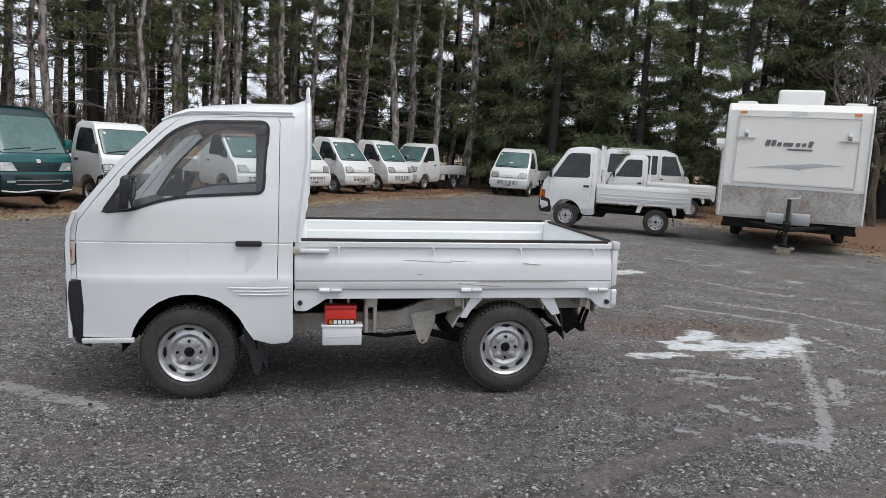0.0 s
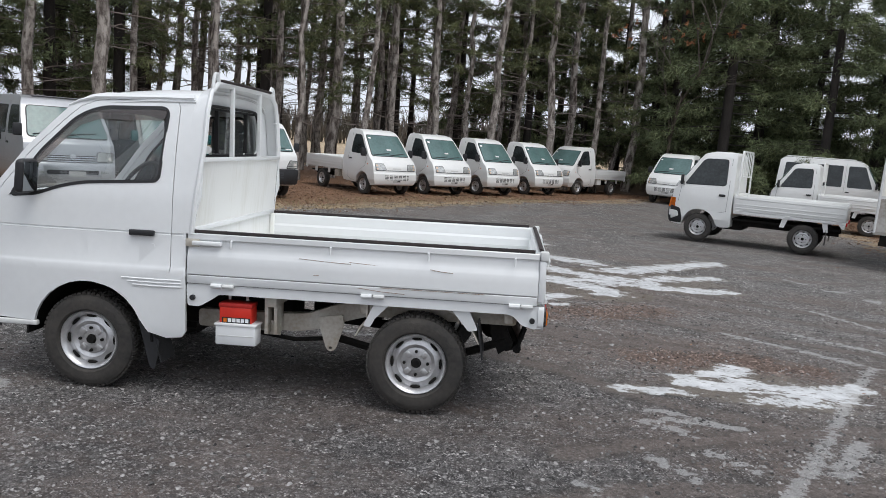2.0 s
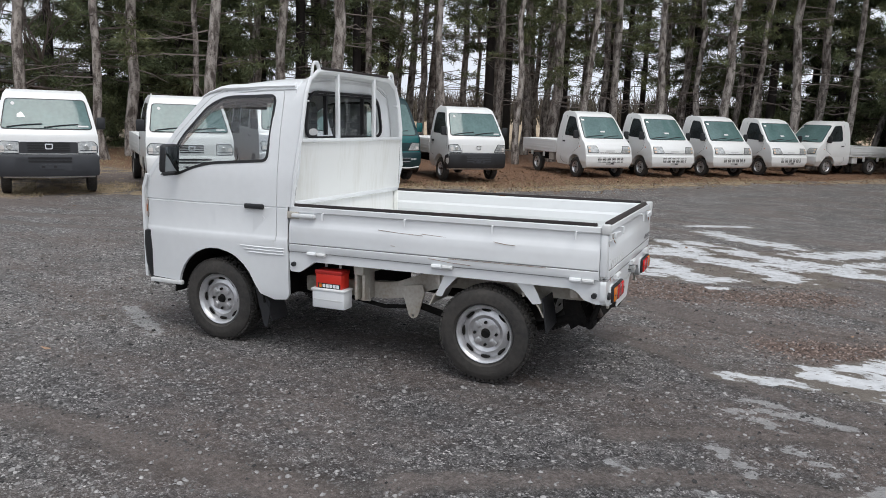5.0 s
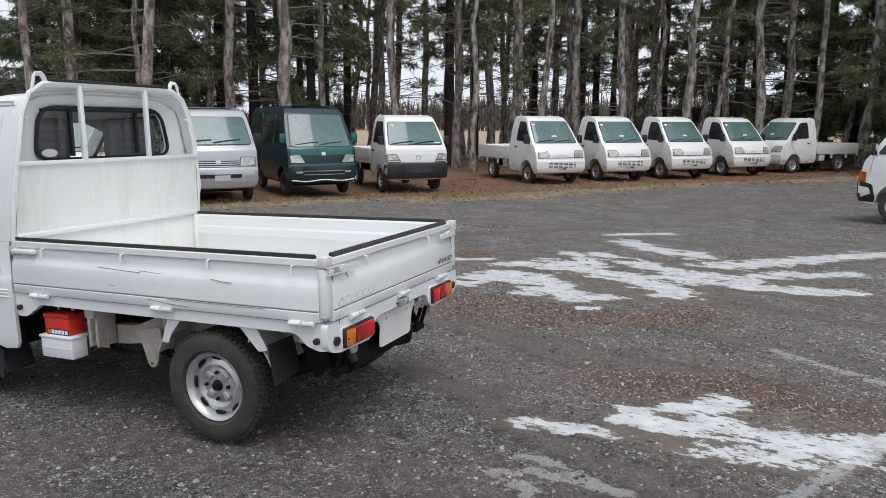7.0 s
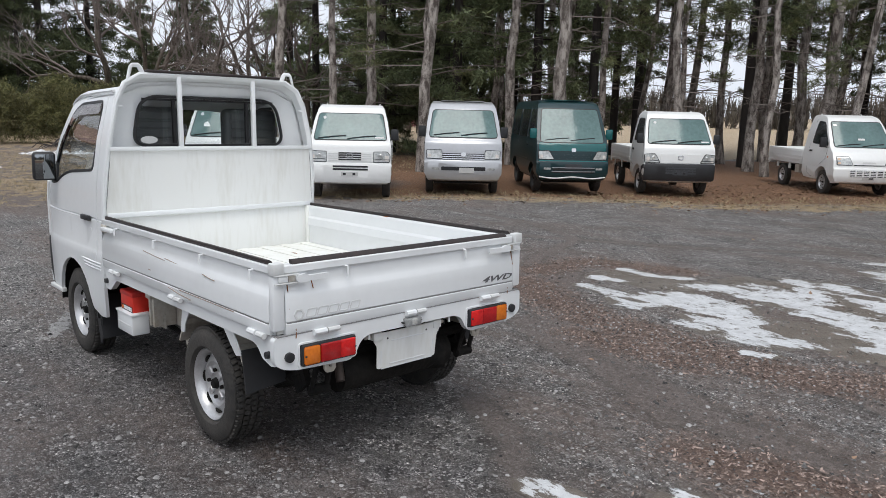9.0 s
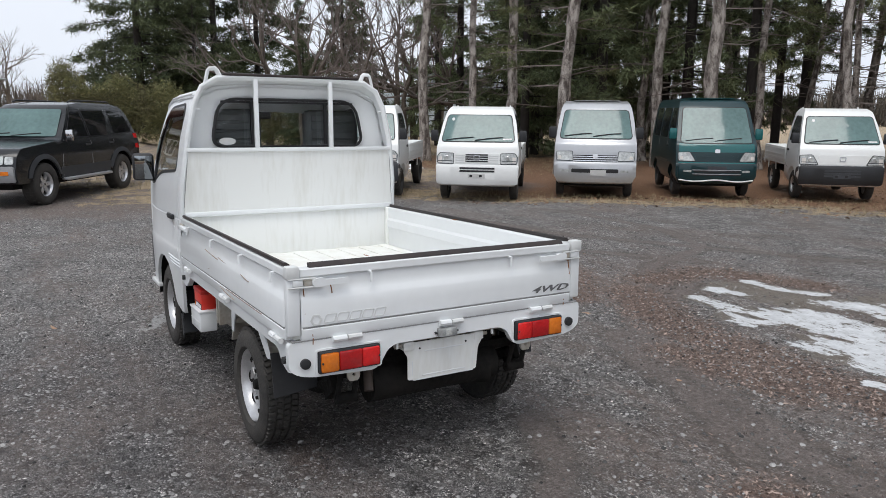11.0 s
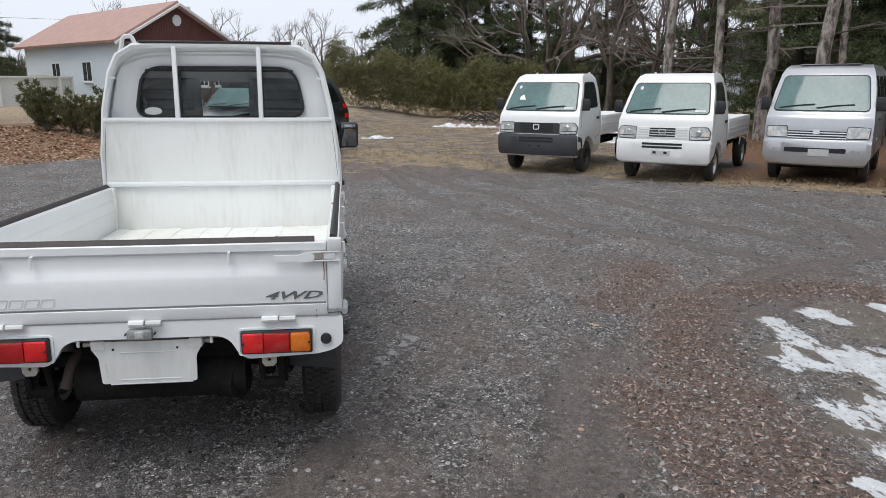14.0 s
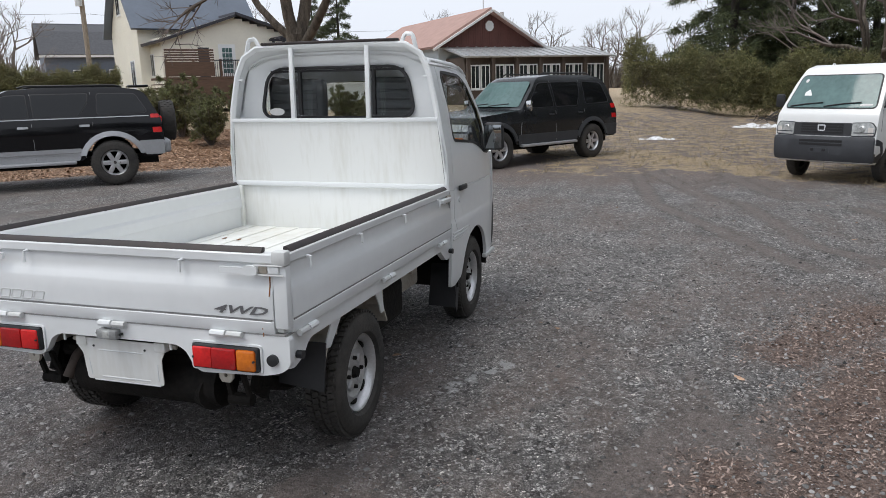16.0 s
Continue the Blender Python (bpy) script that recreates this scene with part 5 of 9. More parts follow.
    part("number_plate", bd.on_front(rect(-0.15, 0.15, 0.43, 0.50), 0.028, 0.01), mat("plate_bars", (0.55, 0.55, 0.54), 0.5) if bumper is None else TRIM, bp, "blank number plate bracket")
    for y in (-0.10, 0.07):
        part("plate_bar", bd.on_front(rect(y, y + 0.05, 0.45, 0.485), 0.032, 0.006), GASKET, bp)
    if knobs:
        lamp_knobs(ob, e - 0.08, 0.5, h, P)
    mirrors(ob, -0.36, 0.725, 1.17, BLACK, 0.9)
    x0, x1 = e + 0.04, e + 0.04 + (1.92 if orange else 1.96)
    cargo_bed(ob, x0, x1, 0.735, 0.66, 0.95, P, BEDWHITE)
    chassis(ob, 0.3, x1 - 0.1, 0.7)
    if guard:
        cab_guard(ob, e + 0.07, 0.66, 0.95, h + 0.03, h, P)
    for s in (-1, 1):
        for dx in (-0.36, 0.30):
            part("fender_stay", plate([(dx + wheelbase - 0.02, 0.61), (dx + wheelbase + 0.08, 0.61), (dx + wheelbase + (0.02 if dx < 0 else 0.10), 0.44), (dx + wheelbase - (0.06 if dx < 0 else -0.03), 0.44)], (), lambda x, z, s=s: Vector((x, s * 0.70, z)), 0.01), P, ob)
        part("mud_flap", B(wheelbase + 0.36, wheelbase + 0.37, min(s * 0.45, s * 0.70), max(s * 0.45, s * 0.70), 0.2, 0.48), BLACK, ob)
        for x in (0.0, wheelbase):
            wheel(ob, x, s * 0.635, 0.268, 0.268, 0.15, 0.163, "steel", s, rimmat=rim, detail=False)
    return ob


def microvan(m, label, P, LOW, group="", tall=1.83, rack=False, chrome_lip=True, silver=False):
    """Cab-over van with side windows."""
    ob = thing("van", m, label, "van", group)
    h = tall
    W = [(0.26, 0.65), (0.42, 0.738), (0.95, 0.738), (1.05, 0.728), (1.45, 0.685), (h - 0.1, 0.635), (h, 0.575)]
    ar, ar2 = arch(0.0, 0.29, 0.33, 0.33, 9), arch(1.95, 0.29, 0.33, 0.33, 9)
    prof = [(-0.60, 0.28), (-0.64, 0.38), (-0.645, 0.62), (-0.62, 0.66), (-0.60, 0.86), (-0.57, 1.00), (-0.50, 1.07), (-0.10, h - 0.16), (0.02, h - 0.05), (0.25, h - 0.003), (2.45, h - 0.01), (2.58, h - 0.10), (2.64, 1.10), (2.65, 0.36), (2.55, 0.30)] + ar2[::-1] + [(1.55, 0.28), (0.45, 0.28)] + ar[::-1] + [(-0.42, 0.26)]
    bd = Body(prof, W, bulge=0.09, zcuts=(0.45, 0.62, 0.8, 1.0, 1.05, 1.2, 1.4, 1.6))
    two = P is GREEN
    part("body", bd.hull(), LOW if two else P, ob)
    if two:
        # upward faces get the brighter green: light from above put into the colour
        part("bonnet", bd.on_front(rounded(rect(-0.69, 0.69, 0.865, 1.03), 0.04), 0.004, 0.02, (0.92, 1.0, 1.05)), GREEN, ob, "teal bonnet panel, painted brighter for the light from above")
        part("bumper_top", bd.on_front(rounded(rect(-0.70, 0.70, 0.652, 0.676), 0.008), 0.024, 0.03), GREEN, ob)
    t, low = h - 0.18, 1.035 if two else 1.10
    scr = rounded([(-0.650, low), (0.650, low), (0.575, t), (-0.575, t)], 0.06)
    cz = (1.2, 1.3, 1.4, 1.5)
    part("windscreen_seal", bd.on_front(inset(scr, -0.016), 0.004, 0.01, cz), GASKET, ob)
    part("windscreen", bd.on_front(scr, 0.010, 0.012, cz), DARKGLASS, ob, "windscreen reflecting the pale sky")
    wipers(bd, ob, low + 0.03, ((0.05, -0.45), (0.57, 0.08)))
    for a, b, c in ((-0.30, 0.50, 0.0), (0.66, 1.50, 0.0), (1.66, 2.46, 0.0)):
        win = rounded([(a, 1.10), (b, 1.10), (b - (0.0 if b < 2 else 0.06), t), (a + (0.24 if a < 0 else 0.0), t)], 0.05)
        sides_pair(bd, ob, "side_window", win, 0.005, SIDEGLASS)
    for x in (0.58, 1.58):
        seam_line(bd, ob, [(x, h - 0.12), (x, 1.0), (x, 0.36)])
    sides_pair(bd, ob, "door_handle", rounded(rect(0.42, 0.53, 0.93, 0.965), 0.01), 0.012, BLACK, 0.015)
    part("front_bumper", bd.on_front(rounded(rect(-0.70, 0.70, 0.30, 0.665), 0.05), 0.022, 0.05, (0.40, 0.62)), LOW, ob, "painted front bumper")
    sides_pair(bd, ob, "lower_side", rounded([(0.36, 0.29), (1.56, 0.29), (1.56, 0.66), (0.38, 0.66)], 0.02), 0.003, LOW, 0.01, cuts=())
    part("number_plate", bd.on_front(rect(-0.20, 0.08, 0.425, 0.525) if silver else rect(-0.17, 0.17, 0.50, 0.60), 0.034 if silver else 0.027, 0.008), mat("plate_bars", (0.55, 0.55, 0.54), 0.5) if silver else TRIM, ob, "blank number plate")
    for k in range(0 if silver else 2):
        part("air_slot", bd.on_front(rounded(rect(-0.42, 0.42, 0.44 + 0.06 * k - 0.015, 0.47 + 0.06 * k), 0.008), 0.0255, 0.008), GASKET, ob)
    if chrome_lip:
        f = bd.front(0.03)
        part("lip_bar", T([f(y, 0.325 + 0.016 * math.cos(y * 8)) for y in np.linspace(-0.68, 0.68, 21)], 0.014, 6), WHITE_B, ob, "bright lower lip")
    if silver:
        part("intake", bd.on_front(rounded(rect(-0.42, 0.42, 0.475, 0.545), 0.02), 0.0265, 0.01), GASKET, ob, "black wide air intake")
    else:
        for k in range(2):
            part("bumper_rib", bd.on_front(rect(-0.44, 0.44, 0.445 + 0.075 * k, 0.458 + 0.075 * k), 0.030, 0.01), SUVGREY, ob)
    g = part("grille", bd.on_front(rounded(rect(-0.40, 0.40, 0.68, 0.80), 0.02), 0.006, 0.015), GASKET if silver else LOW, ob, "front grille")
    for k in range(3):
        part("grille_slat", bd.on_front(rect(-0.40, 0.40, 0.690 + 0.038 * k, 0.706 + 0.038 * k), 0.012, 0.01), CHROME if silver else LOW, g)
    part("badge", bd.on_front(rounded(rect(-0.045, 0.045, 0.85 - 0.1 * silver, 0.92 - 0.1 * silver), 0.02), 0.012, 0.012), CHROME, ob, "chrome badge")
    for s in (-1, 1):
        hl = rounded([(s * 0.40, 0.70), (s * 0.69, 0.70), (s * 0.70, 0.85), (s * 0.50 if not silver else s * 0.42, 0.862)], 0.02)
        part("headlight_frame", bd.on_front(inset(hl, -0.012), 0.008, 0.03, (0.78,)), GASKET if not silver else TRIM, ob)
        hd = part("headlight", bd.on_front(hl, 0.014, 0.03, (0.78,)), CLEAR, ob, "clear headlight")
        part("indicator", bd.on_front(rounded(rect(min(s * 0.61, s * 0.67), max(s * 0.61, s * 0.67), 0.72, 0.78), 0.01), 0.0165, 0.01), MATS["milky_lens"], hd)
        part("fog_lamp", bd.on_front(rounded(rect(min(s * 0.46, s * 0.60), max(s * 0.46, s * 0.60), 0.485, 0.525), 0.012), 0.026, 0.01), CLEAR, ob)
        part("tail_light", B(2.62, 2.66, min(s * 0.55, s * 0.69), max(s * 0.55, s * 0.69), 0.62, 0.95, bevel=0.01), REDLENS, ob)
        for x in (0.0, 1.95):
            wheel(ob, x, s * 0.63, 0.265, 0.265, 0.15, 0.162, "steel", s, rimmat=DARKRIM if not silver else None, detail=False)
    mirrors(ob, -0.34, 0.715, 1.20, P if not silver else BLACK, 0.95)
    part("under_floor", B(-0.4, 2.5, -0.55, 0.55, 0.22, 0.32), GUNK, ob)
    if rack:
        for s in (-1, 1):
            part("roof_rail", T([(0.3, s * 0.45, h + 0.03), (2.4, s * 0.45, h + 0.03)], 0.014, 6), P, ob)
        for k in range(6):
            part("roof_bar", T([(0.35 + 0.4 * k, -0.45, h + 0.035), (0.35 + 0.4 * k, 0.45, h + 0.035)], 0.012, 6), P, ob)
    part("roof_spoiler", grid(lambda u, v: Vector((0.15 + 2.3 * u, (2 * v - 1) * 0.42, h + 0.008)), 2, 2, 0.008), P, ob)
    return ob


def suv(m, label, cladding):
    """Long four wheel drive estate with a spare wheel or plain tail."""
    ob = thing("off_road_car", m, label, "car", "dark off-road cars")
    def zz(z):
        """The lower roof of the one with cladding."""
        return z if not cladding or z < 1.12 else 1.12 + (z - 1.12) * 0.74

    W = [(0.30, 0.78), (0.45, 0.84), (0.95, 0.84), (1.05, 0.82), (zz(1.45), 0.70), (zz(1.68), 0.60), (zz(1.74), 0.55)]
    ar, ar2 = arch(0.0, 0.36, 0.44, 0.45, 11), arch(2.675, 0.36, 0.44, 0.45, 11)
    prof = [(-0.80, 0.42), (-0.87, 0.52), (-0.87, 0.70), (-0.82, 0.88), (-0.70, 0.985), (0.42, 1.075), (0.52, 1.10), (1.06, 1.62), (1.18, 1.69), (1.7, 1.735), (2.8, 1.715), (3.12, 1.66), (3.24, 1.56), (3.42, 1.08), (3.46, 0.95), (3.46, 0.52), (3.40, 0.44)] + ar2[::-1] + [(2.2, 0.42), (0.5, 0.42)] + ar[::-1] + [(-0.5, 0.42)]
    prof = [(x, zz(z)) for x, z in prof]
    bd = Body(prof, W, bulge=0.10, zcuts=(0.5, 0.7, 0.95, 1.05, 1.2, 1.3, 1.45, 1.6), round_r=0.05)
    part("body", bd.hull(), SUVBLACK if cladding else SUVDULL, ob)

    def slope(off):
        def f(y, z):
            x = 0.52 + (z - 1.10) / (zz(1.62) - 1.10) * 0.54
            return Vector((x - off + 0.10 * (abs(y) / 0.7) ** 2.5, y, z + off * 0.5))
        return f
    scr = rounded([(-0.70, 1.13), (0.70, 1.13), (0.585, zz(1.60)), (-0.585, zz(1.60))], 0.05)
    part("windscreen", plate(scr, (), slope(0.012), 0.01, (-0.5, -0.25, 0, 0.25, 0.5), (1.3, 1.45)), DARKGLASS, ob, "windscreen reflecting bare branches")
    for y0, y1 in ((0.05, -0.45), (0.6, 0.1)):
        f = slope(0.025)
        part("wiper", T([f(y0, 1.14), f((y0 + y1) / 2, 1.165), f(y1, 1.185)], 0.01, 5), BLACK, ob)
    wins = (rounded([(0.72, 1.12), (1.52, 1.12), (1.50, 1.58), (1.12, 1.57)], [0.03, 0.03, 0.04, 0.08]), rounded([(1.60, 1.12), (2.22, 1.12), (2.36, 1.40), (2.38, 1.58), (1.58, 1.585)], 0.03), rounded([(2.50, 1.14), (3.24, 1.16), (3.08, 1.56), (2.52, 1.58)], 0.06))
    for w_ in wins:
        w_ = [(x, zz(z)) for x, z in w_]
        sides_pair(bd, ob, "window_seal", inset(w_, -0.014), 0.003, GASKET)
        sides_pair(bd, ob, "side_window", w_, 0.005, mat("tinted_glass", (0.010, 0.011, 0.013), 0.03, vary=0.3, scale=2, spec=0.42))
    for x in (1.56, 2.42):
        seam_line(bd, ob, [(x, zz(1.62)), (x, 1.0), (x - (0.0 if x < 2 else 0.12), 0.6), (x - (0 if x < 2 else 0.16), 0.46)])
    seam_line(bd, ob, [(0.62, 1.08), (0.58, 0.8), (0.56, 0.46)])
    for x in (1.36, 2.22):
        sides_pair(bd, ob, "door_handle", rounded(rect(x, x + 0.15, 0.955, 0.99), 0.01), 0.012, SUVGREY if cladding else BLACK, 0.015, cuts=())
    CM = SUVGREY if cladding else TRIM
    low = rounded([(0.50, 0.43), (2.18, 0.43), (2.22, 0.62), (0.49, 0.62)], 0.03)
    sides_pair(bd, ob, "door_cladding", low, 0.010, CM, 0.02, cuts=())
    for cx in (0.0, 2.675):
        o_, i_ = arch(cx, 0.36, 0.515, 0.50, 13), arch(cx, 0.36, 0.435, 0.50, 13)
        for s in (-1, 1):
            f = bd.side(s, 0.014)
            bm = bmesh.new()
            a = [bm.verts.new(f(*p)) for p in o_]
            b = [bm.verts.new(f(*p) + Vector((0, s * 0.02, 0))) for p in i_]
            for i in range(len(a) - 1):
                bm.faces.new((a[i], a[i + 1], b[i + 1], b[i]))
            bmesh.ops.recalc_face_normals(bm, faces=bm.faces)
            bmesh.ops.solidify(bm, geom=bm.faces[:], thickness=0.03)
            part("wheel_arch_flare", bm, CM, ob)
    part("front_bumper", bd.on_front(rounded(rect(-0.82, 0.82, 0.44, 0.70), 0.05), 0.04, 0.09, (0.5, 0.62)), CM if cladding else SUVGREY, ob, "grey front bumper")
    part("rear_bumper", B(3.34, 3.56, -0.80, 0.80, 0.48, 0.70, bevel=0.05, seg=3), SUVGREY, ob, "grey rear bumper")
    sides_pair(bd, ob, "rear_bumper_corner", rounded([(3.10, 0.60), (3.16, 0.47), (3.45, 0.47), (3.46, 0.70), (3.07, 0.70)], 0.03), 0.014, CM, 0.02, cuts=())
    sides_pair(bd, ob, "tail_light_side", rounded([(3.30, 0.82), (3.44, 0.82), (3.41, 1.12), (3.28, 1.12)], 0.02), 0.010, REDLENS, 0.015, cuts=())
    g = part("grille", bd.on_front(rounded(rect(-0.36, 0.36, 0.73, 0.88), 0.02), 0.01, 0.03), GASKET, ob)
    for k in range(3):
        part("grille_slat", bd.on_front(rect(-0.36, 0.36, 0.745 + 0.045 * k, 0.765 + 0.045 * k), 0.018, 0.015), CHROME, g)
    for s in (-1, 1):
        part("headlight", bd.on_front(rounded(rect(min(s * 0.40, s * 0.66), max(s * 0.40, s * 0.66), 0.74, 0.87), 0.02), 0.014, 0.04), CLEAR, ob, "clear headlight")
        part("corner_lamp", bd.on_front(rounded(rect(min(s * 0.68, s * 0.80), max(s * 0.68, s * 0.80), 0.745, 0.865), 0.02), 0.012, 0.04), CLEAR, ob)
        part("fog_indicator", bd.on_front(rounded(rect(min(s * 0.55, s * 0.75), max(s * 0.55, s * 0.75), 0.56, 0.62), 0.01), 0.046, 0.02), AMBER, ob)
        part("tail_light", B(3.34, 3.44, min(s * 0.66, s * 0.80), max(s * 0.66, s * 0.80), 0.86, 1.08, bevel=0.015, m=pose(0.015, 0, 0)), REDLENS, ob, "red tail light")
        part("side_step", B(0.55, 2.12, min(s * 0.80, s * 0.92), max(s * 0.80, s * 0.92), 0.38, 0.43, bevel=0.015), SUVGREY, ob, "silver running board")
        for x in (0.0, 2.675):
            wheel(ob, x, s * 0.74, 0.365, 0.365, 0.26, 0.205, "alloy", s, rimmat=ALLOY, detail=False)
    mirrors(ob, 0.72, 0.84, 1.16, CHROME if not cladding else SUVBLACK, 0.9)
    part("wing_mirror_stalk", T([(-0.35, 0.55, 1.0), (-0.36, 0.56, 1.09)], 0.02, 6), BLACK, ob)
    part("under_floor", B(-0.6, 3.35, -0.65, 0.65, 0.32, 0.48), GUNK, ob)
    for s in (-1, 1):
        part("roof_rail", T([(1.4, s * 0.52, zz(1.735)), (1.5, s * 0.53, zz(1.77)), (2.8, s * 0.53, zz(1.755)), (2.9, s * 0.52, zz(1.715))], 0.016, 6), BLACK, ob)
    if cladding:
        sides_pair(bd, ob, "belt_strip", rect(0.66, 3.26, 1.085, 1.10), 0.006, SUVGREY, 0.006, cuts=())
        # grey strip laid on the cladding for the shade of its crease
        sides_pair(bd, ob, "cladding_crease", rect(0.52, 2.20, 0.545, 0.56), 0.016, LINER, 0.01, cuts=())
        sp = part("spare_wheel", tyre_mesh(0.35, 0.24, 0.19, 20), TYRE, ob, "spare wheel on the tail door")
        sp.matrix_basis = pose(3.60, 0.05, 0.98, 0, 0, 90)
        part("spare_cover", lathe(bmesh.new(), [(-0.13, 0.001), (-0.13, 0.20), (0.1, 0.2)], sides=24), BLACK, sp)
        part("tail_spoiler", B(3.0, 3.32, -0.50, 0.50, zz(1.70), zz(1.75), bevel=0.015), SUVBLACK, ob)
    return ob


def parked(x, y, heading, z=0.0):
    """A pose with the front axle over (x, y) and the nose towards the heading."""
    return pose(x, y, z, 0, 0, heading + 180)


ROW = "row of parked small trucks"
flat_pickup(parked(-8.69, 9.18, -36, -0.06), "white cab-over pickup with a dark grey plastic bumper", ROW, bumper=TRIM, grille="dark", rim=DARKRIM, height=1.69)
flat_pickup(parked(-7.27, 10.86, -38, -0.07), "white cab-over pickup with a white slatted grille", ROW, grille="white", black_low=False, height=1.69)
microvan(parked(-6.55, 12.98, -40, -0.04), "silver small van with a broad grille", SILVER, SILVER, ROW, tall=1.78, silver=True, chrome_lip=False)
microvan(parked(-5.75, 15.22, -37, -0.06), "dark green small van with tinted windows", GREEN, GREEN_LOW_SHADED, ROW, tall=1.87)
flat_pickup(parked(-4.45, 17.15, -42, -0.09), "white cab-over pickup with a black bumper", ROW, bumper=BLACK, grille="plain", wheelbase=1.92, cab_end=0.62, black_low=True, height=1.73)
c_first = nose_pickup(parked(-2.22, 21.12, -43, -0.12), "white pickup with a slatted white bumper", ROW)
copy_thing(c_first, parked(-0.77, 22.76, -43, -0.12))
copy_thing(c_first, parked(0.69, 24.56, -43, -0.12))
copy_thing(c_first, parked(2.21, 26.68, -43, -0.12))
tagged(copy_thing(c_first, parked(3.25, 29.0, -132, -0.12)), "white pickup turned away from the others in the row")
tagged(copy_thing(c_first, parked(6.99, 27.5, -120, -0.12)), "white pickup standing alone beside the trees")
flat_pickup(parked(5.44, 16.09, 155, -0.06), "white cab-over pickup with amber corner lamps and a black bumper", "pickups near the trailer", bumper=BLACK, wheelbase=1.89, cab_end=0.60, rim=None, guard=True, orange=True, height=1.76, knobs=False)
flat_pickup(parked(9.2, 21.9, 155, -0.12), "white cab-over pickup behind another one", "pickups near the trailer", bumper=BLACK, wheelbase=1.89, cab_end=0.60, guard=True, orange=True, height=1.76, knobs=False)
microvan(parked(13.0, 26.6, -20, -0.12), "white small van with a roof rack", WHITE_B, WHITE_B, "", tall=1.98, rack=True, silver=True, chrome_lip=False)
suv(parked(-9.58, 3.14, -33, -0.02) @ Matrix.Scale(0.95, 4), "dark off-road car with dull black cladding", False)
suv(parked(-5.11, -4.72, -48) @ Matrix.Scale(1.03, 4), "dark off-road car with silver cladding and a spare wheel", True)


# ---- ground ----
def smooth(a, b, x):
    t = min(1.0, max(0.0, (x - a) / (b - a)))
    return t * t * (3 - 2 * t)


def bank(x, y):
    """Metres behind the foot of the leaf bank, which runs from (-4.2, -7.2) to (-11.5, 1.0)."""
    return -((x + 4.2) * 8.2 + (y + 7.2) * 7.3) / 10.98 * 1.0


def ground_z(x, y):
    near = math.exp(-((x - 0.2) ** 2 + (y - 5.0) ** 2) / 5.0)
    z = (0.005 + (x - 0.185) * 0.027) * near
    fade = 1.0 - smooth(1.0, 5.5, y + 0.25 * (x + 11))
    lawn = 0.45 * smooth(0.0, 5.0, bank(x, y)) * fade
    rise = 0.03 * smooth(10.5, 16.0, -x) * (1 - smooth(5.5, 9.5, y))
    z += max(lawn, rise)
    z -= max(0.12 * smooth(10.0, 17.0, y), 0.065 * smooth(5.0, 7.0, -x) * smooth(6.8, 8.6, y))
    z += 0.018 * noise.noise(Vector((x * 0.35, y * 0.35, 0.0))) * (1 - near) * smooth(1.5, 4, math.hypot(x - 2, y - 2))
    return z


def lot_edge(x, y):
    """Metres beyond the far edge of the gravel lot (towards the trees)."""
    d = ((x + 5.6) * -0.80 + (y - 11.4) * 0.60)
    e = ((x - 1.3) * -0.85 + (y - 20.9) * 0.527)
    f = max(0.95 * (x - 9.3), y - 28.5)
    return max(min(d, 40), e if x > -3.5 else -99, f if x > 5.0 else -99)


def blob(x, y, cx, cy, rx, ry, turn=0.0):
    c, s = math.cos(radians(turn)), math.sin(radians(turn))
    u, v = (x - cx) * c + (y - cy) * s, -(x - cx) * s + (y - cy) * c
    return max(0.0, 1.0 - math.sqrt((u / rx) ** 2 + (v / ry) ** 2))


def away(x, y, ax, ay, bx, by):
    """Distance of a place from a straight stretch."""
    dx, dy = bx - ax, by - ay
    t = min(1.0, max(0.0, ((x - ax) * dx + (y - ay) * dy) / (dx * dx + dy * dy)))
    return math.hypot(x - ax - t * dx, y - ay - t * dy)


# ice: half width, then the way of each strip
POND_ICE = [
    (0.10, (0.10, 8.36), (0.55, 8.30), (0.85, 8.25)),
    (0.27, (0.72, 8.25), (0.85, 8.50), (0.95, 8.74)),
    (0.29, (0.95, 8.70), (1.34, 8.42), (1.60, 8.10)),
    (0.27, (1.25, 8.68), (1.62, 8.36), (1.89, 8.02)),
    (0.15, (1.85, 8.10), (2.05, 8.05), (2.14, 8.18)),
    (0.20, (0.78, 9.22), (1.07, 9.36), (1.36, 9.22), (1.56, 9.26)),
    (0.27, (1.28, 9.55), (1.76, 9.25), (2.12, 9.10), (2.36, 8.92), (2.66, 8.58)),
    (0.14, (1.24, 10.19), (1.70, 9.63)),
    (0.24, (1.62, 10.24), (2.04, 9.88), (2.45, 9.60), (3.2, 9.45)),
    (0.20, (2.20, 9.09), (2.55, 9.28), (3.3, 9.15), (4.1, 9.30)),
    (0.26, (1.70, 11.35), (2.06, 10.95), (2.7, 10.6)),
]
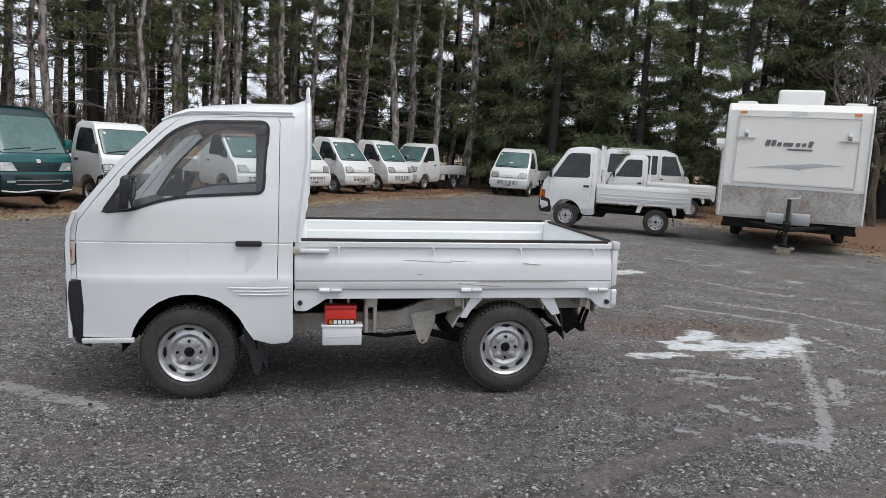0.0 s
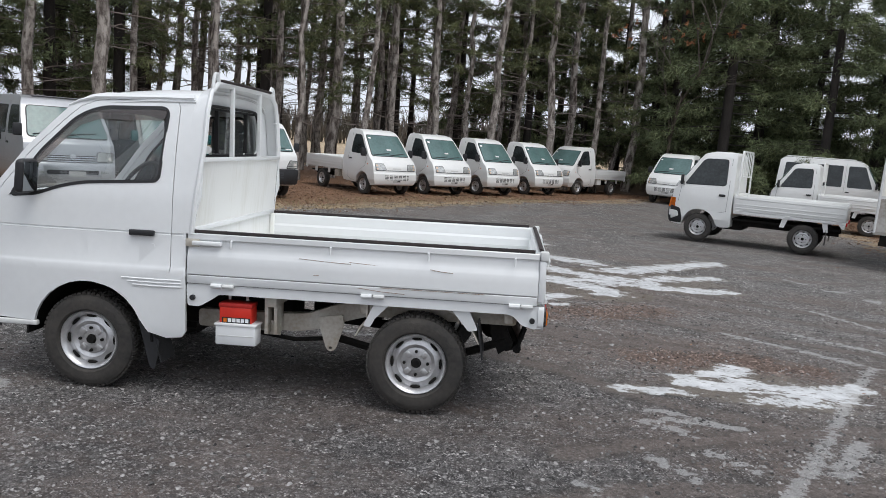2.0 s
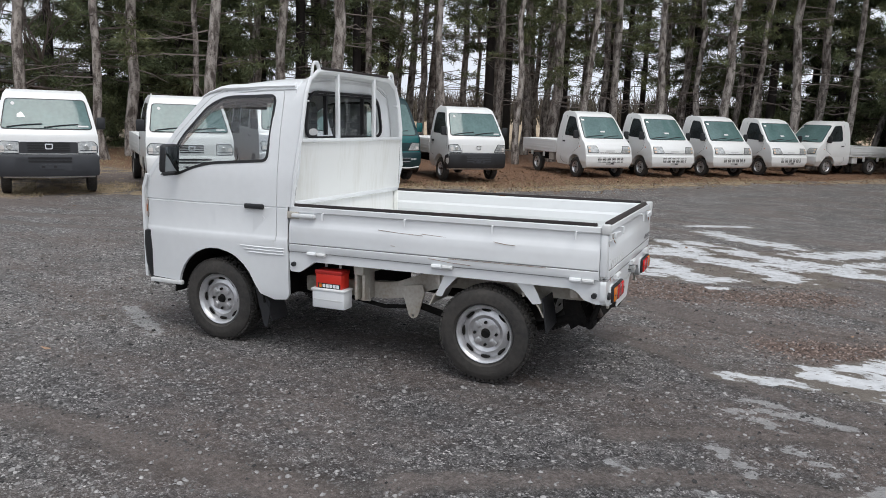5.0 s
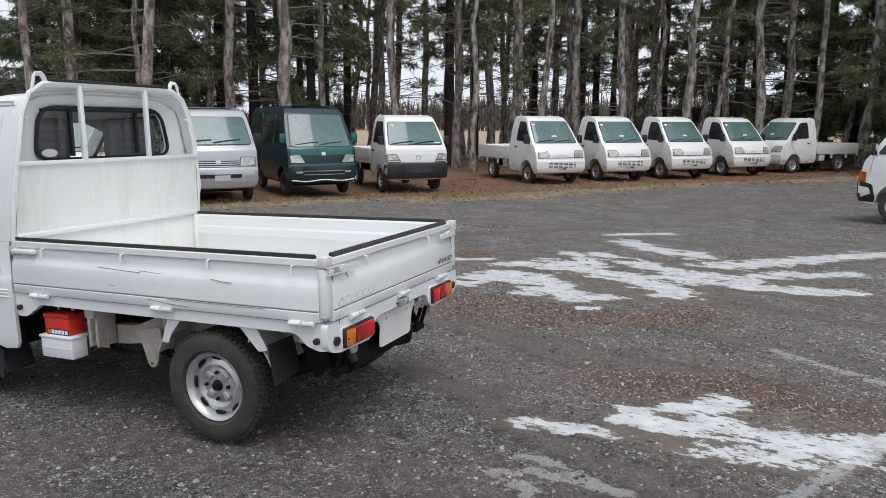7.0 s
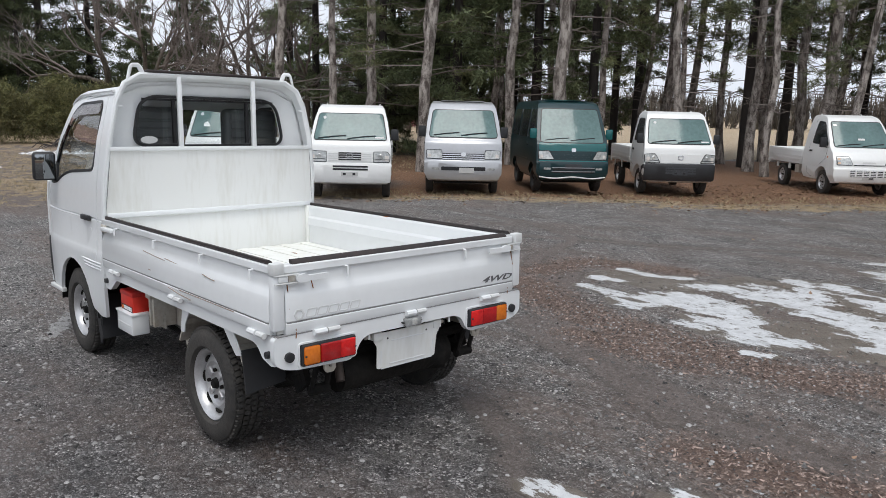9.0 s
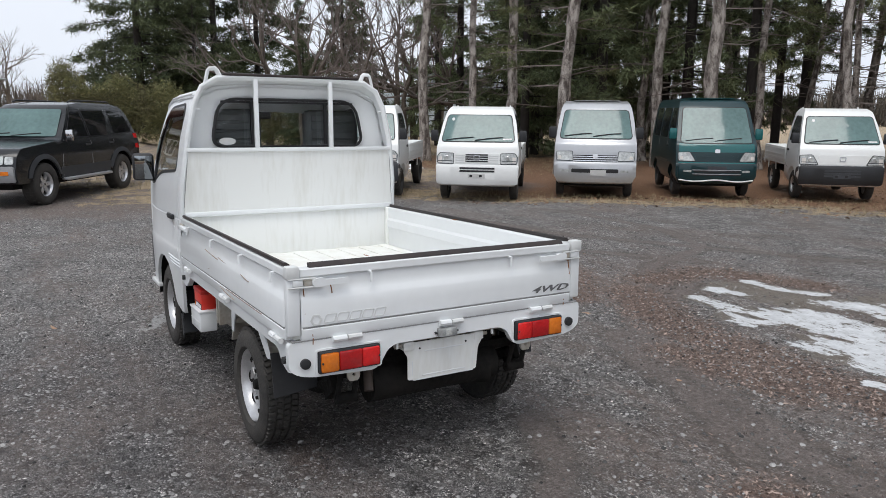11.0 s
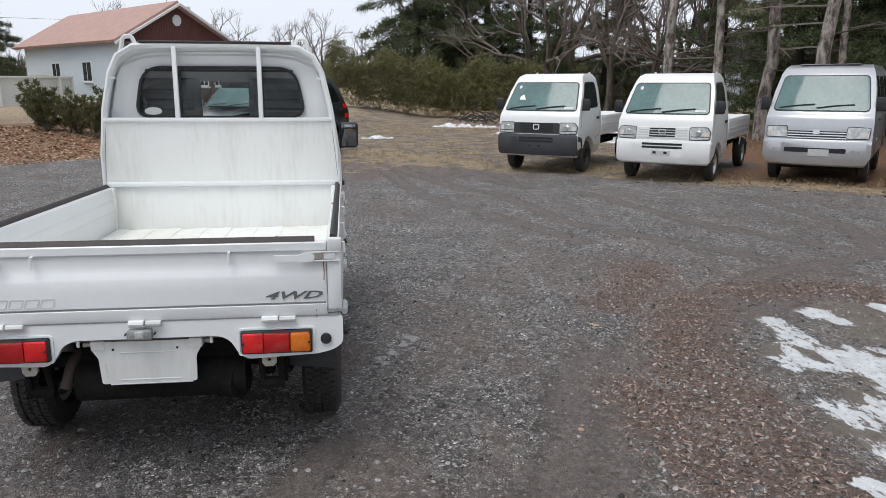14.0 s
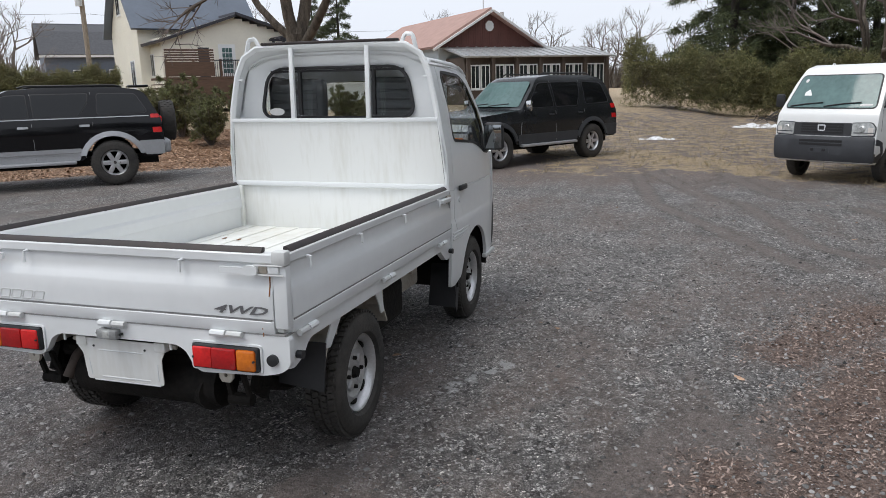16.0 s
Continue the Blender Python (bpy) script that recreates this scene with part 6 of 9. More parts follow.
EDGE_ICE = [
    (0.13, (-0.05, 8.74), (0.17, 8.80)),
    (0.12, (-0.08, 9.28), (0.25, 9.25), (0.52, 9.45)),
    (0.28, (2.7, 9.9), (3.5, 10.7), (4.6, 11.9)),
    (0.22, (3.3, 9.75), (4.2, 10.3)),
    (0.16, (1.35, 12.0), (2.1, 12.5)),
    (0.10, (2.03, 7.66), (2.14, 7.71)),
    (0.10, (2.36, 5.17), (2.75, 5.24)),
    (0.23, (2.88, 5.48), (3.30, 5.60), (3.80, 5.50)),
    (0.20, (3.12, 5.75), (3.28, 5.90)),
    (0.15, (3.70, 5.55), (4.05, 5.74)),
    (0.11, (3.20, 5.27), (3.60, 5.28)),
]
ICE = [(1.42 * row[0], *row[1:]) for row in POND_ICE] + [(1.2 * row[0], *row[1:]) for row in EDGE_ICE]
HOLES = [(0.71, 8.25, 0.16, 0.07, 0), (1.11, 8.22, 0.16, 0.08, 10), (1.40, 8.31, 0.15, 0.10, 10), (1.85, 7.74, 0.30, 0.10, 5), (2.10, 8.46, 0.42, 0.17, 8), (1.20, 9.02, 0.17, 0.09, 0), (1.90, 10.02, 0.26, 0.12, 0), (1.05, 8.98, 0.2, 0.1, 0), (2.75, 9.85, 0.3, 0.16, 20), (3.45, 5.74, 0.14, 0.07, 20)]
# shallow standing water over silt
PUDDLES = [(2.35, 8.45, 1.1, 0.6, 12), (0.35, 9.05, 0.75, 0.42, 12), (3.0, 9.6, 1.7, 0.9, 15), (1.5, 9.7, 1.0, 0.8, 20), (3.3, 5.5, 0.85, 0.5, 5)]
# pale films of frozen slush along the wheel tracks
LANE_FILM = [
    (0.07, (4.44, 6.39), (3.69, 5.15), (3.31, 4.47), (3.01, 3.95), (2.65, 3.46)),
    (0.09, (3.60, 4.66), (3.27, 4.14)),
    (0.09, (3.47, 7.09), (3.9, 6.78), (4.35, 6.45)),
    (0.07, (2.46, 4.83), (2.82, 4.71)),
    (0.06, (2.65, 4.27), (2.87, 4.09)),
    (0.06, (1.94, 3.70), (2.06, 3.66)),
    (0.09, (2.36, 3.61), (2.77, 3.53)),
    (0.08, (4.30, 5.86), (4.36, 5.42)),
    (0.07, (2.35, 4.63), (2.62, 4.50)),
    (0.08, (2.53, 4.67), (2.94, 4.68)),
    (0.06, (2.35, 4.12), (2.53, 3.90)),
]
FAR_FILM = [
    (0.08, (4.1, 7.38), (4.81, 6.88), (5.25, 6.15)),
    (0.07, (4.0, 4.9), (4.3, 4.88)),
    (0.07, (5.24, 10.85), (5.85, 9.77), (6.31, 8.35)),
    (0.07, (4.82, 8.62), (5.17, 7.97), (5.78, 7.63)),
    (0.11, (-1.85, 4.57), (-1.16, 4.17)),
    (0.06, (0.6, 5.8), (0.1, 6.05)),
    (0.10, (2.90, 14.5), (3.02, 14.5)),
]
FILM = LANE_FILM + FAR_FILM
NEAR_TRACKS = [
    (0.12, (2.3, 6.25), (1.4, 6.69), (0.46, 7.3), (-0.44, 8.16), (-1.1, 9.08), (-1.5, 10.3)),
    (0.11, (2.4, 6.5), (1.44, 6.87), (0.67, 7.37), (-0.16, 8.13), (-0.75, 9.0)),
    (0.12, (1.45, 6.85), (0.85, 7.25), (0.31, 7.78), (-0.3, 8.7)),
    (0.15, (0.6, 7.0), (1.09, 6.76), (1.99, 6.49), (2.82, 6.38), (4.6, 6.0)),
    (0.12, (1.5, 5.6), (2.0, 5.4), (2.3, 5.1), (3.2, 4.75), (4.6, 4.6)),
    (0.10, (1.9, 4.0), (2.5, 4.33), (3.6, 4.86), (4.8, 5.2)),
    (0.10, (1.2, 3.1), (2.2, 3.7), (3.6, 4.1), (5.0, 4.2)),
    (0.13, (-2.8, 2.6), (-0.5, 2.9), (1.5, 2.85), (3.0, 3.0)),
    (0.13, (-2.8, 2.0), (-0.5, 2.2), (1.5, 2.3), (3.2, 2.4)),
]
FAR_TRACKS = [
    (0.10, (2.5, 7.4), (4.4, 6.9), (6.4, 6.2)),
    (0.10, (3.0, 8.6), (4.6, 7.9), (6.6, 7.0)),
    (0.10, (3.4, 9.0), (5.0, 8.4), (7.0, 7.4)),
    (0.12, (-1.5, 10.3), (-2.8, 10.9), (-4.4, 10.9)),
    (0.12, (-5.5, 8.8), (-3.0, 9.4), (-0.5, 10.9), (1.0, 12.6)),
    (0.12, (-5.8, 7.6), (-3.4, 8.0), (-1.0, 9.6)),
    (0.13, (-8.6, 6.2), (-5.5, 6.6), (-2.4, 7.9)),
    (0.16, (-14, 7.2), (-11, 6.4), (-8.5, 6.5), (-6, 7.3)),
    (0.16, (-14, 8.3), (-11, 7.6), (-8.5, 7.6), (-6.4, 8.2)),
    (0.15, (-12, 9.3), (-10, 8.6), (-7, 7.0)),
]
TRACKS = NEAR_TRACKS + FAR_TRACKS
RUTS = [(1.5 * row[0], *row[1:]) for row in TRACKS]
DEBRIS = [
    (0.42, (-0.3, 8.0), (0.3, 7.7), (1.04, 7.5), (1.72, 7.45), (2.41, 7.45), (3.0, 7.8)),
    (0.35, (-0.6, 8.5), (-0.6, 9.3), (0.3, 9.7)),
    (0.30, (1.1, 7.1), (1.9, 7.1)),
    (0.28, (2.6, 6.0), (3.5, 6.25)),
    (0.25, (2.7, 5.95), (3.9, 6.1)),
    (0.35, (-1.3, 8.1), (-0.4, 7.5)),
]


def strips(x, y, rows):
    best = 0.0
    for w, *p in rows:
        for (ax, ay), (bx, by) in zip(p, p[1:]):
            if min(ax, bx) - w < x < max(ax, bx) + w and min(ay, by) - w < y < max(ay, by) + w:
                best = max(best, 1.0 - away(x, y, ax, ay, bx, by) / w)
    return best


def zones(x, y):
    """Shares of (forest litter, dry grass, ice, mud) at a place."""
    wob = 0.9 * noise.noise(Vector((x * 0.25, y * 0.25, 3)))
    e = lot_edge(x, y) + wob
    b = bank(x, y) + 0.5 * wob
    drive = smooth(-9.5, -11.5, x + 0.3 * wob) * smooth(2.0, 4.0, y)
    yard = smooth(6.5, 9.5, -x + 0.4 * wob) * (1 - smooth(12.0, 15.0, y))
    litter = smooth(0.5, 2.2, e) * (1 - smooth(13.0, 17.0, e)) * (1 - yard)
    straw = max(smooth(-0.6, 0.8, e) * (1 - smooth(1.5, 4.0, e)) * 0.62, 0.5 * smooth(-6.5, -9.5, x + 0.3 * y - 2.0 + wob) * smooth(3.0, 5.0, y))
    leaves = smooth(-0.1, 0.7, b) * (1 - smooth(5.0, 7.5, b)) * (1 - smooth(2.0, 4.0, y))
    lawn = max(smooth(5.0, 7.0, b) * (1 - smooth(4, 8, y)), smooth(14.0, 18.0, e))
    ice = strips(x, y, ICE)
    if ice > 0:
        for h in HOLES:
            ice -= 1.3 * blob(x, y, *h)
    mud = max(blob(x, y, 2.2, 9.0, 2.9, 2.3, 0), 0.9 * blob(x, y, 3.0, 6.2, 2.6, 1.5, 0), 0.75 * blob(x, y, -0.6, 8.6, 2.2, 4.0, -35), 0.8 * smooth(6.0, 8.5, -x + wob) * (1 - smooth(12, 15, y)) * smooth(1.0, 4.0, y))
    puddle = max(blob(x, y, *p) for p in PUDDLES)
    dark_patch = max(blob(x, y, 0.9, 3.7, 3.2, 1.7, 5), blob(x, y, 2.4, 4.4, 1.5, 1.2, 40))
    return max(litter, 0.0), max(straw, lawn), max(0.0, ice), mud, leaves, strips(x, y, FILM), strips(x, y, RUTS), strips(x, y, DEBRIS), puddle, dark_patch


axis_x = sorted(set([-2500, -1200, -600, -300, -180] + list(np.arange(-120, -30, 6.0)) + list(np.arange(-30, -12, 0.9)) + list(np.arange(-12, -2.6, 0.16)) + list(np.arange(-2.6, 5.4, 0.065)) + list(np.arange(5.4, 10, 0.25)) + list(np.arange(10, 26, 0.9)) + [30, 40, 55, 80, 120, 200, 400, 900, 2500]))
axis_y = sorted(set([-2500, -900, -400, -200, -120, -80, -60, -45] + list(np.arange(-36, -8, 1.5)) + list(np.arange(-8, 2.4, 0.3)) + list(np.arange(2.4, 12.8, 0.065)) + list(np.arange(12.8, 18, 0.25)) + list(np.arange(18, 40, 0.7)) + [42, 48, 56, 70, 90, 130, 200, 400, 900, 2500]))
gv = [(float(x), float(y), ground_z(x, y)) for y in axis_y for x in axis_x]
nx = len(axis_x)
gf = [(j * nx + i, j * nx + i + 1, (j + 1) * nx + i + 1, (j + 1) * nx + i) for j in range(len(axis_y) - 1) for i in range(nx - 1)]
gm = bpy.data.meshes.new("ground")
gm.from_pydata(gv, [], gf)
gm.shade_smooth()
za, zb, zc = [gm.attributes.new(k, "FLOAT_COLOR", "POINT") for k in ("zone_a", "zone_b", "zone_c")]
zz = np.array([zones(x, y) for x, y, _ in gv])
za.data.foreach_set("color", np.column_stack([zz[:, 0], zz[:, 1], zz[:, 2], np.ones(len(zz))]).astype(np.float32).ravel())
zb.data.foreach_set("color", np.column_stack([zz[:, 3], zz[:, 4], zz[:, 8], np.ones(len(zz))]).astype(np.float32).ravel())
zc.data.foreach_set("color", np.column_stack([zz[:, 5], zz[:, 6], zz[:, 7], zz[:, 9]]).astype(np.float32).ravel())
zgrid = zz.reshape(len(axis_y), nx, -1)


def zones_at(x, y):
    """The shares at many places at once, from the ground's own points."""
    i = np.clip(np.searchsorted(axis_x, x), 0, nx - 1)
    j = np.clip(np.searchsorted(axis_y, y), 0, len(axis_y) - 1)
    return zgrid[j, i]


def height_at(x, y):
    i = np.clip(np.searchsorted(axis_x, x), 1, nx - 1)
    j = np.clip(np.searchsorted(axis_y, y), 1, len(axis_y) - 1)
    g = np.array([v[2] for v in gv]).reshape(len(axis_y), nx)
    u = (x - np.array(axis_x)[i - 1]) / (np.array(axis_x)[i] - np.array(axis_x)[i - 1])
    v = (y - np.array(axis_y)[j - 1]) / (np.array(axis_y)[j] - np.array(axis_y)[j - 1])
    return g[j - 1, i - 1] * (1 - u) * (1 - v) + g[j - 1, i] * u * (1 - v) + g[j, i - 1] * (1 - u) * v + g[j, i] * u * v


def ground_material():
    m = bpy.data.materials.new("ground_cover")
    m.use_nodes = True
    n, l = m.node_tree.nodes, m.node_tree.links
    b = n["Principled BSDF"]
    tc = n.new("ShaderNodeTexCoord")

    def tex(scale, detail=5, rough=0.6, stretch=None, turn=0.0):
        t = n.new("ShaderNodeTexNoise")
        t.inputs["Scale"].default_value, t.inputs["Detail"].default_value, t.inputs["Roughness"].default_value = scale, detail, rough
        src = tc.outputs["Object"]
        if stretch:
            mp = n.new("ShaderNodeMapping")
            mp.inputs["Scale"].default_value, mp.inputs["Rotation"].default_value = stretch, (0, 0, radians(turn))
            l.new(src, mp.inputs["Vector"])
            src = mp.outputs["Vector"]
        l.new(src, t.inputs["Vector"])
        return t.outputs["Fac"]

    def ramp(fac, stops):
        r = n.new("ShaderNodeValToRGB")
        el = r.color_ramp.elements
        while len(el) < len(stops):
            el.new(0.5)
        for e, (p, c) in zip(el, stops):
            e.position, e.color = p, (*c, 1) if len(c) == 3 else c
        l.new(fac, r.inputs["Fac"])
        return r.outputs["Color"]

    def mix(fac, a, c):
        x = n.new("ShaderNodeMix")
        x.data_type = "RGBA"
        l.new(fac, x.inputs["Factor"])
        l.new(a, x.inputs["A"])
        l.new(c, x.inputs["B"])
        return x.outputs["Result"]

    def op(kind, a, c):
        x = n.new("ShaderNodeMath")
        x.operation, x.use_clamp = kind, kind not in ("MULTIPLY_ADD",)
        for k, v in enumerate((a, c)):
            if isinstance(v, (int, float)):
                x.inputs[k].default_value = v
            else:
                l.new(v, x.inputs[k])
        return x.outputs[0]

    def zone(name):
        a, s = n.new("ShaderNodeAttribute"), n.new("ShaderNodeSeparateColor")
        a.attribute_name = name
        l.new(a.outputs["Color"], s.inputs["Color"])
        return s.outputs

    def mask(z, fac, lo, hi, gain=0.7):
        """z broken up by a noise, as a soft-edged share."""
        s = n.new("ShaderNodeMath")
        s.operation = "MULTIPLY_ADD"
        l.new(fac, s.inputs[0])
        s.inputs[1].default_value = gain
        l.new(z, s.inputs[2])
        r = n.new("ShaderNodeMapRange")
        r.interpolation_type = "SMOOTHSTEP"
        r.inputs["From Min"].default_value, r.inputs["From Max"].default_value = lo + gain * 0.5, hi + gain * 0.5
        l.new(s.outputs[0], r.inputs["Value"])
        return r.outputs["Result"]

    a, c, k = zone("zone_a"), zone("zone_b"), zone("zone_c")

    def cells(scale, stops):
        v, e, sp = n.new("ShaderNodeTexVoronoi"), n.new("ShaderNodeTexVoronoi"), n.new("ShaderNodeSeparateColor")
        e.feature = "DISTANCE_TO_EDGE"
        for node in (v, e):
            node.inputs["Scale"].default_value = scale
            l.new(tc.outputs["Object"], node.inputs["Vector"])
        l.new(v.outputs["Color"], sp.inputs["Color"])
        # dark cell edges: the shade between the stones is put into their colour
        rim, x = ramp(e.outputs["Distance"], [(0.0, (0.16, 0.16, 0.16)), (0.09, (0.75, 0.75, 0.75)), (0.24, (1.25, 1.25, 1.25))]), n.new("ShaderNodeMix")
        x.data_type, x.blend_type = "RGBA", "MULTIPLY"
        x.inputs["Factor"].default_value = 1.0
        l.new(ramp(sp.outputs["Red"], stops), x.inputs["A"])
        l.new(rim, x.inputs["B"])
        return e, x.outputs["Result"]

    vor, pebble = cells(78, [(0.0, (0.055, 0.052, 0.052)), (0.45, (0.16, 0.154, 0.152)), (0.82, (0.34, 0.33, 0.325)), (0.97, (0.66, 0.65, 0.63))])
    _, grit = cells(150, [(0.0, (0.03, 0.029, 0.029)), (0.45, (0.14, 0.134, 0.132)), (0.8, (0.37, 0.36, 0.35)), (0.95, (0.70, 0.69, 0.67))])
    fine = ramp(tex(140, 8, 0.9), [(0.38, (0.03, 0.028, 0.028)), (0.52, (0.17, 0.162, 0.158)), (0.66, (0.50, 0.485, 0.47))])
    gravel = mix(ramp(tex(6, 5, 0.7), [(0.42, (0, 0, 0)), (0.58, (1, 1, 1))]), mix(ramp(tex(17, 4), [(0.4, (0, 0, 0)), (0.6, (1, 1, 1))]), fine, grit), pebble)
    damp = ramp(tex(1.6, 14, 0.86), [(0.32, (0.52, 0.515, 0.515)), (0.5, (1.12, 1.105, 1.09)), (0.68, (1.95, 1.90, 1.85))])
    mul = n.new("ShaderNodeMix")
    mul.data_type, mul.blend_type = "RGBA", "MULTIPLY"
    mul.inputs["Factor"].default_value = 1.0
    l.new(gravel, mul.inputs["A"])
    l.new(damp, mul.inputs["B"])
    clod = n.new("ShaderNodeMix")
    clod.data_type, clod.blend_type = "RGBA", "MULTIPLY"
    clod.inputs["Factor"].default_value = 1.0
    l.new(mul.outputs["Result"], clod.inputs["A"])
    l.new(ramp(tex(19, 12, 0.92), [(0.40, (0.28, 0.28, 0.28)), (0.5, (0.92, 0.92, 0.92)), (0.60, (1.9, 1.9, 1.9))]), clod.inputs["B"])
    # gravel is a quarter darker in a ragged patch beside the truck
    darkened, share = n.new("ShaderNodeMix"), n.new("ShaderNodeAttribute")
    darkened.data_type, darkened.blend_type = "RGBA", "MULTIPLY"
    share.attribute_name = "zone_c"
    l.new(op("MULTIPLY", mask(share.outputs["Alpha"], tex(1.6, 9, 0.75), 0.12, 0.5, 1.4), 1.0), darkened.inputs["Factor"])
    l.new(clod.outputs["Result"], darkened.inputs["A"])
    darkened.inputs["B"].default_value = (0.76, 0.76, 0.78, 1)
    gravel = darkened.outputs["Result"]
    dirt = ramp(tex(24, 12, 0.9), [(0.36, (0.055, 0.040, 0.034)), (0.50, (0.165, 0.126, 0.110)), (0.64, (0.42, 0.345, 0.30))])
    # dirt shows between the stones in ragged patches, dragged out along the lanes
    streak = tex(1.3, 8, 0.72, (1, 3, 1), 28)
    col = mix(op("MULTIPLY", mask(c[0], streak, 0.25, 0.85, 1.8), 0.7), gravel, dirt)
    thin = ramp(tex(0.55, 8, 0.7, (1, 2.2, 1), -20), [(0.45, (0, 0, 0)), (0.66, (1, 1, 1))])
    col = mix(op("MULTIPLY", thin, 0.72), col, dirt)
    # wheel tracks: crushed pale dust between darker edges
    dust = ramp(tex(40, 10, 0.88), [(0.36, (0.075, 0.060, 0.054)), (0.5, (0.19, 0.158, 0.145)), (0.64, (0.40, 0.35, 0.325))])
    track_edge = ramp(tex(40, 9, 0.85), [(0.3, (0.03, 0.026, 0.023)), (0.6, (0.10, 0.085, 0.073)), (0.8, (0.24, 0.21, 0.185))])
    col = mix(op("MULTIPLY", mask(k[1], tex(6, 11, 0.85), 0.05, 0.55, 2.4), 0.5), col, track_edge)
    col = mix(op("MULTIPLY", mask(k[1], tex(4.5, 11, 0.82), 0.36, 0.80, 2.4), 0.7), col, dust)
    # rotten leaves and bark round the ponds
    crumb = ramp(tex(44, 9, 0.85), [(0.32, (0.024, 0.014, 0.011)), (0.48, (0.125, 0.080, 0.063)), (0.62, (0.29, 0.20, 0.16)), (0.74, (0.58, 0.46, 0.39))])
    col = mix(op("MULTIPLY", mask(k[2], tex(5, 12, 0.85), 0.2, 0.75, 3.0), 0.85), col, crumb)
    straw = ramp(tex(28, 7, 0.75, (1, 3, 1), 40), [(0.3, (0.14, 0.10, 0.072)), (0.52, (0.42, 0.33, 0.235)), (0.72, (0.72, 0.60, 0.43))])
    grass = ramp(tex(4.5, 13, 0.86), [(0.32, (0.35, 0.31, 0.27)), (0.5, (0.95, 0.93, 0.85)), (0.7, (1.5, 1.45, 1.3))])
    mg = n.new("ShaderNodeMix")
    mg.data_type, mg.blend_type = "RGBA", "MULTIPLY"
    mg.inputs["Factor"].default_value = 1.0
    l.new(straw, mg.inputs["A"])
    l.new(grass, mg.inputs["B"])
    col = mix(mask(a[1], tex(2.2, 9, 0.78), 0.42, 0.62, 2.2), col, mg.outputs["Result"])
    litter = ramp(tex(38, 7, 0.75), [(0.32, (0.05, 0.030, 0.020)), (0.52, (0.23, 0.125, 0.072)), (0.72, (0.48, 0.31, 0.20))])
    col = mix(mask(a[0], tex(1.3, 6, 0.65), 0.2, 0.6, 0.7), col, litter)
    leafy = ramp(tex(24, 6, 0.8), [(0.3, (0.10, 0.05, 0.026)), (0.5, (0.24, 0.13, 0.07)), (0.72, (0.42, 0.27, 0.16))])
    col = mix(mask(c[1], tex(2.5, 6, 0.65), 0.3, 0.55, 0.5), col, leafy)
    # wet silt in the ponds, then slush films, then the ice itself
    silt = ramp(tex(7, 8, 0.7), [(0.3, (0.095, 0.080, 0.064)), (0.55, (0.145, 0.124, 0.103)), (0.75, (0.21, 0.185, 0.158))])
    pond = n.new("ShaderNodeMath")
    pond.operation, pond.use_clamp = "MAXIMUM", True
    l.new(a[2], pond.inputs[0])
    l.new(c[2], pond.inputs[1])
    wet = mask(pond.outputs[0], tex(3.2, 8, 0.7), 0.16, 0.34, 1.2)
    col = mix(op("MULTIPLY", wet, 0.86), col, silt)
    slush = ramp(tex(34, 11, 0.88), [(0.3, (0.34, 0.335, 0.33)), (0.5, (0.56, 0.56, 0.56)), (0.7, (0.74, 0.75, 0.76))])
    col = mix(op("MULTIPLY", mask(k[0], tex(9, 9, 0.74, (1, 1.6, 1), 30), 0.40, 0.60, 3.2), op("MULTIPLY", ramp(k[0], [(0.02, (0, 0, 0)), (0.16, (1, 1, 1))]), 0.60)), col, slush)
    icen = tex(3.8, 12, 0.75, (1, 1.8, 1), 8)
    ice = op("MULTIPLY", mask(a[2], icen, 0.44, 0.53, 4.2), ramp(a[2], [(0.02, (0, 0, 0)), (0.14, (1, 1, 1))]))
    ice = op("MULTIPLY", ice, ramp(tex(13, 5, 0.6, (1, 2.4, 1), 8), [(0.34, (0, 0, 0)), (0.41, (1, 1, 1))]))
    icecol = ramp(tex(7, 9, 0.72), [(0.28, (0.34, 0.345, 0.345)), (0.46, (0.58, 0.595, 0.61)), (0.72, (0.76, 0.78, 0.80))])
    col = mix(op("MULTIPLY", ice, 0.93), col, icecol)
    l.new(col, b.inputs["Base Color"])
    rr = n.new("ShaderNodeMapRange")
    rr.inputs["To Min"].default_value, rr.inputs["To Max"].default_value = 0.72, 0.30
    l.new(op("MULTIPLY", wet, 0.8), rr.inputs["Value"])
    l.new(rr.outputs["Result"], b.inputs["Roughness"])
    b.inputs["Specular IOR Level"].default_value = 0.35
    bp = n.new("ShaderNodeBump")
    bp.inputs["Strength"].default_value, bp.inputs["Distance"].default_value = 0.9, 0.025
    inv = op("SUBTRACT", 1.0, op("MAXIMUM", op("MULTIPLY", ice, 0.85), op("MULTIPLY", wet, 0.8)))
    hm = n.new("ShaderNodeMath")
    hm.operation = "MULTIPLY"
    hsum = n.new("ShaderNodeMath")
    hsum.operation = "ADD"
    l.new(tex(60, 6, 0.75), hsum.inputs[0])
    l.new(vor.outputs["Distance"], hsum.inputs[1])
    l.new(hsum.outputs[0], hm.inputs[0])
    l.new(inv, hm.inputs[1])
    l.new(hm.outputs[0], bp.inputs["Height"])
    l.new(bp.outputs["Normal"], b.inputs["Normal"])
    return m


gm.materials.append(ground_material())
tagged(new("ground", gm), "dark gravel lot with dirt, ice patches and dry grass", "ground", kind="structure")


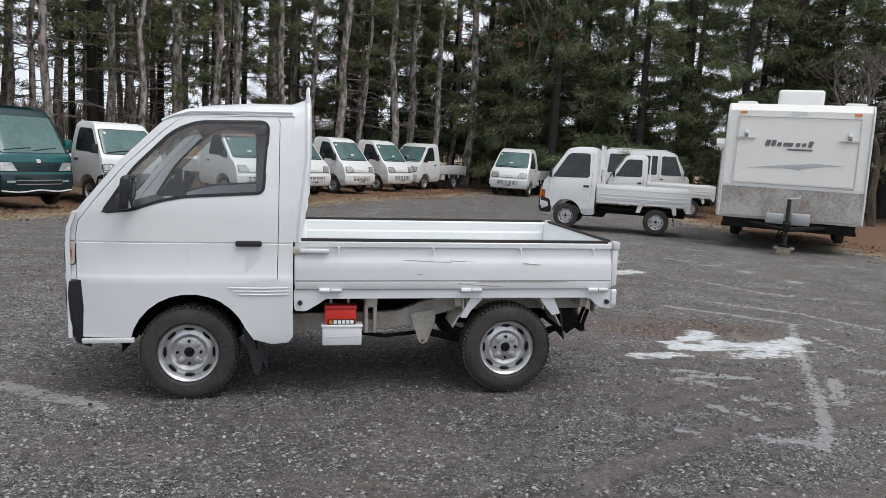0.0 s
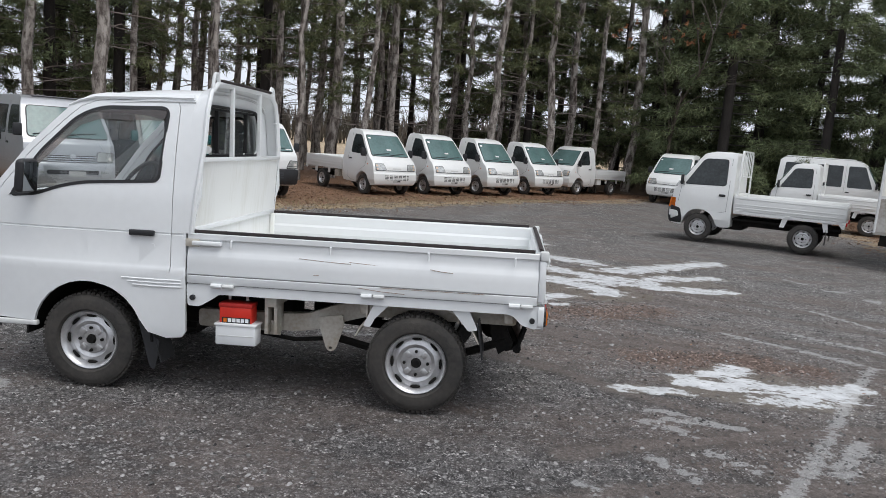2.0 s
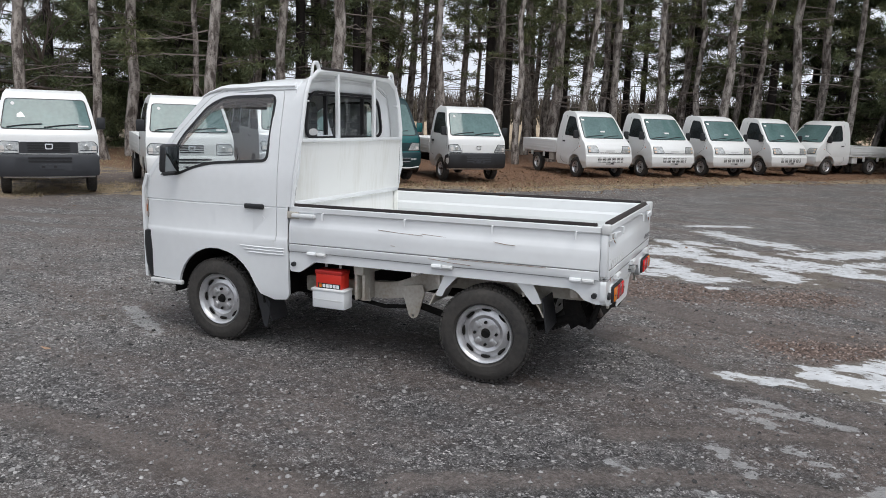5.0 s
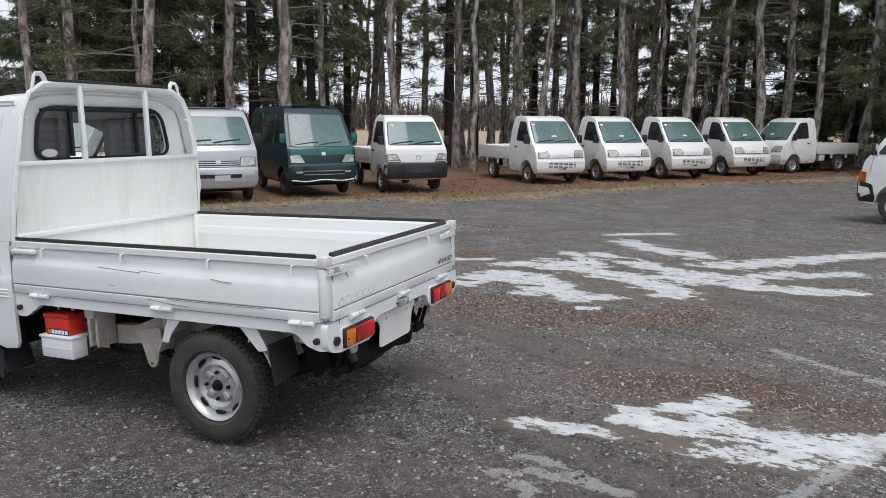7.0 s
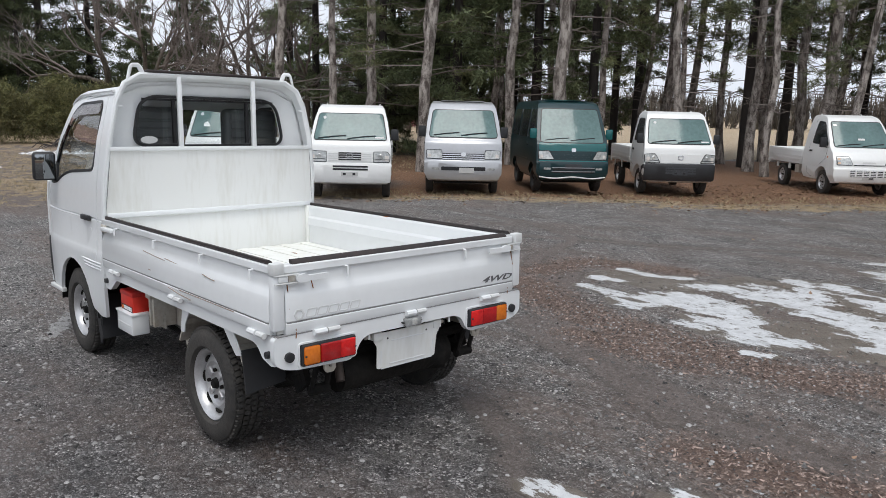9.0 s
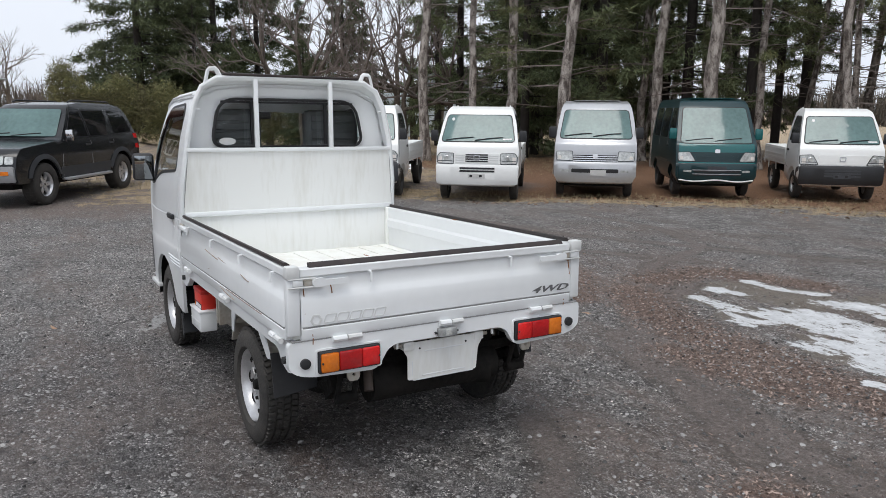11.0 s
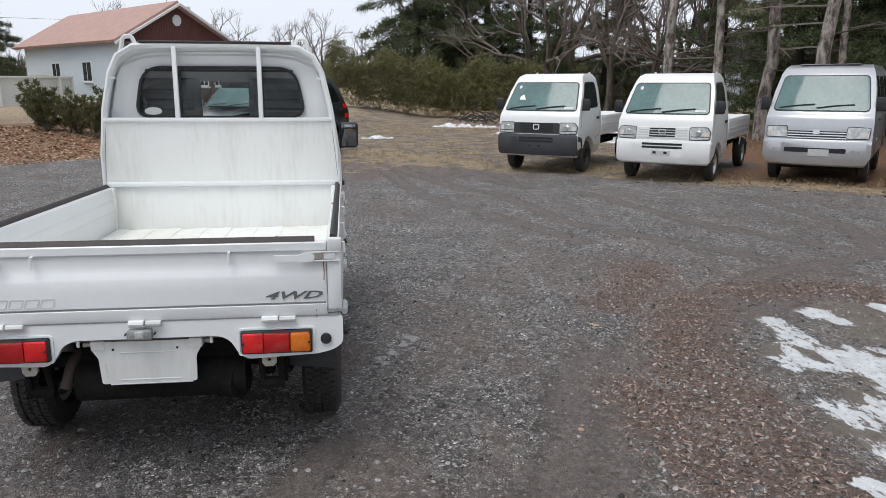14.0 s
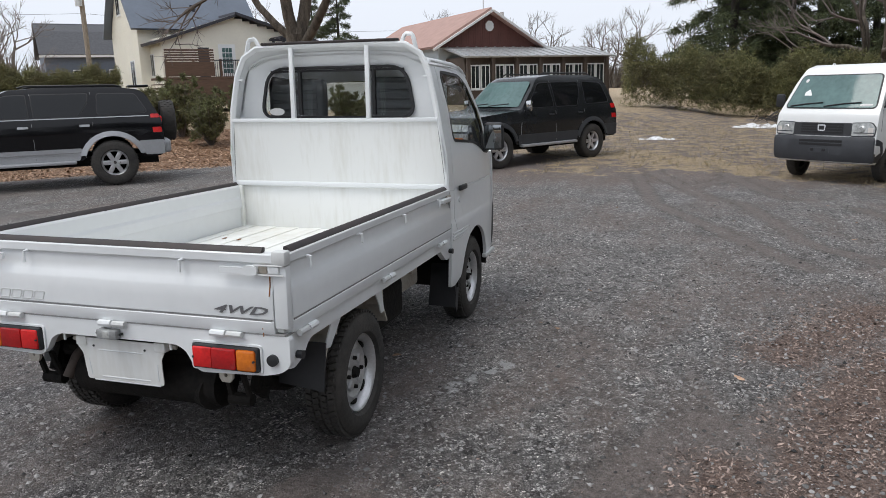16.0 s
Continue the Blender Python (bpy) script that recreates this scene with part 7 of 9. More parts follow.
def scatter(name, label, category, count, place, shape, material, seed):
    """Many small pieces in one mesh: place(rng, count) gives x, y and size; shape is (points, faces)."""
    rng = np.random.default_rng(seed)
    x, y, size = place(rng, count)
    sv, sf = np.array(shape[0], float), shape[1]
    k, m = len(x), len(shape[0])
    p = sv[None] * size[:, None, None] * rng.uniform(0.6, 1.3, (k, 1, 3))
    tilt, lean, turn = rng.uniform(-0.5, 0.5, k)[:, None], rng.uniform(-0.5, 0.5, k)[:, None], rng.uniform(0, 6.28, k)[:, None]
    px, py, pz = p[..., 0], p[..., 1], p[..., 2]
    py, pz = py * np.cos(tilt) - pz * np.sin(tilt), py * np.sin(tilt) + pz * np.cos(tilt)
    px, pz = px * np.cos(lean) + pz * np.sin(lean), pz * np.cos(lean) - px * np.sin(lean)
    px, py = px * np.cos(turn) - py * np.sin(turn), px * np.sin(turn) + py * np.cos(turn)
    v = np.stack([px + x[:, None], py + y[:, None], pz + height_at(x, y)[:, None]], -1).reshape(-1, 3)
    corners = np.concatenate([np.array(f) for f in sf])
    sizes = np.array([len(f) for f in sf])
    loops = (np.arange(k)[:, None] * m + corners[None]).ravel()
    me = bpy.data.meshes.new(name)
    me.vertices.add(len(v))
    me.vertices.foreach_set("co", v.astype(np.float32).ravel())
    me.loops.add(len(loops))
    me.loops.foreach_set("vertex_index", loops.astype(np.int32))
    total = np.tile(sizes, k)
    me.polygons.add(len(total))
    me.polygons.foreach_set("loop_start", np.concatenate([[0], np.cumsum(total)[:-1]]).astype(np.int32))
    me.update(calc_edges=True)
    me.validate()
    me.materials.append(material)
    return tagged(new(name, me), label, category, kind="stuff")


def choose(rng, count, box, keep):
    """Places in a box (x0, x1, y0, y1) with the share keep(x, y)."""
    xs, ys = [], []
    got = 0
    for _ in range(200):
        x, y = rng.uniform(box[0], box[1], 40000), rng.uniform(box[2], box[3], 40000)
        ok = rng.random(40000) < keep(x, y)
        xs.append(x[ok])
        ys.append(y[ok])
        got += ok.sum()
        if got >= count:
            break
    return np.concatenate(xs)[:count], np.concatenate(ys)[:count]


STONE = ([(1, 0, 0.1), (0.4, 0.9, 0), (-0.6, 0.7, 0.1), (-0.9, -0.2, 0), (-0.2, -0.9, 0.1), (0.7, -0.7, 0), (0.2, 0.1, 0.75), (-0.3, 0.0, 0.7)], [(0, 1, 6), (1, 2, 7, 6), (2, 3, 7), (3, 4, 7), (4, 5, 6, 7), (5, 0, 6)])
LEAF = ([(0, -1, 0), (0.45, -0.3, 0.12), (0.35, 0.5, 0.05), (0, 1, 0.2), (-0.4, 0.4, 0.1), (-0.4, -0.4, 0.0)], [(0, 1, 2, 3), (0, 3, 4, 5)])

CHIP = ([(0, -1, 0), (0.26, -0.4, 0.12), (0.2, 0.6, 0.04), (0, 1, 0.18), (-0.22, 0.5, 0.1), (-0.24, -0.5, 0.02)], [(0, 1, 2, 3), (0, 3, 4, 5)])


def near_path(rng, count):
    def keep(x, y):
        d = np.abs(np.hypot(x - 0.4, y - 5.0) - 2.8)
        z = zones_at(x, y)
        return np.exp(-d / 2.6) * (z[:, 2] < 0.15) * (1 - 0.6 * np.clip(z[:, 6] + z[:, 3], 0, 1))
    x, y = choose(rng, count, (-9, 8, -1, 14), keep)
    return x, y, 0.0035 + 0.0115 * rng.random(len(x)) ** 3.5


STONES = mat("pale_stones", (0.25, 0.243, 0.238), 0.8, vary=0.5, scale=60, island=0.9)
scatter("gravel_stones", "loose grey gravel stones", "gravel", 85000, near_path, STONE, STONES, 5)


def litter_place(rng, count):
    def keep(x, y):
        b = -((x + 4.2) * 8.2 + (y + 7.2) * 7.3) / 10.98
        return ((0.1 < b) & (b < 5.5)).astype(float)
    x, y = choose(rng, count, (-16, -3, -11, 3), keep)
    return x, y, 0.018 + 0.034 * rng.random(len(x)) ** 2


scatter("leaf_litter", "dry brown fallen leaves on the bank", "leaves", 48000, litter_place, LEAF, mat("dry_leaf", (0.46, 0.30, 0.20), 0.8, vary=0.5, island=0.6), 6)


def debris_place(rng, count):
    x, y = choose(rng, count, (-2, 4.5, 5, 11), lambda x, y: np.clip(zones_at(x, y)[:, 7] * 1.6 + 0.2 * np.clip(zones_at(x, y)[:, 3] - 0.25, 0, 1), 0, 1) * (zones_at(x, y)[:, 2] < 0.35))
    return x, y, 0.005 + 0.017 * rng.random(len(x)) ** 2


scatter("rotten_leaves", "brown rotten leaf and bark bits round the ponds", "leaves", 26000, debris_place, CHIP, mat("rotten_leaf", (0.31, 0.235, 0.20), 0.85, vary=0.6, scale=40, island=0.8), 7)


def lone_leaf(rng, count):
    return rng.uniform(-7, 7, count), rng.uniform(0, 14, count), 0.018 + 0.02 * rng.random(count)


scatter("fallen_leaves", "single dry leaves on the gravel", "leaves", 60, lone_leaf, LEAF, MATS["dry_leaf"], 8)


def forest_leaf(rng, count):
    z = lambda x, y: np.clip(zones_at(x, y)[:, 0] + zones_at(x, y)[:, 1], 0, 1) * (x > -7 + 0.2 * (y - 10))
    x, y = choose(rng, count, (-16, 12, 8, 32), z)
    return x, y, 0.02 + 0.035 * rng.random(len(x))


scatter("forest_litter", "brown needles and leaves below the trees", "leaves", 16000, forest_leaf, LEAF, mat("forest_leaf", (0.25, 0.145, 0.085), 0.85, vary=0.5, island=0.6), 9)
BLADE = ([(-0.06, 0, 0), (0.06, 0, 0), (0.25, 0.1, 1.0), (0.1, 0.3, 0), (0.2, 0.25, 0), (-0.3, 0.3, 0.8), (-0.1, -0.3, 0), (0, -0.35, 0), (-0.4, -0.2, 0.9)], [(0, 1, 2), (3, 4, 5), (6, 7, 8)])


def straw_place(rng, count):
    x, y = choose(rng, count, (-22, 9, 3, 24), lambda x, y: np.clip(zones_at(x, y)[:, 1] * 1.4 - 0.5, 0, 1))
    return x, y, 0.03 + 0.05 * rng.random(len(x))


scatter("dry_grass", "short dry yellow grass at the lot's edge", "grass", 24000, straw_place, BLADE, mat("dry_grass_blade", (0.44, 0.36, 0.22), 0.8, vary=0.4, island=0.5), 10)


# ---- trees ----
BARK = mat("pine_bark", (0.43, 0.39, 0.355), 0.9, vary=0.6, second=(0.075, 0.06, 0.052), scale=4.2, bump=1.0, bscale=16, stretch=(2.0, 2.0, 0.8), contrast=(0.42, 0.58))
# spruce bark, much darkened: the wood's deep shade is put into its colour
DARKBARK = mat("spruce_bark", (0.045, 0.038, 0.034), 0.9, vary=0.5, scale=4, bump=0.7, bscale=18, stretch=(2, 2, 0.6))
OLDBARK = mat("maple_bark", (0.15, 0.125, 0.098), 0.9, second=(0.045, 0.036, 0.028), contrast=(0.40, 0.60), vary=0.55, scale=3, bump=1.0, bscale=12, stretch=(2.5, 2.5, 0.6))
TWIG = mat("twig", (0.18, 0.15, 0.135), 0.9, vary=0.3)
NEEDLE = mat("pine_needles", (0.17, 0.18, 0.075), 0.6, vary=0.45, scale=1.2, island=0.45, second=(0.055, 0.075, 0.03))
SPRUCE = mat("spruce_needles", (0.19, 0.22, 0.11), 0.75, vary=0.5, scale=0.9, island=0.6, second=(0.075, 0.098, 0.052), spec=0.25)
CEDAR = mat("cedar_leaves", (0.19, 0.195, 0.075), 0.75, vary=0.4, scale=1.2, island=0.55, second=(0.115, 0.10, 0.05))


class Soup:
    """Collects many small faces quickly."""

    def __init__(self):
        self.v, self.f, self.n = [], [], 0

    def add(self, v, f):
        self.v.append(np.asarray(v, float))
        self.f += [tuple(self.n + k for k in q) for q in f]
        self.n += len(v)

    def rod(self, pts, rs, sides=5):
        pts = np.asarray(pts, float)
        ring = []
        for i, p in enumerate(pts):
            d = pts[min(i + 1, len(pts) - 1)] - pts[max(i - 1, 0)]
            d = d / (np.linalg.norm(d) + 1e-9)
            u = np.cross(d, (0.31, 0.11, 0.94) if abs(d[2]) < 0.8 else (1, 0.1, 0))
            u /= np.linalg.norm(u) + 1e-9
            w = np.cross(d, u)
            for k in range(sides):
                a = 6.28319 * k / sides
                ring.append(p + (u * math.cos(a) + w * math.sin(a)) * rs[i])
        f = [(i * sides + k, i * sides + (k + 1) % sides, (i + 1) * sides + (k + 1) % sides, (i + 1) * sides + k) for i in range(len(pts) - 1) for k in range(sides)]
        self.add(ring, f)

    def mesh(self, name, material, smooth=False):
        me = bpy.data.meshes.new(name)
        me.from_pydata(np.concatenate(self.v).tolist() if self.v else [], [], self.f)
        if smooth:
            me.shade_smooth()
        me.materials.append(material)
        return me


def tufts(soup, rng, c, n, size, width, droop=0.0, along=None):
    """n needle sprays round the point c."""
    d = rng.normal(size=(n, 3))
    d[:, 2] -= droop
    if along is not None:
        d += np.asarray(along) * 1.2
    d /= np.linalg.norm(d, axis=1)[:, None]
    w = np.cross(d, rng.normal(size=(n, 3)))
    w /= np.linalg.norm(w, axis=1)[:, None] + 1e-9
    ln = size * rng.uniform(0.6, 1.3, n)[:, None]
    p = np.asarray(c) + rng.normal(size=(n, 3)) * size * 0.25
    v = np.stack([p - w * width, p + w * width, p + d * ln], 1).reshape(-1, 3)
    soup.add(v, [(3 * k, 3 * k + 1, 3 * k + 2) for k in range(n)])


def tree_thing(name, trunk, crown, label, category="tree", group="", twigs=None):
    ob = thing(name, Matrix(), label, category, group)
    part("trunk", trunk, None, ob)
    if crown is not None:
        part("crown", crown, None, ob)
    if twigs is not None:
        part("bare_branch", twigs, None, ob)["kind"] = "stuff"
    return ob


def make_pine(seed, h=17.0, r=0.17, first=4.0, green=1.0, lean=0.0):
    """Tall bare-stemmed pine: straight trunk, dead lower branches, open tufted crown."""
    rng = np.random.default_rng(seed)
    tr, tw, cr = Soup(), Soup(), Soup()
    zs = np.linspace(-0.2, h, 16)
    bend = np.cumsum(rng.normal(size=(16, 2)) * 0.085, 0) + np.outer(zs, [lean, lean * 0.3])
    pts = np.column_stack([bend - bend[0], zs])
    tr.rod(pts, [r * (1.25 if z < 0.2 else 1) * (1 - 0.78 * max(0, z) / h) for z in zs], 10)

    def axis(z):
        return np.array([np.interp(z, zs, pts[:, 0]), np.interp(z, zs, pts[:, 1]), z])
    z = 1.8
    while z < h - 0.4:
        z += rng.uniform(0.12, 0.42)
        a = rng.uniform(0, 6.28)
        live = z > first + rng.uniform(-1.2, 1.5)
        ln = rng.uniform(0.5, 2.4) if not live else rng.uniform(1.0, 2.3) * min(1, 0.35 + (h - z) / 7)
        up = rng.uniform(-0.15, 0.25)
        o = axis(z)
        d = np.array([math.cos(a), math.sin(a), up])
        mid = o + d * ln * 0.55 + [0, 0, rng.uniform(-0.1, 0.1)]
        end = o + d * ln + [0, 0, rng.uniform(-0.25, 0.2)]
        tw.rod([o, mid, end], [0.022, 0.014, 0.005], 3)
        for _ in range(4):
            q = o + (end - o) * rng.uniform(0.35, 0.95)
            e = q + np.array([math.cos(a + rng.uniform(-1.2, 1.2)), math.sin(a + rng.uniform(-1.2, 1.2)), rng.uniform(-0.2, 0.4)]) * rng.uniform(0.2, 0.55)
            tw.rod([q, e], [0.008, 0.003], 3)
            if live:
                tufts(cr, rng, e, int(26 * green), 0.22, 0.014, -0.1, (e - q))
                tufts(cr, rng, (q + e) / 2, int(18 * green), 0.19, 0.014, -0.1)
        if live:
            tufts(cr, rng, end, int(16 * green), 0.22, 0.015, -0.1, d)
            tufts(cr, rng, mid, int(8 * green), 0.2, 0.015, -0.1)
    return tr.mesh("trunk", BARK, True), cr.mesh("crown", NEEDLE), tw.mesh("bare_branch", TWIG)


def make_spruce(seed, h=15.0, wide=3.0, low=0.6, material=None, step=0.19, fan=14):
    """Dense conifer with drooping boughs down to near the ground."""
    rng = np.random.default_rng(seed)
    tr, cr = Soup(), Soup()
    tr.rod([(0, 0, -0.2), (0, 0, h * 0.5), (0, 0, h)], [0.19, 0.12, 0.02], 8)
    z = low
    while z < h:
        a = rng.uniform(0, 6.28)
        reach = wide * (1 - z / h) ** 0.75 * rng.uniform(0.65, 1.1) + 0.15
        o = np.array([0, 0, z])
        d = np.array([math.cos(a), math.sin(a), 0])
        pts = [o + d * reach * t + np.array([0, 0, 0.12 * t - 0.42 * t * t * reach * 0.5 + 0.16 * max(0, t - 0.75)]) for t in (0, 0.35, 0.7, 1.0)]
        tr.rod(pts, [0.028, 0.02, 0.012, 0.004], 3)
        n = int(fan * (0.6 + reach))
        for _ in range(n):
            t = rng.uniform(0.15, 1.0) ** 0.8
            k = min(2, int(t * 3))
            q = pts[k] + (pts[k + 1] - pts[k]) * (t * 3 - k)
            side = np.array([-d[1], d[0], 0]) * rng.uniform(-1, 1) * 0.30 * reach * (1.15 - t)
            tufts(cr, rng, q + side + [0, 0, -0.25 * abs(rng.normal()) * 0.4], 12, 0.27, 0.016, 0.45, d * 0.6 + side)
        z += step * rng.uniform(0.5, 1.5)
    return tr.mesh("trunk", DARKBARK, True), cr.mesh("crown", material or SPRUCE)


def make_bare(seed, h=7.0, r=0.12, spread=0.5, levels=5, material=None, start=0.25, droop=0.0):
    """Leafless broad tree: forking limbs down to fine twigs."""
    rng = np.random.default_rng(seed)
    tr, tw = Soup(), Soup()

    def grow(p, d, ln, rad, lv):
        pts, q, dd = [p], p, d
        for _ in range(4):
            dd = dd + rng.normal(size=3) * 0.13 + np.array([0, 0, 0.04 - droop * (lv < 3)])
            dd /= np.linalg.norm(dd)
            q = q + dd * ln / 4
            pts.append(q)
        rs = [rad * (1 - 0.38 * k / 4) for k in range(5)]
        (tr if lv > levels - 2 else tw).rod(pts, rs, 9 if lv > levels - 2 else 4 if rad > 0.02 else 3)
        if lv == 0:
            return
        kids = 3 if lv > 1 else 4
        for k in range(kids):
            t = rng.uniform(0.45, 1.0) if k else 1.0
            i = min(3, int(t * 4))
            b = pts[i] + (pts[i + 1] - pts[i]) * (t * 4 - i)
            a = rng.normal(size=3) * spread
            nd = dd + a + np.array([0, 0, 0.10])
            nd /= np.linalg.norm(nd)
            grow(b, nd, ln * rng.uniform(0.58, 0.82), rad * 0.62 * rng.uniform(0.75, 1.0), lv - 1)
    grow(np.array([0, 0, -0.15]), np.array([0.02, 0.0, 1.0]), h * start, r, levels)
    return tr.mesh("trunk", material or OLDBARK, True), tw.mesh("bare_branch", TWIG)


PINES = []
for k, (hh, rr_, ff, ll) in enumerate(((17, 0.165, 4.6, 0.0), (16, 0.13, 3.8, 0.022), (18, 0.18, 5.2, -0.014), (15, 0.12, 3.5, 0.045), (17, 0.145, 4.2, -0.028))):
    t_, c_, w_ = make_pine(20 + k, hh, rr_, ff, 1.0, ll)
    PINES.append(tree_thing("pine_tree", t_, c_, "tall pine with a grey scaly trunk and dead lower branches", "tree", "pine wood", w_))
SPRUCES = []
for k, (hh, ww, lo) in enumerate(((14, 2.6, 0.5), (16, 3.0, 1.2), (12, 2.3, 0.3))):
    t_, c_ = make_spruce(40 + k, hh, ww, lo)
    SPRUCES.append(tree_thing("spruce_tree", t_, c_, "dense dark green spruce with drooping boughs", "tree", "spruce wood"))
used = set()


def plant(kind, x, y, turn=0.0, size=1.0):
    src = kind
    m = pose(x, y, ground_z(x, y) if abs(x) < 60 else 0.0, 0, 0, turn) @ Matrix.Scale(size, 4)
    if src.name in used:
        ob = copy_thing(src, pose(x, y, ground_z(x, y), 0, 0, turn))
        ob.scale = (size, size, size)
    else:
        used.add(src.name)
        src.matrix_basis = m
        ob = src
    return ob


rng_t = np.random.default_rng(77)
FIRST_ROW = [(-17.4, 15.2), (-14.3, 15.2), (-15.2, 16.9), (-13.6, 18.4), (-11.5, 16.1), (-12.4, 20.6), (-10.4, 22.8), (-9.9, 20.2), (-8.7, 25.1), (-7.6, 22.6), (-6.9, 25.6), (-5.6, 24.0), (-5.2, 26.6), (-3.9, 25.0), (-3.0, 27.2), (-1.7, 27.3), (-0.6, 28.6), (0.6, 28.0), (1.5, 30.2), (2.6, 29.4), (3.4, 31.4), (4.6, 30.8), (6.0, 32.0), (5.4, 34.0), (-9.2, 28.2), (-7.4, 30.0), (-4.4, 30.4), (-2.2, 31.6), (0.2, 32.4)]
for i, (x, y) in enumerate(FIRST_ROW):
    plant(PINES[i % 5], x, y, float(rng_t.uniform(0, 360)), float(rng_t.uniform(0.85, 1.15)))
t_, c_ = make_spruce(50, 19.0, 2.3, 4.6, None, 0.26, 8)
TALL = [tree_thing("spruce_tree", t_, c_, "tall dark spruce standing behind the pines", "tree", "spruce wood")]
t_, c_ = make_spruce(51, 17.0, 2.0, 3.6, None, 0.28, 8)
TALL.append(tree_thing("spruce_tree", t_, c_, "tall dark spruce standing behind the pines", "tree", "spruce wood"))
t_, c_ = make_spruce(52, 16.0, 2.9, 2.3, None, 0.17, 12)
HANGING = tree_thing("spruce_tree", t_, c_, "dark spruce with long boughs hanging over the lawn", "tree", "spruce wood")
for x, y, q in ((-17.6, 19.3, 0.95), (-15.4, 20.9, 1.0), (-19.8, 17.9, 0.85), (-13.2, 22.6, 1.05)):
    plant(HANGING, x, y, 70.0 * x, q)
for i in range(58):
    u, v = rng_t.uniform(0, 1), rng_t.uniform(2.0, 15)
    x, y = -17 + 21 * u - 0.66 * v, 17.5 + 13.5 * u + 0.75 * v
    plant(TALL[i % 2] if i % 5 in (0, 2) else PINES[int(rng_t.integers(5))], float(x), float(y), float(rng_t.uniform(0, 360)), float(rng_t.uniform(0.8, 1.1)))
SPRUCE_EDGE = [(7.5, 31.5), (9.2, 30.0), (11.0, 31.8), (12.4, 28.6), (14.6, 29.6), (15.5, 26.4), (17.8, 27.0), (19.8, 24.0), (22.4, 22.0), (8.6, 35.0), (12.0, 35.0), (16.5, 33.0), (21, 29), (24, 25), (25, 19), (6.0, 36.0), (10, 39), (15, 38), (24, 15), (2.2, 36), (4.3, 35), (0.5, 38.5), (3.4, 40), (-1.5, 36)]
SPRUCE_DEEP = [(-22, 21.5), (-24.5, 24.5), (-20, 24.5), (-27, 21), (-22.5, 28), (-18.5, 27), (-16.5, 30), (-25, 31), (-19, 20.8), (13.2, 32.0), (10.6, 35.5), (18.4, 30.0), (19.2, 26.6), (22.0, 26.0), (7.2, 34.0), (14.0, 41), (5.0, 38.6), (18.5, 36), (27, 22), (22, 33), (20.4, 31.4)]
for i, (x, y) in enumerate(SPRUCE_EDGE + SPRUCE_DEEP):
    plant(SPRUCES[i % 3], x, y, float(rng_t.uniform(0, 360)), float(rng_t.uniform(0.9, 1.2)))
# thin oak that kept a few rusty leaves
ot_, ow_ = make_bare(33, 9.0, 0.07, 0.35, 4, None, 0.42)
ol_ = Soup()
rng_o = np.random.default_rng(3)
for _ in range(26):
    tufts(ol_, rng_o, (rng_o.normal(0, 1.0), rng_o.normal(0, 0.5), 6.3 + rng_o.normal(0, 0.35)), 10, 0.13, 0.04)
oak = tree_thing("oak_tree", ot_, ol_.mesh("crown", mat("rusty_leaves", (0.42, 0.19, 0.09), 0.8, vary=0.4, island=0.4)), "thin bare oak with a few rusty leaves", "tree", "", ow_)
oak.matrix_basis = pose(7.0, 30.0, -0.12)


# ---- travel trailer ----
TRAILER = mat("trailer_shell", (0.80, 0.79, 0.74), 0.4, vary=0.06, scale=1.5)
TREAD = mat("tread_plate", (0.46, 0.44, 0.41), 0.30, metal=0.8, vary=0.3, scale=2.2, second=(0.24, 0.205, 0.17), bump=0.3, bscale=90, contrast=(0.35, 0.6))
trailer = thing("travel_trailer", pose(8.45, 12.57, -0.03, 0, 0, 56 + 180), "white travel trailer with a diamond plate lower front", "trailer")
# local axes: nose towards +x, y across, z up
FACE = [(0.06, 0.55), (0.10, 0.60), (0.04, 1.16), (-0.13, 2.56), (-0.25, 2.67), (-0.5, 2.71)]


def face_x(z):
    return curve_at([(z_, x_) for x_, z_ in FACE], z)


bm = bmesh.new()
sec = FACE + [(-5.0, 2.71), (-5.1, 2.6), (-5.1, 0.55)]
a = [bm.verts.new((x, -1.22, z)) for x, z in sec]
b = [bm.verts.new((x, 1.22, z)) for x, z in sec]
bm.faces.new(a)
bm.faces.new(b[::-1])
for i in range(len(sec)):
    bm.faces.new((a[i], a[i - 1], b[i - 1], b[i]))
part("shell", bm, TRAILER, trailer)


def on_face(outline, off, thick=0.01):
    return plate(outline, (), lambda y, z: Vector((face_x(z) + off, y, z)), thick, (), (1.16, 1.5, 2.0, 2.4), (-1, 0, 0))


part("lower_panel", on_face(rect(-1.20, 1.20, 0.60, 1.14), 0.008), TREAD, trailer, "diamond tread plate")
for s in (-1, 1):
    part("edge_trim", T([(face_x(z) + 0.015, s * 1.20, z) for z in (0.58, 1.16, 1.7, 2.3, 2.55, 2.67)], 0.022, 6), FAINT, trailer)
part("panel_strip", on_face(rect(-1.20, 1.20, 1.14, 1.185), 0.016), FAINT, trailer)
lid = part("front_hatch", on_face(rounded(rect(-1.00, 1.00, 1.24, 2.42), 0.03), 0.014, 0.02), TRAILER, trailer, "large white front hatch")
for q in ([(-1.02, 1.22), (-1.02, 2.45)], [(1.02, 1.22), (1.02, 2.45)], [(-1.02, 2.45), (1.02, 2.45)], [(-1.02, 1.22), (1.02, 1.22)]):
    part("hatch_rim", T([(face_x(z) + 0.022, y, z) for y, z in q], 0.012, 5), FAINT, lid)
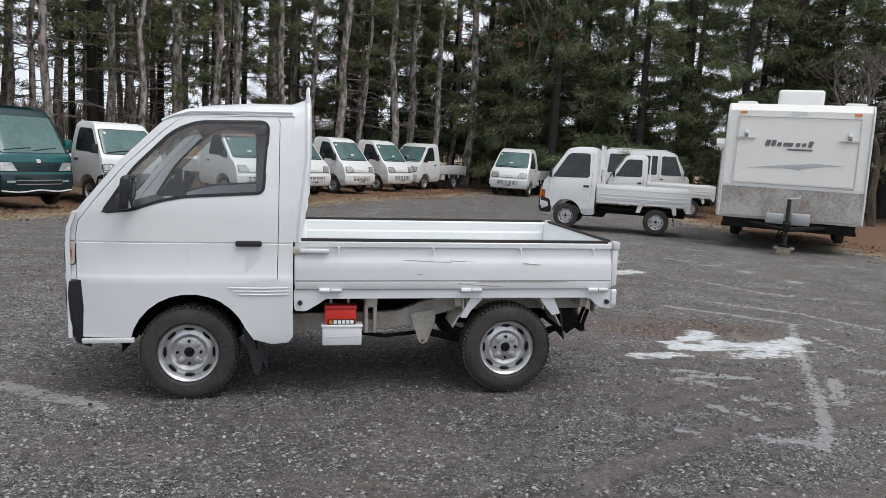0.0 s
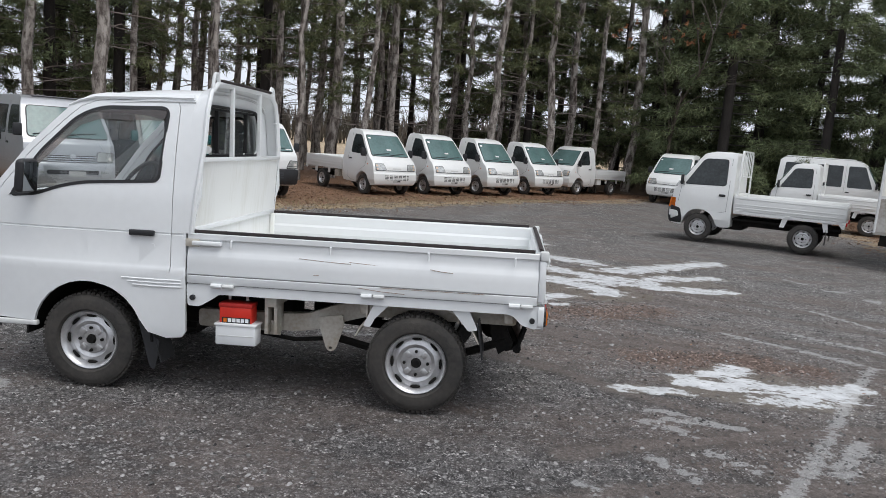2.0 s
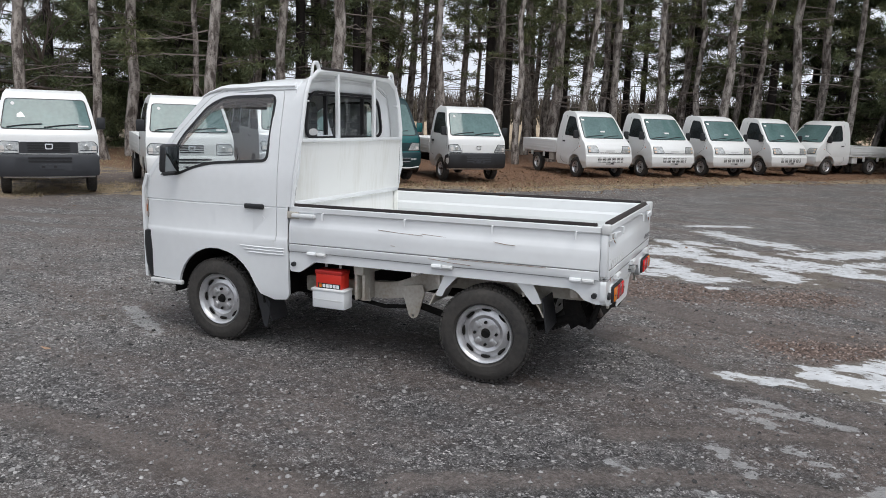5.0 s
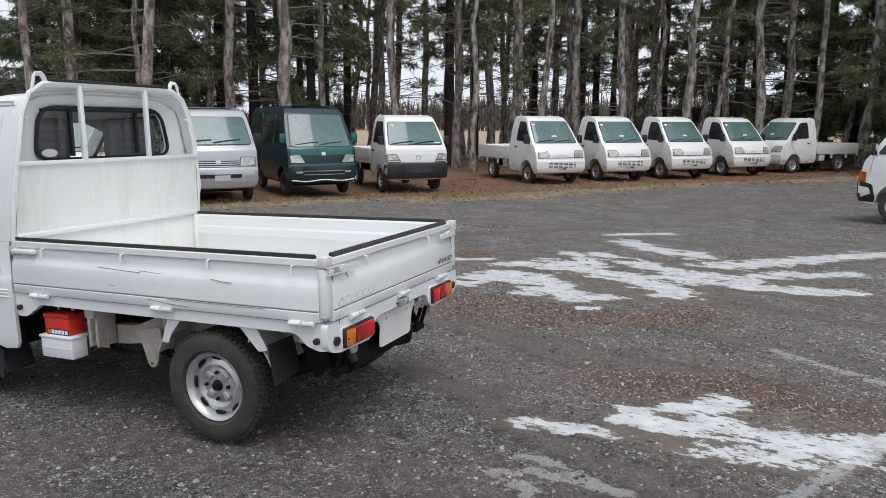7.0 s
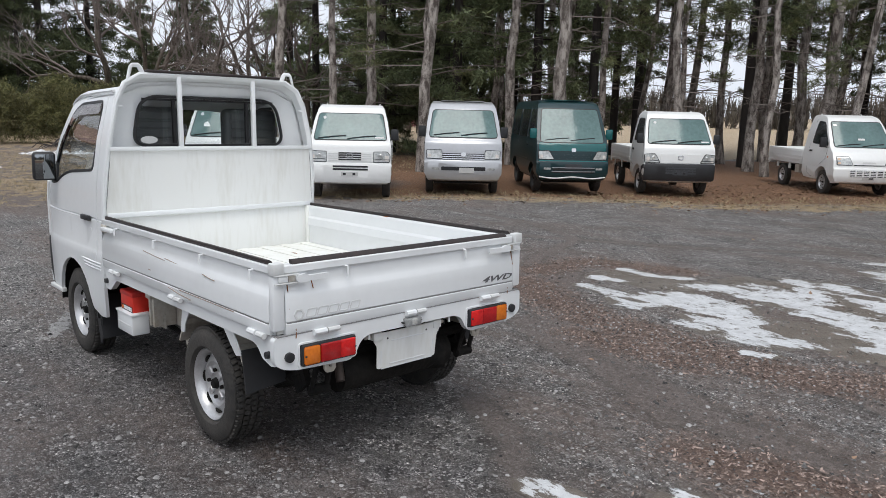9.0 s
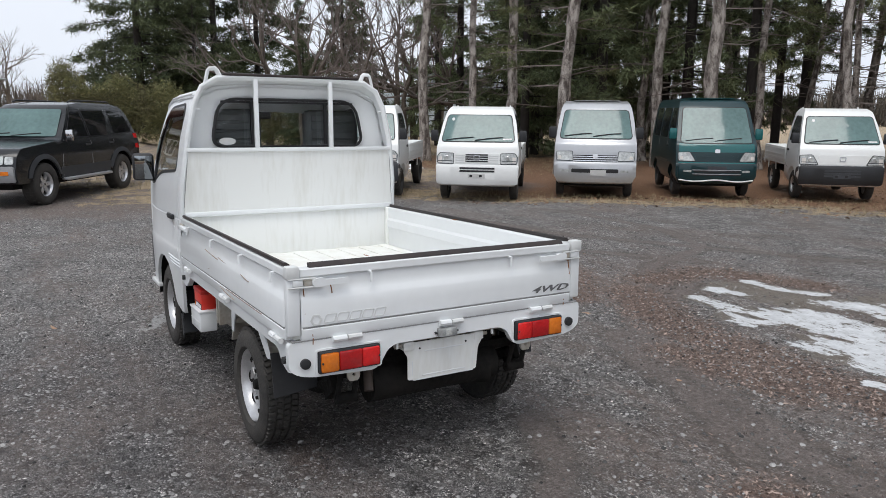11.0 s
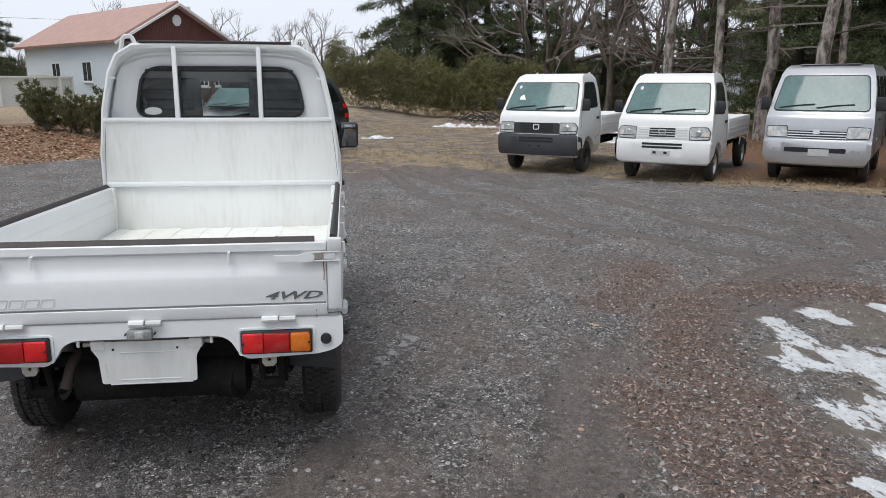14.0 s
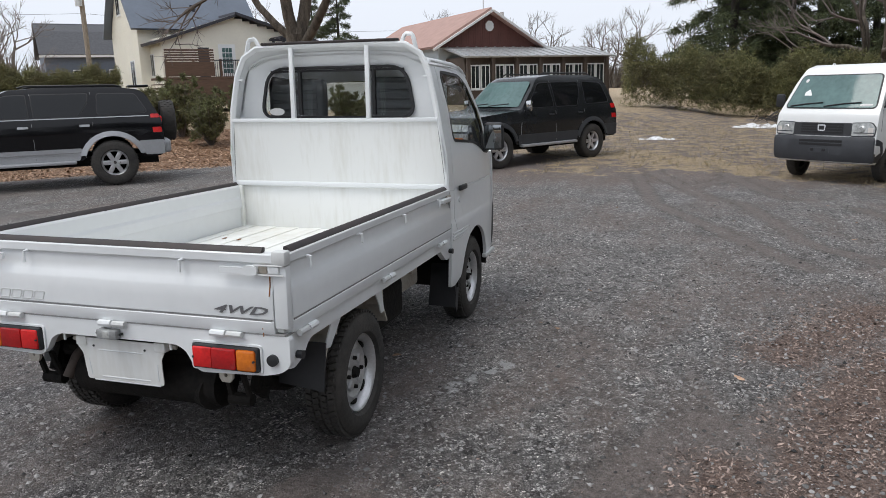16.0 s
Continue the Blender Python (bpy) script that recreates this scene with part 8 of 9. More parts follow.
for y in (-0.86, 0.86):
    lt = part("hatch_latch", B(-0.02, 0.06, y - 0.035, y + 0.035, 2.06, 2.20, bevel=0.01, m=pose(face_x(2.13) + 0.02, 0, 0)), CHROME, lid)
    part("latch_bar", B(0.0, 0.05, y - 0.16, y + 0.16, 2.035, 2.06, m=pose(face_x(2.13) + 0.01, 0, 0)), FAINT, lt)
for y in (-0.95, 0.95):
    part("marker_lamp", on_face(rounded(rect(y - 0.06, y + 0.06, 2.50, 2.54), 0.01), 0.018, 0.02), AMBER, trailer, "amber marker lamp")
part("top_lamp", on_face(rounded(rect(-0.14, 0.14, 2.50, 2.555), 0.02), 0.014, 0.03), FAINT, trailer)
# the maker's word as bars and a curved grey swoosh
for k, w in enumerate((0.085, 0.075, 0.075, 0.105, 0.06, 0.075, 0.07, 0.075)):
    q = rect(-0.52 + 0.103 * k, -0.52 + 0.103 * k + w, 1.915, 2.025 if k in (0, 1, 7) else 1.985)
    part("lettering_bar", on_face([(y + 0.22 * (z - 1.95), z) for y, z in rounded(q, 0.02, 3)], 0.026, 0.003), DECAL, lid)
part("lettering_bar", on_face(rounded(rect(-0.14, 0.28, 1.845, 1.875), 0.012, 3), 0.026, 0.003), DECAL, lid)
part("swoosh", on_face([(0.85, 1.60), (0.4, 1.625), (-0.2, 1.57), (-0.8, 1.49), (-0.2, 1.53), (0.1, 1.50), (0.2, 1.54), (0.5, 1.59)], 0.026, 0.003), SUVGREY, lid, "grey curved stripe")
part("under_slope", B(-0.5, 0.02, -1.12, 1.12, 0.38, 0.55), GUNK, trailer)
tongue = part("tongue", T([(-0.2, 0.75, 0.47), (1.15, 0.0, 0.47)], 0.04, 6), GUNK, trailer, "black tow frame")
part("tongue_arm", T([(-0.2, -0.75, 0.47), (1.15, 0.0, 0.47)], 0.04, 6), GUNK, tongue)
part("jack_post", T([(0.78, 0.0, 0.16), (0.78, 0.0, 0.98)], 0.035, 10), BLACK, tongue, "black trailer jack")
part("jack_crank", T([(0.78, 0.0, 0.99), (0.78, 0.16, 1.01), (0.78, 0.16, 1.07)], 0.014, 6), FAINT, tongue)
part("jack_foot", B(0.68, 0.88, -0.10, 0.10, 0.14, 0.17), GUNK, tongue)
part("coupler", B(1.10, 1.30, -0.06, 0.06, 0.46, 0.58, bevel=0.02), GUNK, tongue)
part("battery_box", B(0.30, 0.60, 0.06, 0.36, 0.52, 0.72, bevel=0.02), MATS["grey_cladding"], tongue)
part("gas_cover", B(0.30, 0.60, -0.36, -0.06, 0.52, 0.70, bevel=0.03), MATS["grey_cladding"], tongue)
part("chain", T([(0.9, -0.1, 0.48), (0.95, -0.15, 0.30), (1.05, -0.05, 0.42)], 0.015, 5), GUNK, tongue)
ac = part("roof_air_conditioner", B(-2.4, -1.5, -0.42, 0.42, 2.70, 3.08, bevel=0.06, seg=3), WHITE_B, trailer, "white roof air conditioner")
for y in (-0.95, 0.95):
    part("roof_vent", B(-1.3, -0.9, y - 0.18, y + 0.18, 2.70, 2.79, bevel=0.03), WHITE_B, trailer)
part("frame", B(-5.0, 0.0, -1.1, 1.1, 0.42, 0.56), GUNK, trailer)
# black slab added to stand for the deep shade under the trailer
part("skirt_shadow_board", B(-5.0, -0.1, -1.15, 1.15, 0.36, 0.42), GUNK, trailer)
for s in (-1, 1):
    for x in (-2.6, -3.4):
        wheel(trailer, x, s * 1.02, 0.33, 0.33, 0.2, 0.19, "steel", s, detail=False)
blk = thing("wood_block", pose(8.014, 11.923, -0.02, 0, 0, 50), "short wooden block under the trailer jack", "block")
part("block", B(-0.16, 0.16, -0.10, 0.10, 0, 0.085, bevel=0.008), mat("weathered_wood", (0.36, 0.30, 0.24), 0.85, vary=0.4, scale=6, stretch=(1, 6, 1)), blk)
part("block", B(-0.10, 0.10, -0.16, 0.16, 0.085, 0.13, bevel=0.008), MATS["weathered_wood"], blk)


# ---- buildings ----
def siding(ob, p0, p1, z0, z1, material, board=0.14, top=None, holes=()):
    """Lap siding between two plan points: wedge boards, cut short under a sloping top(u) and round openings (u0, u1, z0, z1)."""
    a, b = Vector((*p0, 0)), Vector((*p1, 0))
    d = (b - a)
    ln = d.length
    d.normalize()
    n = Vector((d.y, -d.x, 0))
    soup = Soup()
    z = z0
    while z < z1:
        spans = [(0.0, ln)]
        if top:
            us = [u for u in np.linspace(0, ln, 61) if top(u) > z + board * 0.5]
            spans = [(us[0], us[-1])] if us else []
        for h in holes:
            if h[2] < z + board * 0.5 < h[3]:
                spans = [q for s in spans for q in ((s[0], min(s[1], h[0])), (max(s[0], h[1]), s[1])) if q[1] - q[0] > 0.02]
        for u0, u1 in spans:
            q = [a + d * u0, a + d * u1]
            zt = z + board
            v = []
            for k in (0, 1):
                v += [q[k] + n * 0.022 + Vector((0, 0, z)), q[k] + n * 0.004 + Vector((0, 0, zt)), q[k] - n * 0.1 + Vector((0, 0, zt)), q[k] - n * 0.1 + Vector((0, 0, z))]
            soup.add([tuple(w) for w in v], [(0, 4, 5, 1), (1, 5, 6, 2), (0, 3, 7, 4), (0, 1, 2, 3), (4, 7, 6, 5)])
        z += board
    ob2 = part("siding", soup.mesh("siding", material), None, ob)
    ob2["kind"] = "stuff"
    return n


def window(ob, p, d, w, z0, z1, name="window", bars=1, material=None, arch_top=False):
    """A window at plan point p (its left edge) along the unit way d, facing (d.y, -d.x)."""
    d = Vector((*d, 0)).normalized()
    m = Matrix.Translation((*p, 0)) @ Matrix(((d.x, -d.y, 0, 0), (d.y, d.x, 0, 0), (0, 0, 1, 0), (0, 0, 0, 1)))
    fr = part("window_frame", B(0, w, -0.05, 0.05, z0, z1, m=m), material or WHITE_B, ob)
    part("pane", B(0.07, w - 0.07, -0.06, 0.0, z0 + 0.07, z1 - 0.07, m=m), SIDEGLASS, fr)
    for k in range(bars):
        x = w * (k + 1) / (bars + 1)
        part("glazing_bar", B(x - 0.02, x + 0.02, -0.065, 0.0, z0 + 0.06, z1 - 0.06, m=m), material or WHITE_B, fr)
    part("window_sill", B(-0.05, w + 0.05, -0.10, 0.02, z0 - 0.05, z0, m=m), material or WHITE_B, fr)
    return fr


def slab(ob, name, quad, material, thick=0.12, ribs=0, ribmat=None):
    """A roof plane from four corners, with standing seams along its fall."""
    bm = bmesh.new()
    vs = [bm.verts.new(q) for q in quad]
    bm.faces.new(vs)
    bmesh.ops.recalc_face_normals(bm, faces=bm.faces)
    bmesh.ops.solidify(bm, geom=bm.faces[:], thickness=thick)
    rf = part(name, bm, material, ob)
    q = [Vector(p) for p in quad]
    for k in range(ribs):
        t = (k + 0.5) / ribs
        a, b = q[0].lerp(q[1], t), q[3].lerp(q[2], t)
        part("roof_seam", T([a + Vector((0, 0, 0.10)), b + Vector((0, 0, 0.10))], 0.03, 4), ribmat or material, rf)
    return rf


CREAM = mat("cream_siding", (0.84, 0.81, 0.70), 0.55, vary=0.07, scale=0.8)
BLUEROOF = mat("blue_metal_roof", (0.15, 0.175, 0.215), 0.4, metal=0.3, vary=0.15, scale=0.6)
DARKTRIM = mat("dark_fascia", (0.035, 0.035, 0.045), 0.5, vary=0.2)
DECKWOOD = mat("brown_deck_wood", (0.13, 0.075, 0.05), 0.7, vary=0.35, scale=3, stretch=(1, 1, 5))
BROWN = mat("brown_siding", (0.155, 0.062, 0.05), 0.6, vary=0.25, scale=1.2)
REDROOF = mat("red_shingles", (0.45, 0.29, 0.25), 0.85, vary=0.22, scale=2.5, bump=0.4, bscale=12)
PALEWALL = mat("pale_blue_wall", (0.62, 0.69, 0.73), 0.6, vary=0.08)
METALROOF = mat("pale_metal_roof", (0.50, 0.51, 0.52), 0.4, metal=0.5, vary=0.2)
BLUEGREY = mat("blue_grey_siding", (0.13, 0.155, 0.20), 0.6, vary=0.15)
ASPHALTROOF = mat("dark_shingles", (0.10, 0.102, 0.112), 0.9, vary=0.3, bump=0.4, bscale=10)

# cream house: local x along its front, y away from the lot
house = thing("house", pose(-28.88, -20.65, 0.75, 0, 0, 143) @ Matrix.Scale(0.87, 4), "cream clapboard house with a blue metal roof and a brown deck", "house")
part("core", B(1.48, 8.6, 2.62, 9.4, 0, 4.95), CREAM, house)
part("core", B(2.22, 11.8, 0.12, 4.0, 0, 3.9), CREAM, house)
siding(house, (1.4, 2.5), (8.7, 2.5), 0, 5.0, CREAM, 0.15)
siding(house, (1.4, 9.5), (1.4, 2.5), 0, 9.0, CREAM, 0.15, top=lambda u: 5.0 + 4.0 * (1 - abs(u - 3.5) / 3.5))
siding(house, (2.1, 4.0), (2.1, 0), 0, 4.05, CREAM, 0.15)
siding(house, (2.1, 0), (11.9, 0), 0, 5.6, CREAM, 0.15, top=lambda u: 4.0 + 1.55 * (1 - abs(u - 4.6) / 5.2), holes=((2.2, 2.9, 1.75, 3.6), (3.5, 4.6, 1.75, 3.8)))
slab(house, "roof", [(0.9, 1.9, 4.75), (9.2, 1.9, 4.75), (9.2, 6.0, 9.2), (0.9, 6.0, 9.2)], BLUEROOF, 0.14, 22)
slab(house, "roof", [(0.9, 10.1, 4.75), (9.2, 10.1, 4.75), (9.2, 6.0, 9.2), (0.9, 6.0, 9.2)], BLUEROOF, 0.14)
slab(house, "roof", [(1.5, -0.5, 3.9), (1.5, 4.5, 3.9), (6.7, 4.5, 5.62), (6.7, -0.5, 5.62)], DARKTRIM, 0.16)
slab(house, "roof", [(12.5, -0.5, 3.9), (12.5, 4.5, 3.9), (6.7, 4.5, 5.62), (6.7, -0.5, 5.62)], DARKTRIM, 0.16)
part("chimney_pipe", T([(5.2, 3.0, 5.0), (5.2, 3.0, 6.3)], 0.13, 10), DARKTRIM, house)
part("chimney_cap", T([(5.2, 3.0, 6.28), (5.2, 3.0, 6.45)], 0.22, 10), DARKTRIM, house)
window(house, (1.4, 7.2), (0, -1), 1.0, 6.0, 7.4, bars=1)
window(house, (1.4, 4.9), (0, -1), 1.0, 1.2, 3.0, bars=1)
window(house, (2.1, 2.6), (0, -1), 0.8, 1.9, 3.3, bars=1)
gd = part("glazed_door", B(5.6, 6.7, -0.06, 0.1, 1.76, 3.8, bevel=0.02), WHITE_B, house, "white glazed door")
for i in range(3):
    for k in range(5):
        part("pane", B(5.83 + 0.22 * i, 6.02 + 0.22 * i, -0.075, -0.05, 2.02 + 0.32 * k, 2.29 + 0.32 * k), DARKGLASS, gd)
# dark slab in the doorway stands for the unlit room behind it
part("open_doorway", B(4.3, 5.0, -0.02, 0.1, 1.75, 3.6), DARKTRIM, house)
# deck
dk = part("deck", B(1.3, 9.5, -3.2, 0.0, 1.62, 1.75), DECKWOOD, house, "brown raised deck")
for k in range(6):
    x = 1.4 + 1.6 * k
    part("deck_post", B(x - 0.06, x + 0.06, -3.18, -3.06, 0, 2.75), DECKWOOD, dk)
part("privacy_panel", B(1.35, 4.2, -3.20, -3.16, 1.78, 2.62), DECKWOOD, dk)
for k in range(5):
    part("screen_slat", B(1.35, 4.2, -3.20, -3.16, 2.66 + 0.14 * k, 2.76 + 0.14 * k), DECKWOOD, dk)
part("deck_skirt", B(1.35, 5.6, -3.19, -3.10, 0.1, 1.6), DECKWOOD, dk)
part("rail_top", B(4.2, 9.5, -3.18, -3.10, 2.66, 2.72), DARKTRIM, dk)
for k in range(42):
    part("baluster", B(4.25 + 0.124 * k, 4.275 + 0.124 * k, -3.16, -3.135, 1.75, 2.68), DARKTRIM, dk)
for k in range(7):
    part("stair_tread", B(1.1, 2.2, -3.2 + 0.0, -2.0, 0.22 * k, 0.22 * k + 0.05, m=pose(0.16 * k - 1.3, 0, 0)), DECKWOOD, dk)
part("lattice_panel", B(5.6, 9.4, -3.05, -3.0, 0.1, 1.55), WHITE_B, dk)
# arbour on the deck
ab = thing("garden_arbour", house.matrix_basis @ pose(9.2, -2.0, 1.75), "dark timber garden arbour on the deck", "arbour")
for x, y in ((0, 0), (1.9, 0), (0, 1.6), (1.9, 1.6)):
    part("post", B(x - 0.07, x + 0.07, y - 0.07, y + 0.07, 0, 2.3), DARKTRIM, ab)
part("beam", B(-0.25, 2.15, -0.1, 0.1, 2.25, 2.4), DARKTRIM, ab)
part("beam", B(-0.25, 2.15, 1.5, 1.7, 2.25, 2.4), DARKTRIM, ab)
for k in range(6):
    part("rafter", B(-0.1 + 0.4 * k, -0.04 + 0.4 * k, -0.3, 1.9, 2.4, 2.48), DARKTRIM, ab)
for k in range(6):
    part("lattice_bar", T([(0.05 + 0.3 * k, 0, 0.5), (0.35 + 0.3 * k if k % 2 else 0.05 + 0.3 * k - 0.02, 0, 2.2)], 0.02, 4), DARKTRIM, ab)

# brown house with a porch: local x across its gable front, y away
cottage = thing("house", pose(-37.7, -3.5, 0.30, 0, 0, 42 + 90), "brown house with a red shingle roof and a glazed porch", "house")
part("core", B(-3.02, 3.02, 0.1, 12.5, 0, 3.3), PALEWALL, cottage)
gab = plate([(-3.3, 3.2), (3.3, 3.2), (0, 5.02)], (), lambda x, z: Vector((x, 0.0, z)), 0.1)
part("gable", gab, BROWN, cottage, "brown vertical boarding")
for k in range(43):
    x = -3.0 + 0.143 * k
    part("batten", B(x - 0.016, x + 0.016, -0.03, 0.0, 3.2, 3.25 + 1.7 * (1 - abs(x) / 3.3)), BROWN, cottage)
slab(cottage, "roof", [(-3.6, -0.4, 3.12), (-3.6, 13.0, 3.12), (0, 13.0, 5.2), (0, -0.4, 5.2)], REDROOF, 0.14)
slab(cottage, "roof", [(3.6, -0.4, 3.12), (3.6, 13.0, 3.12), (0, 13.0, 5.2), (0, -0.4, 5.2)], REDROOF, 0.14)
for s in (-1, 1):
    part("barge_board", T([(s * 3.64, -0.45, 3.05), (0, -0.45, 5.15)], 0.08, 4), WHITE_B, cottage)
part("gable_vent", plate([(0.26 * math.cos(a), 4.35 + 0.30 * math.sin(a)) for a in np.linspace(0.39, 6.67, 9)[:-1]], (), lambda x, z: Vector((x, -0.06, z)), 0.06), WHITE_B, cottage, "white octagonal vent")
siding(cottage, (-3.12, 12.5), (-3.12, 0), 0, 3.2, PALEWALL, 0.16)
slab(cottage, "porch_roof", [(-2.9, -2.7, 2.55), (6.6, -2.7, 2.55), (6.4, 0.0, 3.15), (-2.9, 0.0, 3.15)], METALROOF, 0.08, 16)
part("porch_core", B(-2.7, 6.1, -2.3, 0.0, 0, 2.6), mat("grey_brown_wood", (0.10, 0.075, 0.06), 0.8, vary=0.3, scale=2), cottage)
DARKWOOD = mat("grey_brown_wood", (0.10, 0.075, 0.06), 0.8, vary=0.3, scale=2)
for k in range(7):
    x = -2.6 + 1.45 * k
    part("porch_post", B(x - 0.09, x + 0.09, -2.62, -2.44, 0, 2.6), DARKWOOD, cottage)
for k in range(6):
    x = -2.45 + 1.45 * k
    for q in (0, 0.60):
        window(cottage, (x + q, -2.42), (1, 0), 0.55, 0.95, 2.2, bars=1)
part("porch_base", B(-2.6, 6.1, -2.45, -2.35, 0, 0.9), DARKWOOD, cottage)
part("tv_mast", T([(1.2, 3.0, 4.2), (1.2, 3.0, 7.0)], 0.03, 5), FAINT, cottage)
part("chimney", T([(1.9, 2.0, 3.8), (1.9, 2.0, 5.3)], 0.12, 10), FAINT, cottage)
window(cottage, (-3.12, 4.6), (0, -1), 1.1, 1.2, 2.3, bars=1)
window(cottage, (-3.12, 8.6), (0, -1), 1.1, 1.2, 2.3, bars=1)
# blue-grey house farther off
far_house = thing("house", pose(-44.2, -35.5, 0.0, 0, 0, 138) @ Matrix.Scale(0.9, 4), "blue-grey house with a dark shingle roof far off", "house")
part("core", B(-4.6, 4.6, 0, 8, 0, 5.1), BLUEGREY, far_house)
part("gable", plate([(0, 5.0), (8, 5.0), (6.2, 6.9), (4, 7.6), (1.8, 6.9)], (), lambda y, z: Vector((-4.62, y, z)), 0.1), BLUEGREY, far_house)
slab(far_house, "roof", [(-5.0, -0.4, 4.95), (5.0, -0.4, 4.95), (5.0, 2.0, 6.95), (-5.0, 2.0, 6.95)], ASPHALTROOF)
slab(far_house, "roof", [(-5.0, 2.0, 6.95), (5.0, 2.0, 6.95), (5.0, 4.0, 7.75), (-5.0, 4.0, 7.75)], ASPHALTROOF)
slab(far_house, "roof", [(-5.0, 8.4, 4.95), (5.0, 8.4, 4.95), (5.0, 4.0, 7.75), (-5.0, 4.0, 7.75)], ASPHALTROOF)
part("fascia", B(-5.0, 5.0, -0.45, -0.35, 4.80, 5.0), WHITE_B, far_house)
window(far_house, (-2.6, 0), (1, 0), 1.4, 2.5, 3.8)
window(far_house, (0.2, 0), (1, 0), 1.6, 2.5, 3.8)
window(far_house, (-4.62, 6), (0, -1), 1.0, 5.2, 6.5)
window(far_house, (-4.62, 3.4), (0, -1), 1.0, 5.2, 6.5)
PORCHWOOD = mat("new_timber", (0.42, 0.17, 0.05), 0.6, vary=0.2)
for x in (1.8, 4.6):
    part("porch_post", B(x - 0.1, x + 0.1, -1.6, -1.4, 0, 3.4), PORCHWOOD, far_house)
part("porch_gable", T([(1.4, -1.5, 3.4), (3.2, -1.5, 4.6), (5.0, -1.5, 3.4)], 0.14, 4), PORCHWOOD, far_house)
part("porch_beam", B(1.5, 4.9, -1.58, -1.42, 3.35, 3.6), PORCHWOOD, far_house)

# round pool with ribbed wall
pool = thing("swimming_pool", pose(-34.5, -12.8, 0.42), "white above-ground swimming pool with a ribbed wall", "pool")
POOLW = mat("pool_wall", (0.62, 0.65, 0.64), 0.5, vary=0.12, scale=0.8)
part("wall", lathe(bmesh.new(), [(0, 4.6), (1.30, 4.6), (1.30, 4.5), (0, 4.5)], 48, "z", closed=True), POOLW, pool)
part("top_rim", lathe(bmesh.new(), [(1.29, 4.68), (1.36, 4.68), (1.36, 4.42), (1.29, 4.42)], 48, "z", closed=True), WHITE_B, pool)
for k in range(18):
    a = k * math.pi / 9
    part("upright", B(4.58, 4.68, -0.07, 0.07, 0, 1.30, m=Matrix.Rotation(a, 4, "Z")), WHITE_B, pool)
part("pool_cover", lathe(bmesh.new(), [(1.10, 0.01), (1.12, 4.5)], 48, "z"), DARKTRIM, pool)
# board fence behind the pool, shed behind the trailer, pale garage beyond the trees
shed = thing("shed", pose(14.1, 21.05, -0.1, 0, 0, -28.6), "white clapboard shed partly hidden by the trailer", "shed")
siding(shed, (-2.0, 0), (0.4, 0), 0, 2.25, WHITE_B, 0.13)
siding(shed, (-2.0, 2.3), (-2.0, 0), 0, 2.25, WHITE_B, 0.13)
part("core", B(-1.9, 0.3, 0.12, 2.3, 0, 2.2), WHITE_B, shed)
slab(shed, "roof", [(-2.2, -0.2, 2.25), (0.6, -0.2, 2.25), (0.6, 2.5, 2.5), (-2.2, 2.5, 2.5)], FAINT)
garage = thing("garage", pose(-38.0, 30.5, -0.1, 0, 0, 118), "pale grey sided building seen through the trees", "building")
siding(garage, (-5, 0), (5, 0), 0, 2.8, PALEWALL, 0.16)
part("core", B(-4.9, 4.9, 0.12, 6, 0, 2.7), PALEWALL, garage)
slab(garage, "roof", [(-5.4, -0.4, 2.7), (5.4, -0.4, 2.7), (5.4, 3.2, 4.4), (-5.4, 3.2, 4.4)], ASPHALTROOF)

# red house beyond the wood
red_house = thing("house", pose(-53.5, 49.5, -0.1, 0, 0, 127), "low red house with white windows seen between the pines", "house")
siding(red_house, (-6, 0), (6, 0), 0, 2.7, mat("red_siding", (0.26, 0.05, 0.045), 0.6, vary=0.15, scale=1.0), 0.18, holes=((2.0, 3.2, 0.9, 2.2), (5.2, 6.4, 0.9, 2.2), (8.8, 10.0, 0.9, 2.2)))
part("core", B(-5.9, 5.9, 0.12, 7, 0, 2.6), MATS["red_siding"], red_house)
for x in (-4.0, -0.8, 2.8):
    window(red_house, (x, -0.02), (1, 0), 1.2, 0.9, 2.2)
slab(red_house, "roof", [(-6.5, -0.5, 2.6), (6.5, -0.5, 2.6), (6.5, 3.5, 4.3), (-6.5, 3.5, 4.3)], ASPHALTROOF)
slab(red_house, "roof", [(-6.5, 7.5, 2.6), (6.5, 7.5, 2.6), (6.5, 3.5, 4.3), (-6.5, 3.5, 4.3)], ASPHALTROOF)

# utility pole and wires
pole = thing("utility_pole", pose(-33.1, -26.9, 0), "weathered wooden utility pole with wires", "pole")
part("pole", T([(0, 0, 0), (0, 0, 9.5)], 0.14, 8), MATS["weathered_wood"], pole)
part("cross_arm", T([(-0.9, 0, 8.8), (0.9, 0, 8.8)], 0.06, 4), MATS["weathered_wood"], pole)
part("transformer", T([(0.25, 0, 6.6), (0.25, 0, 7.4)], 0.2, 10), FAINT, pole)
for k, (dx, z) in enumerate(((-0.8, 8.85), (0.8, 8.85), (0.0, 6.2))):
    part("wire", T([(dx - 30, 22, z), (dx - 12, 9, z - 0.8), (dx, 0, z), (dx + 16, -14, z - 0.9), (dx + 34, -30, z)], 0.012, 4), DARKTRIM, pole)

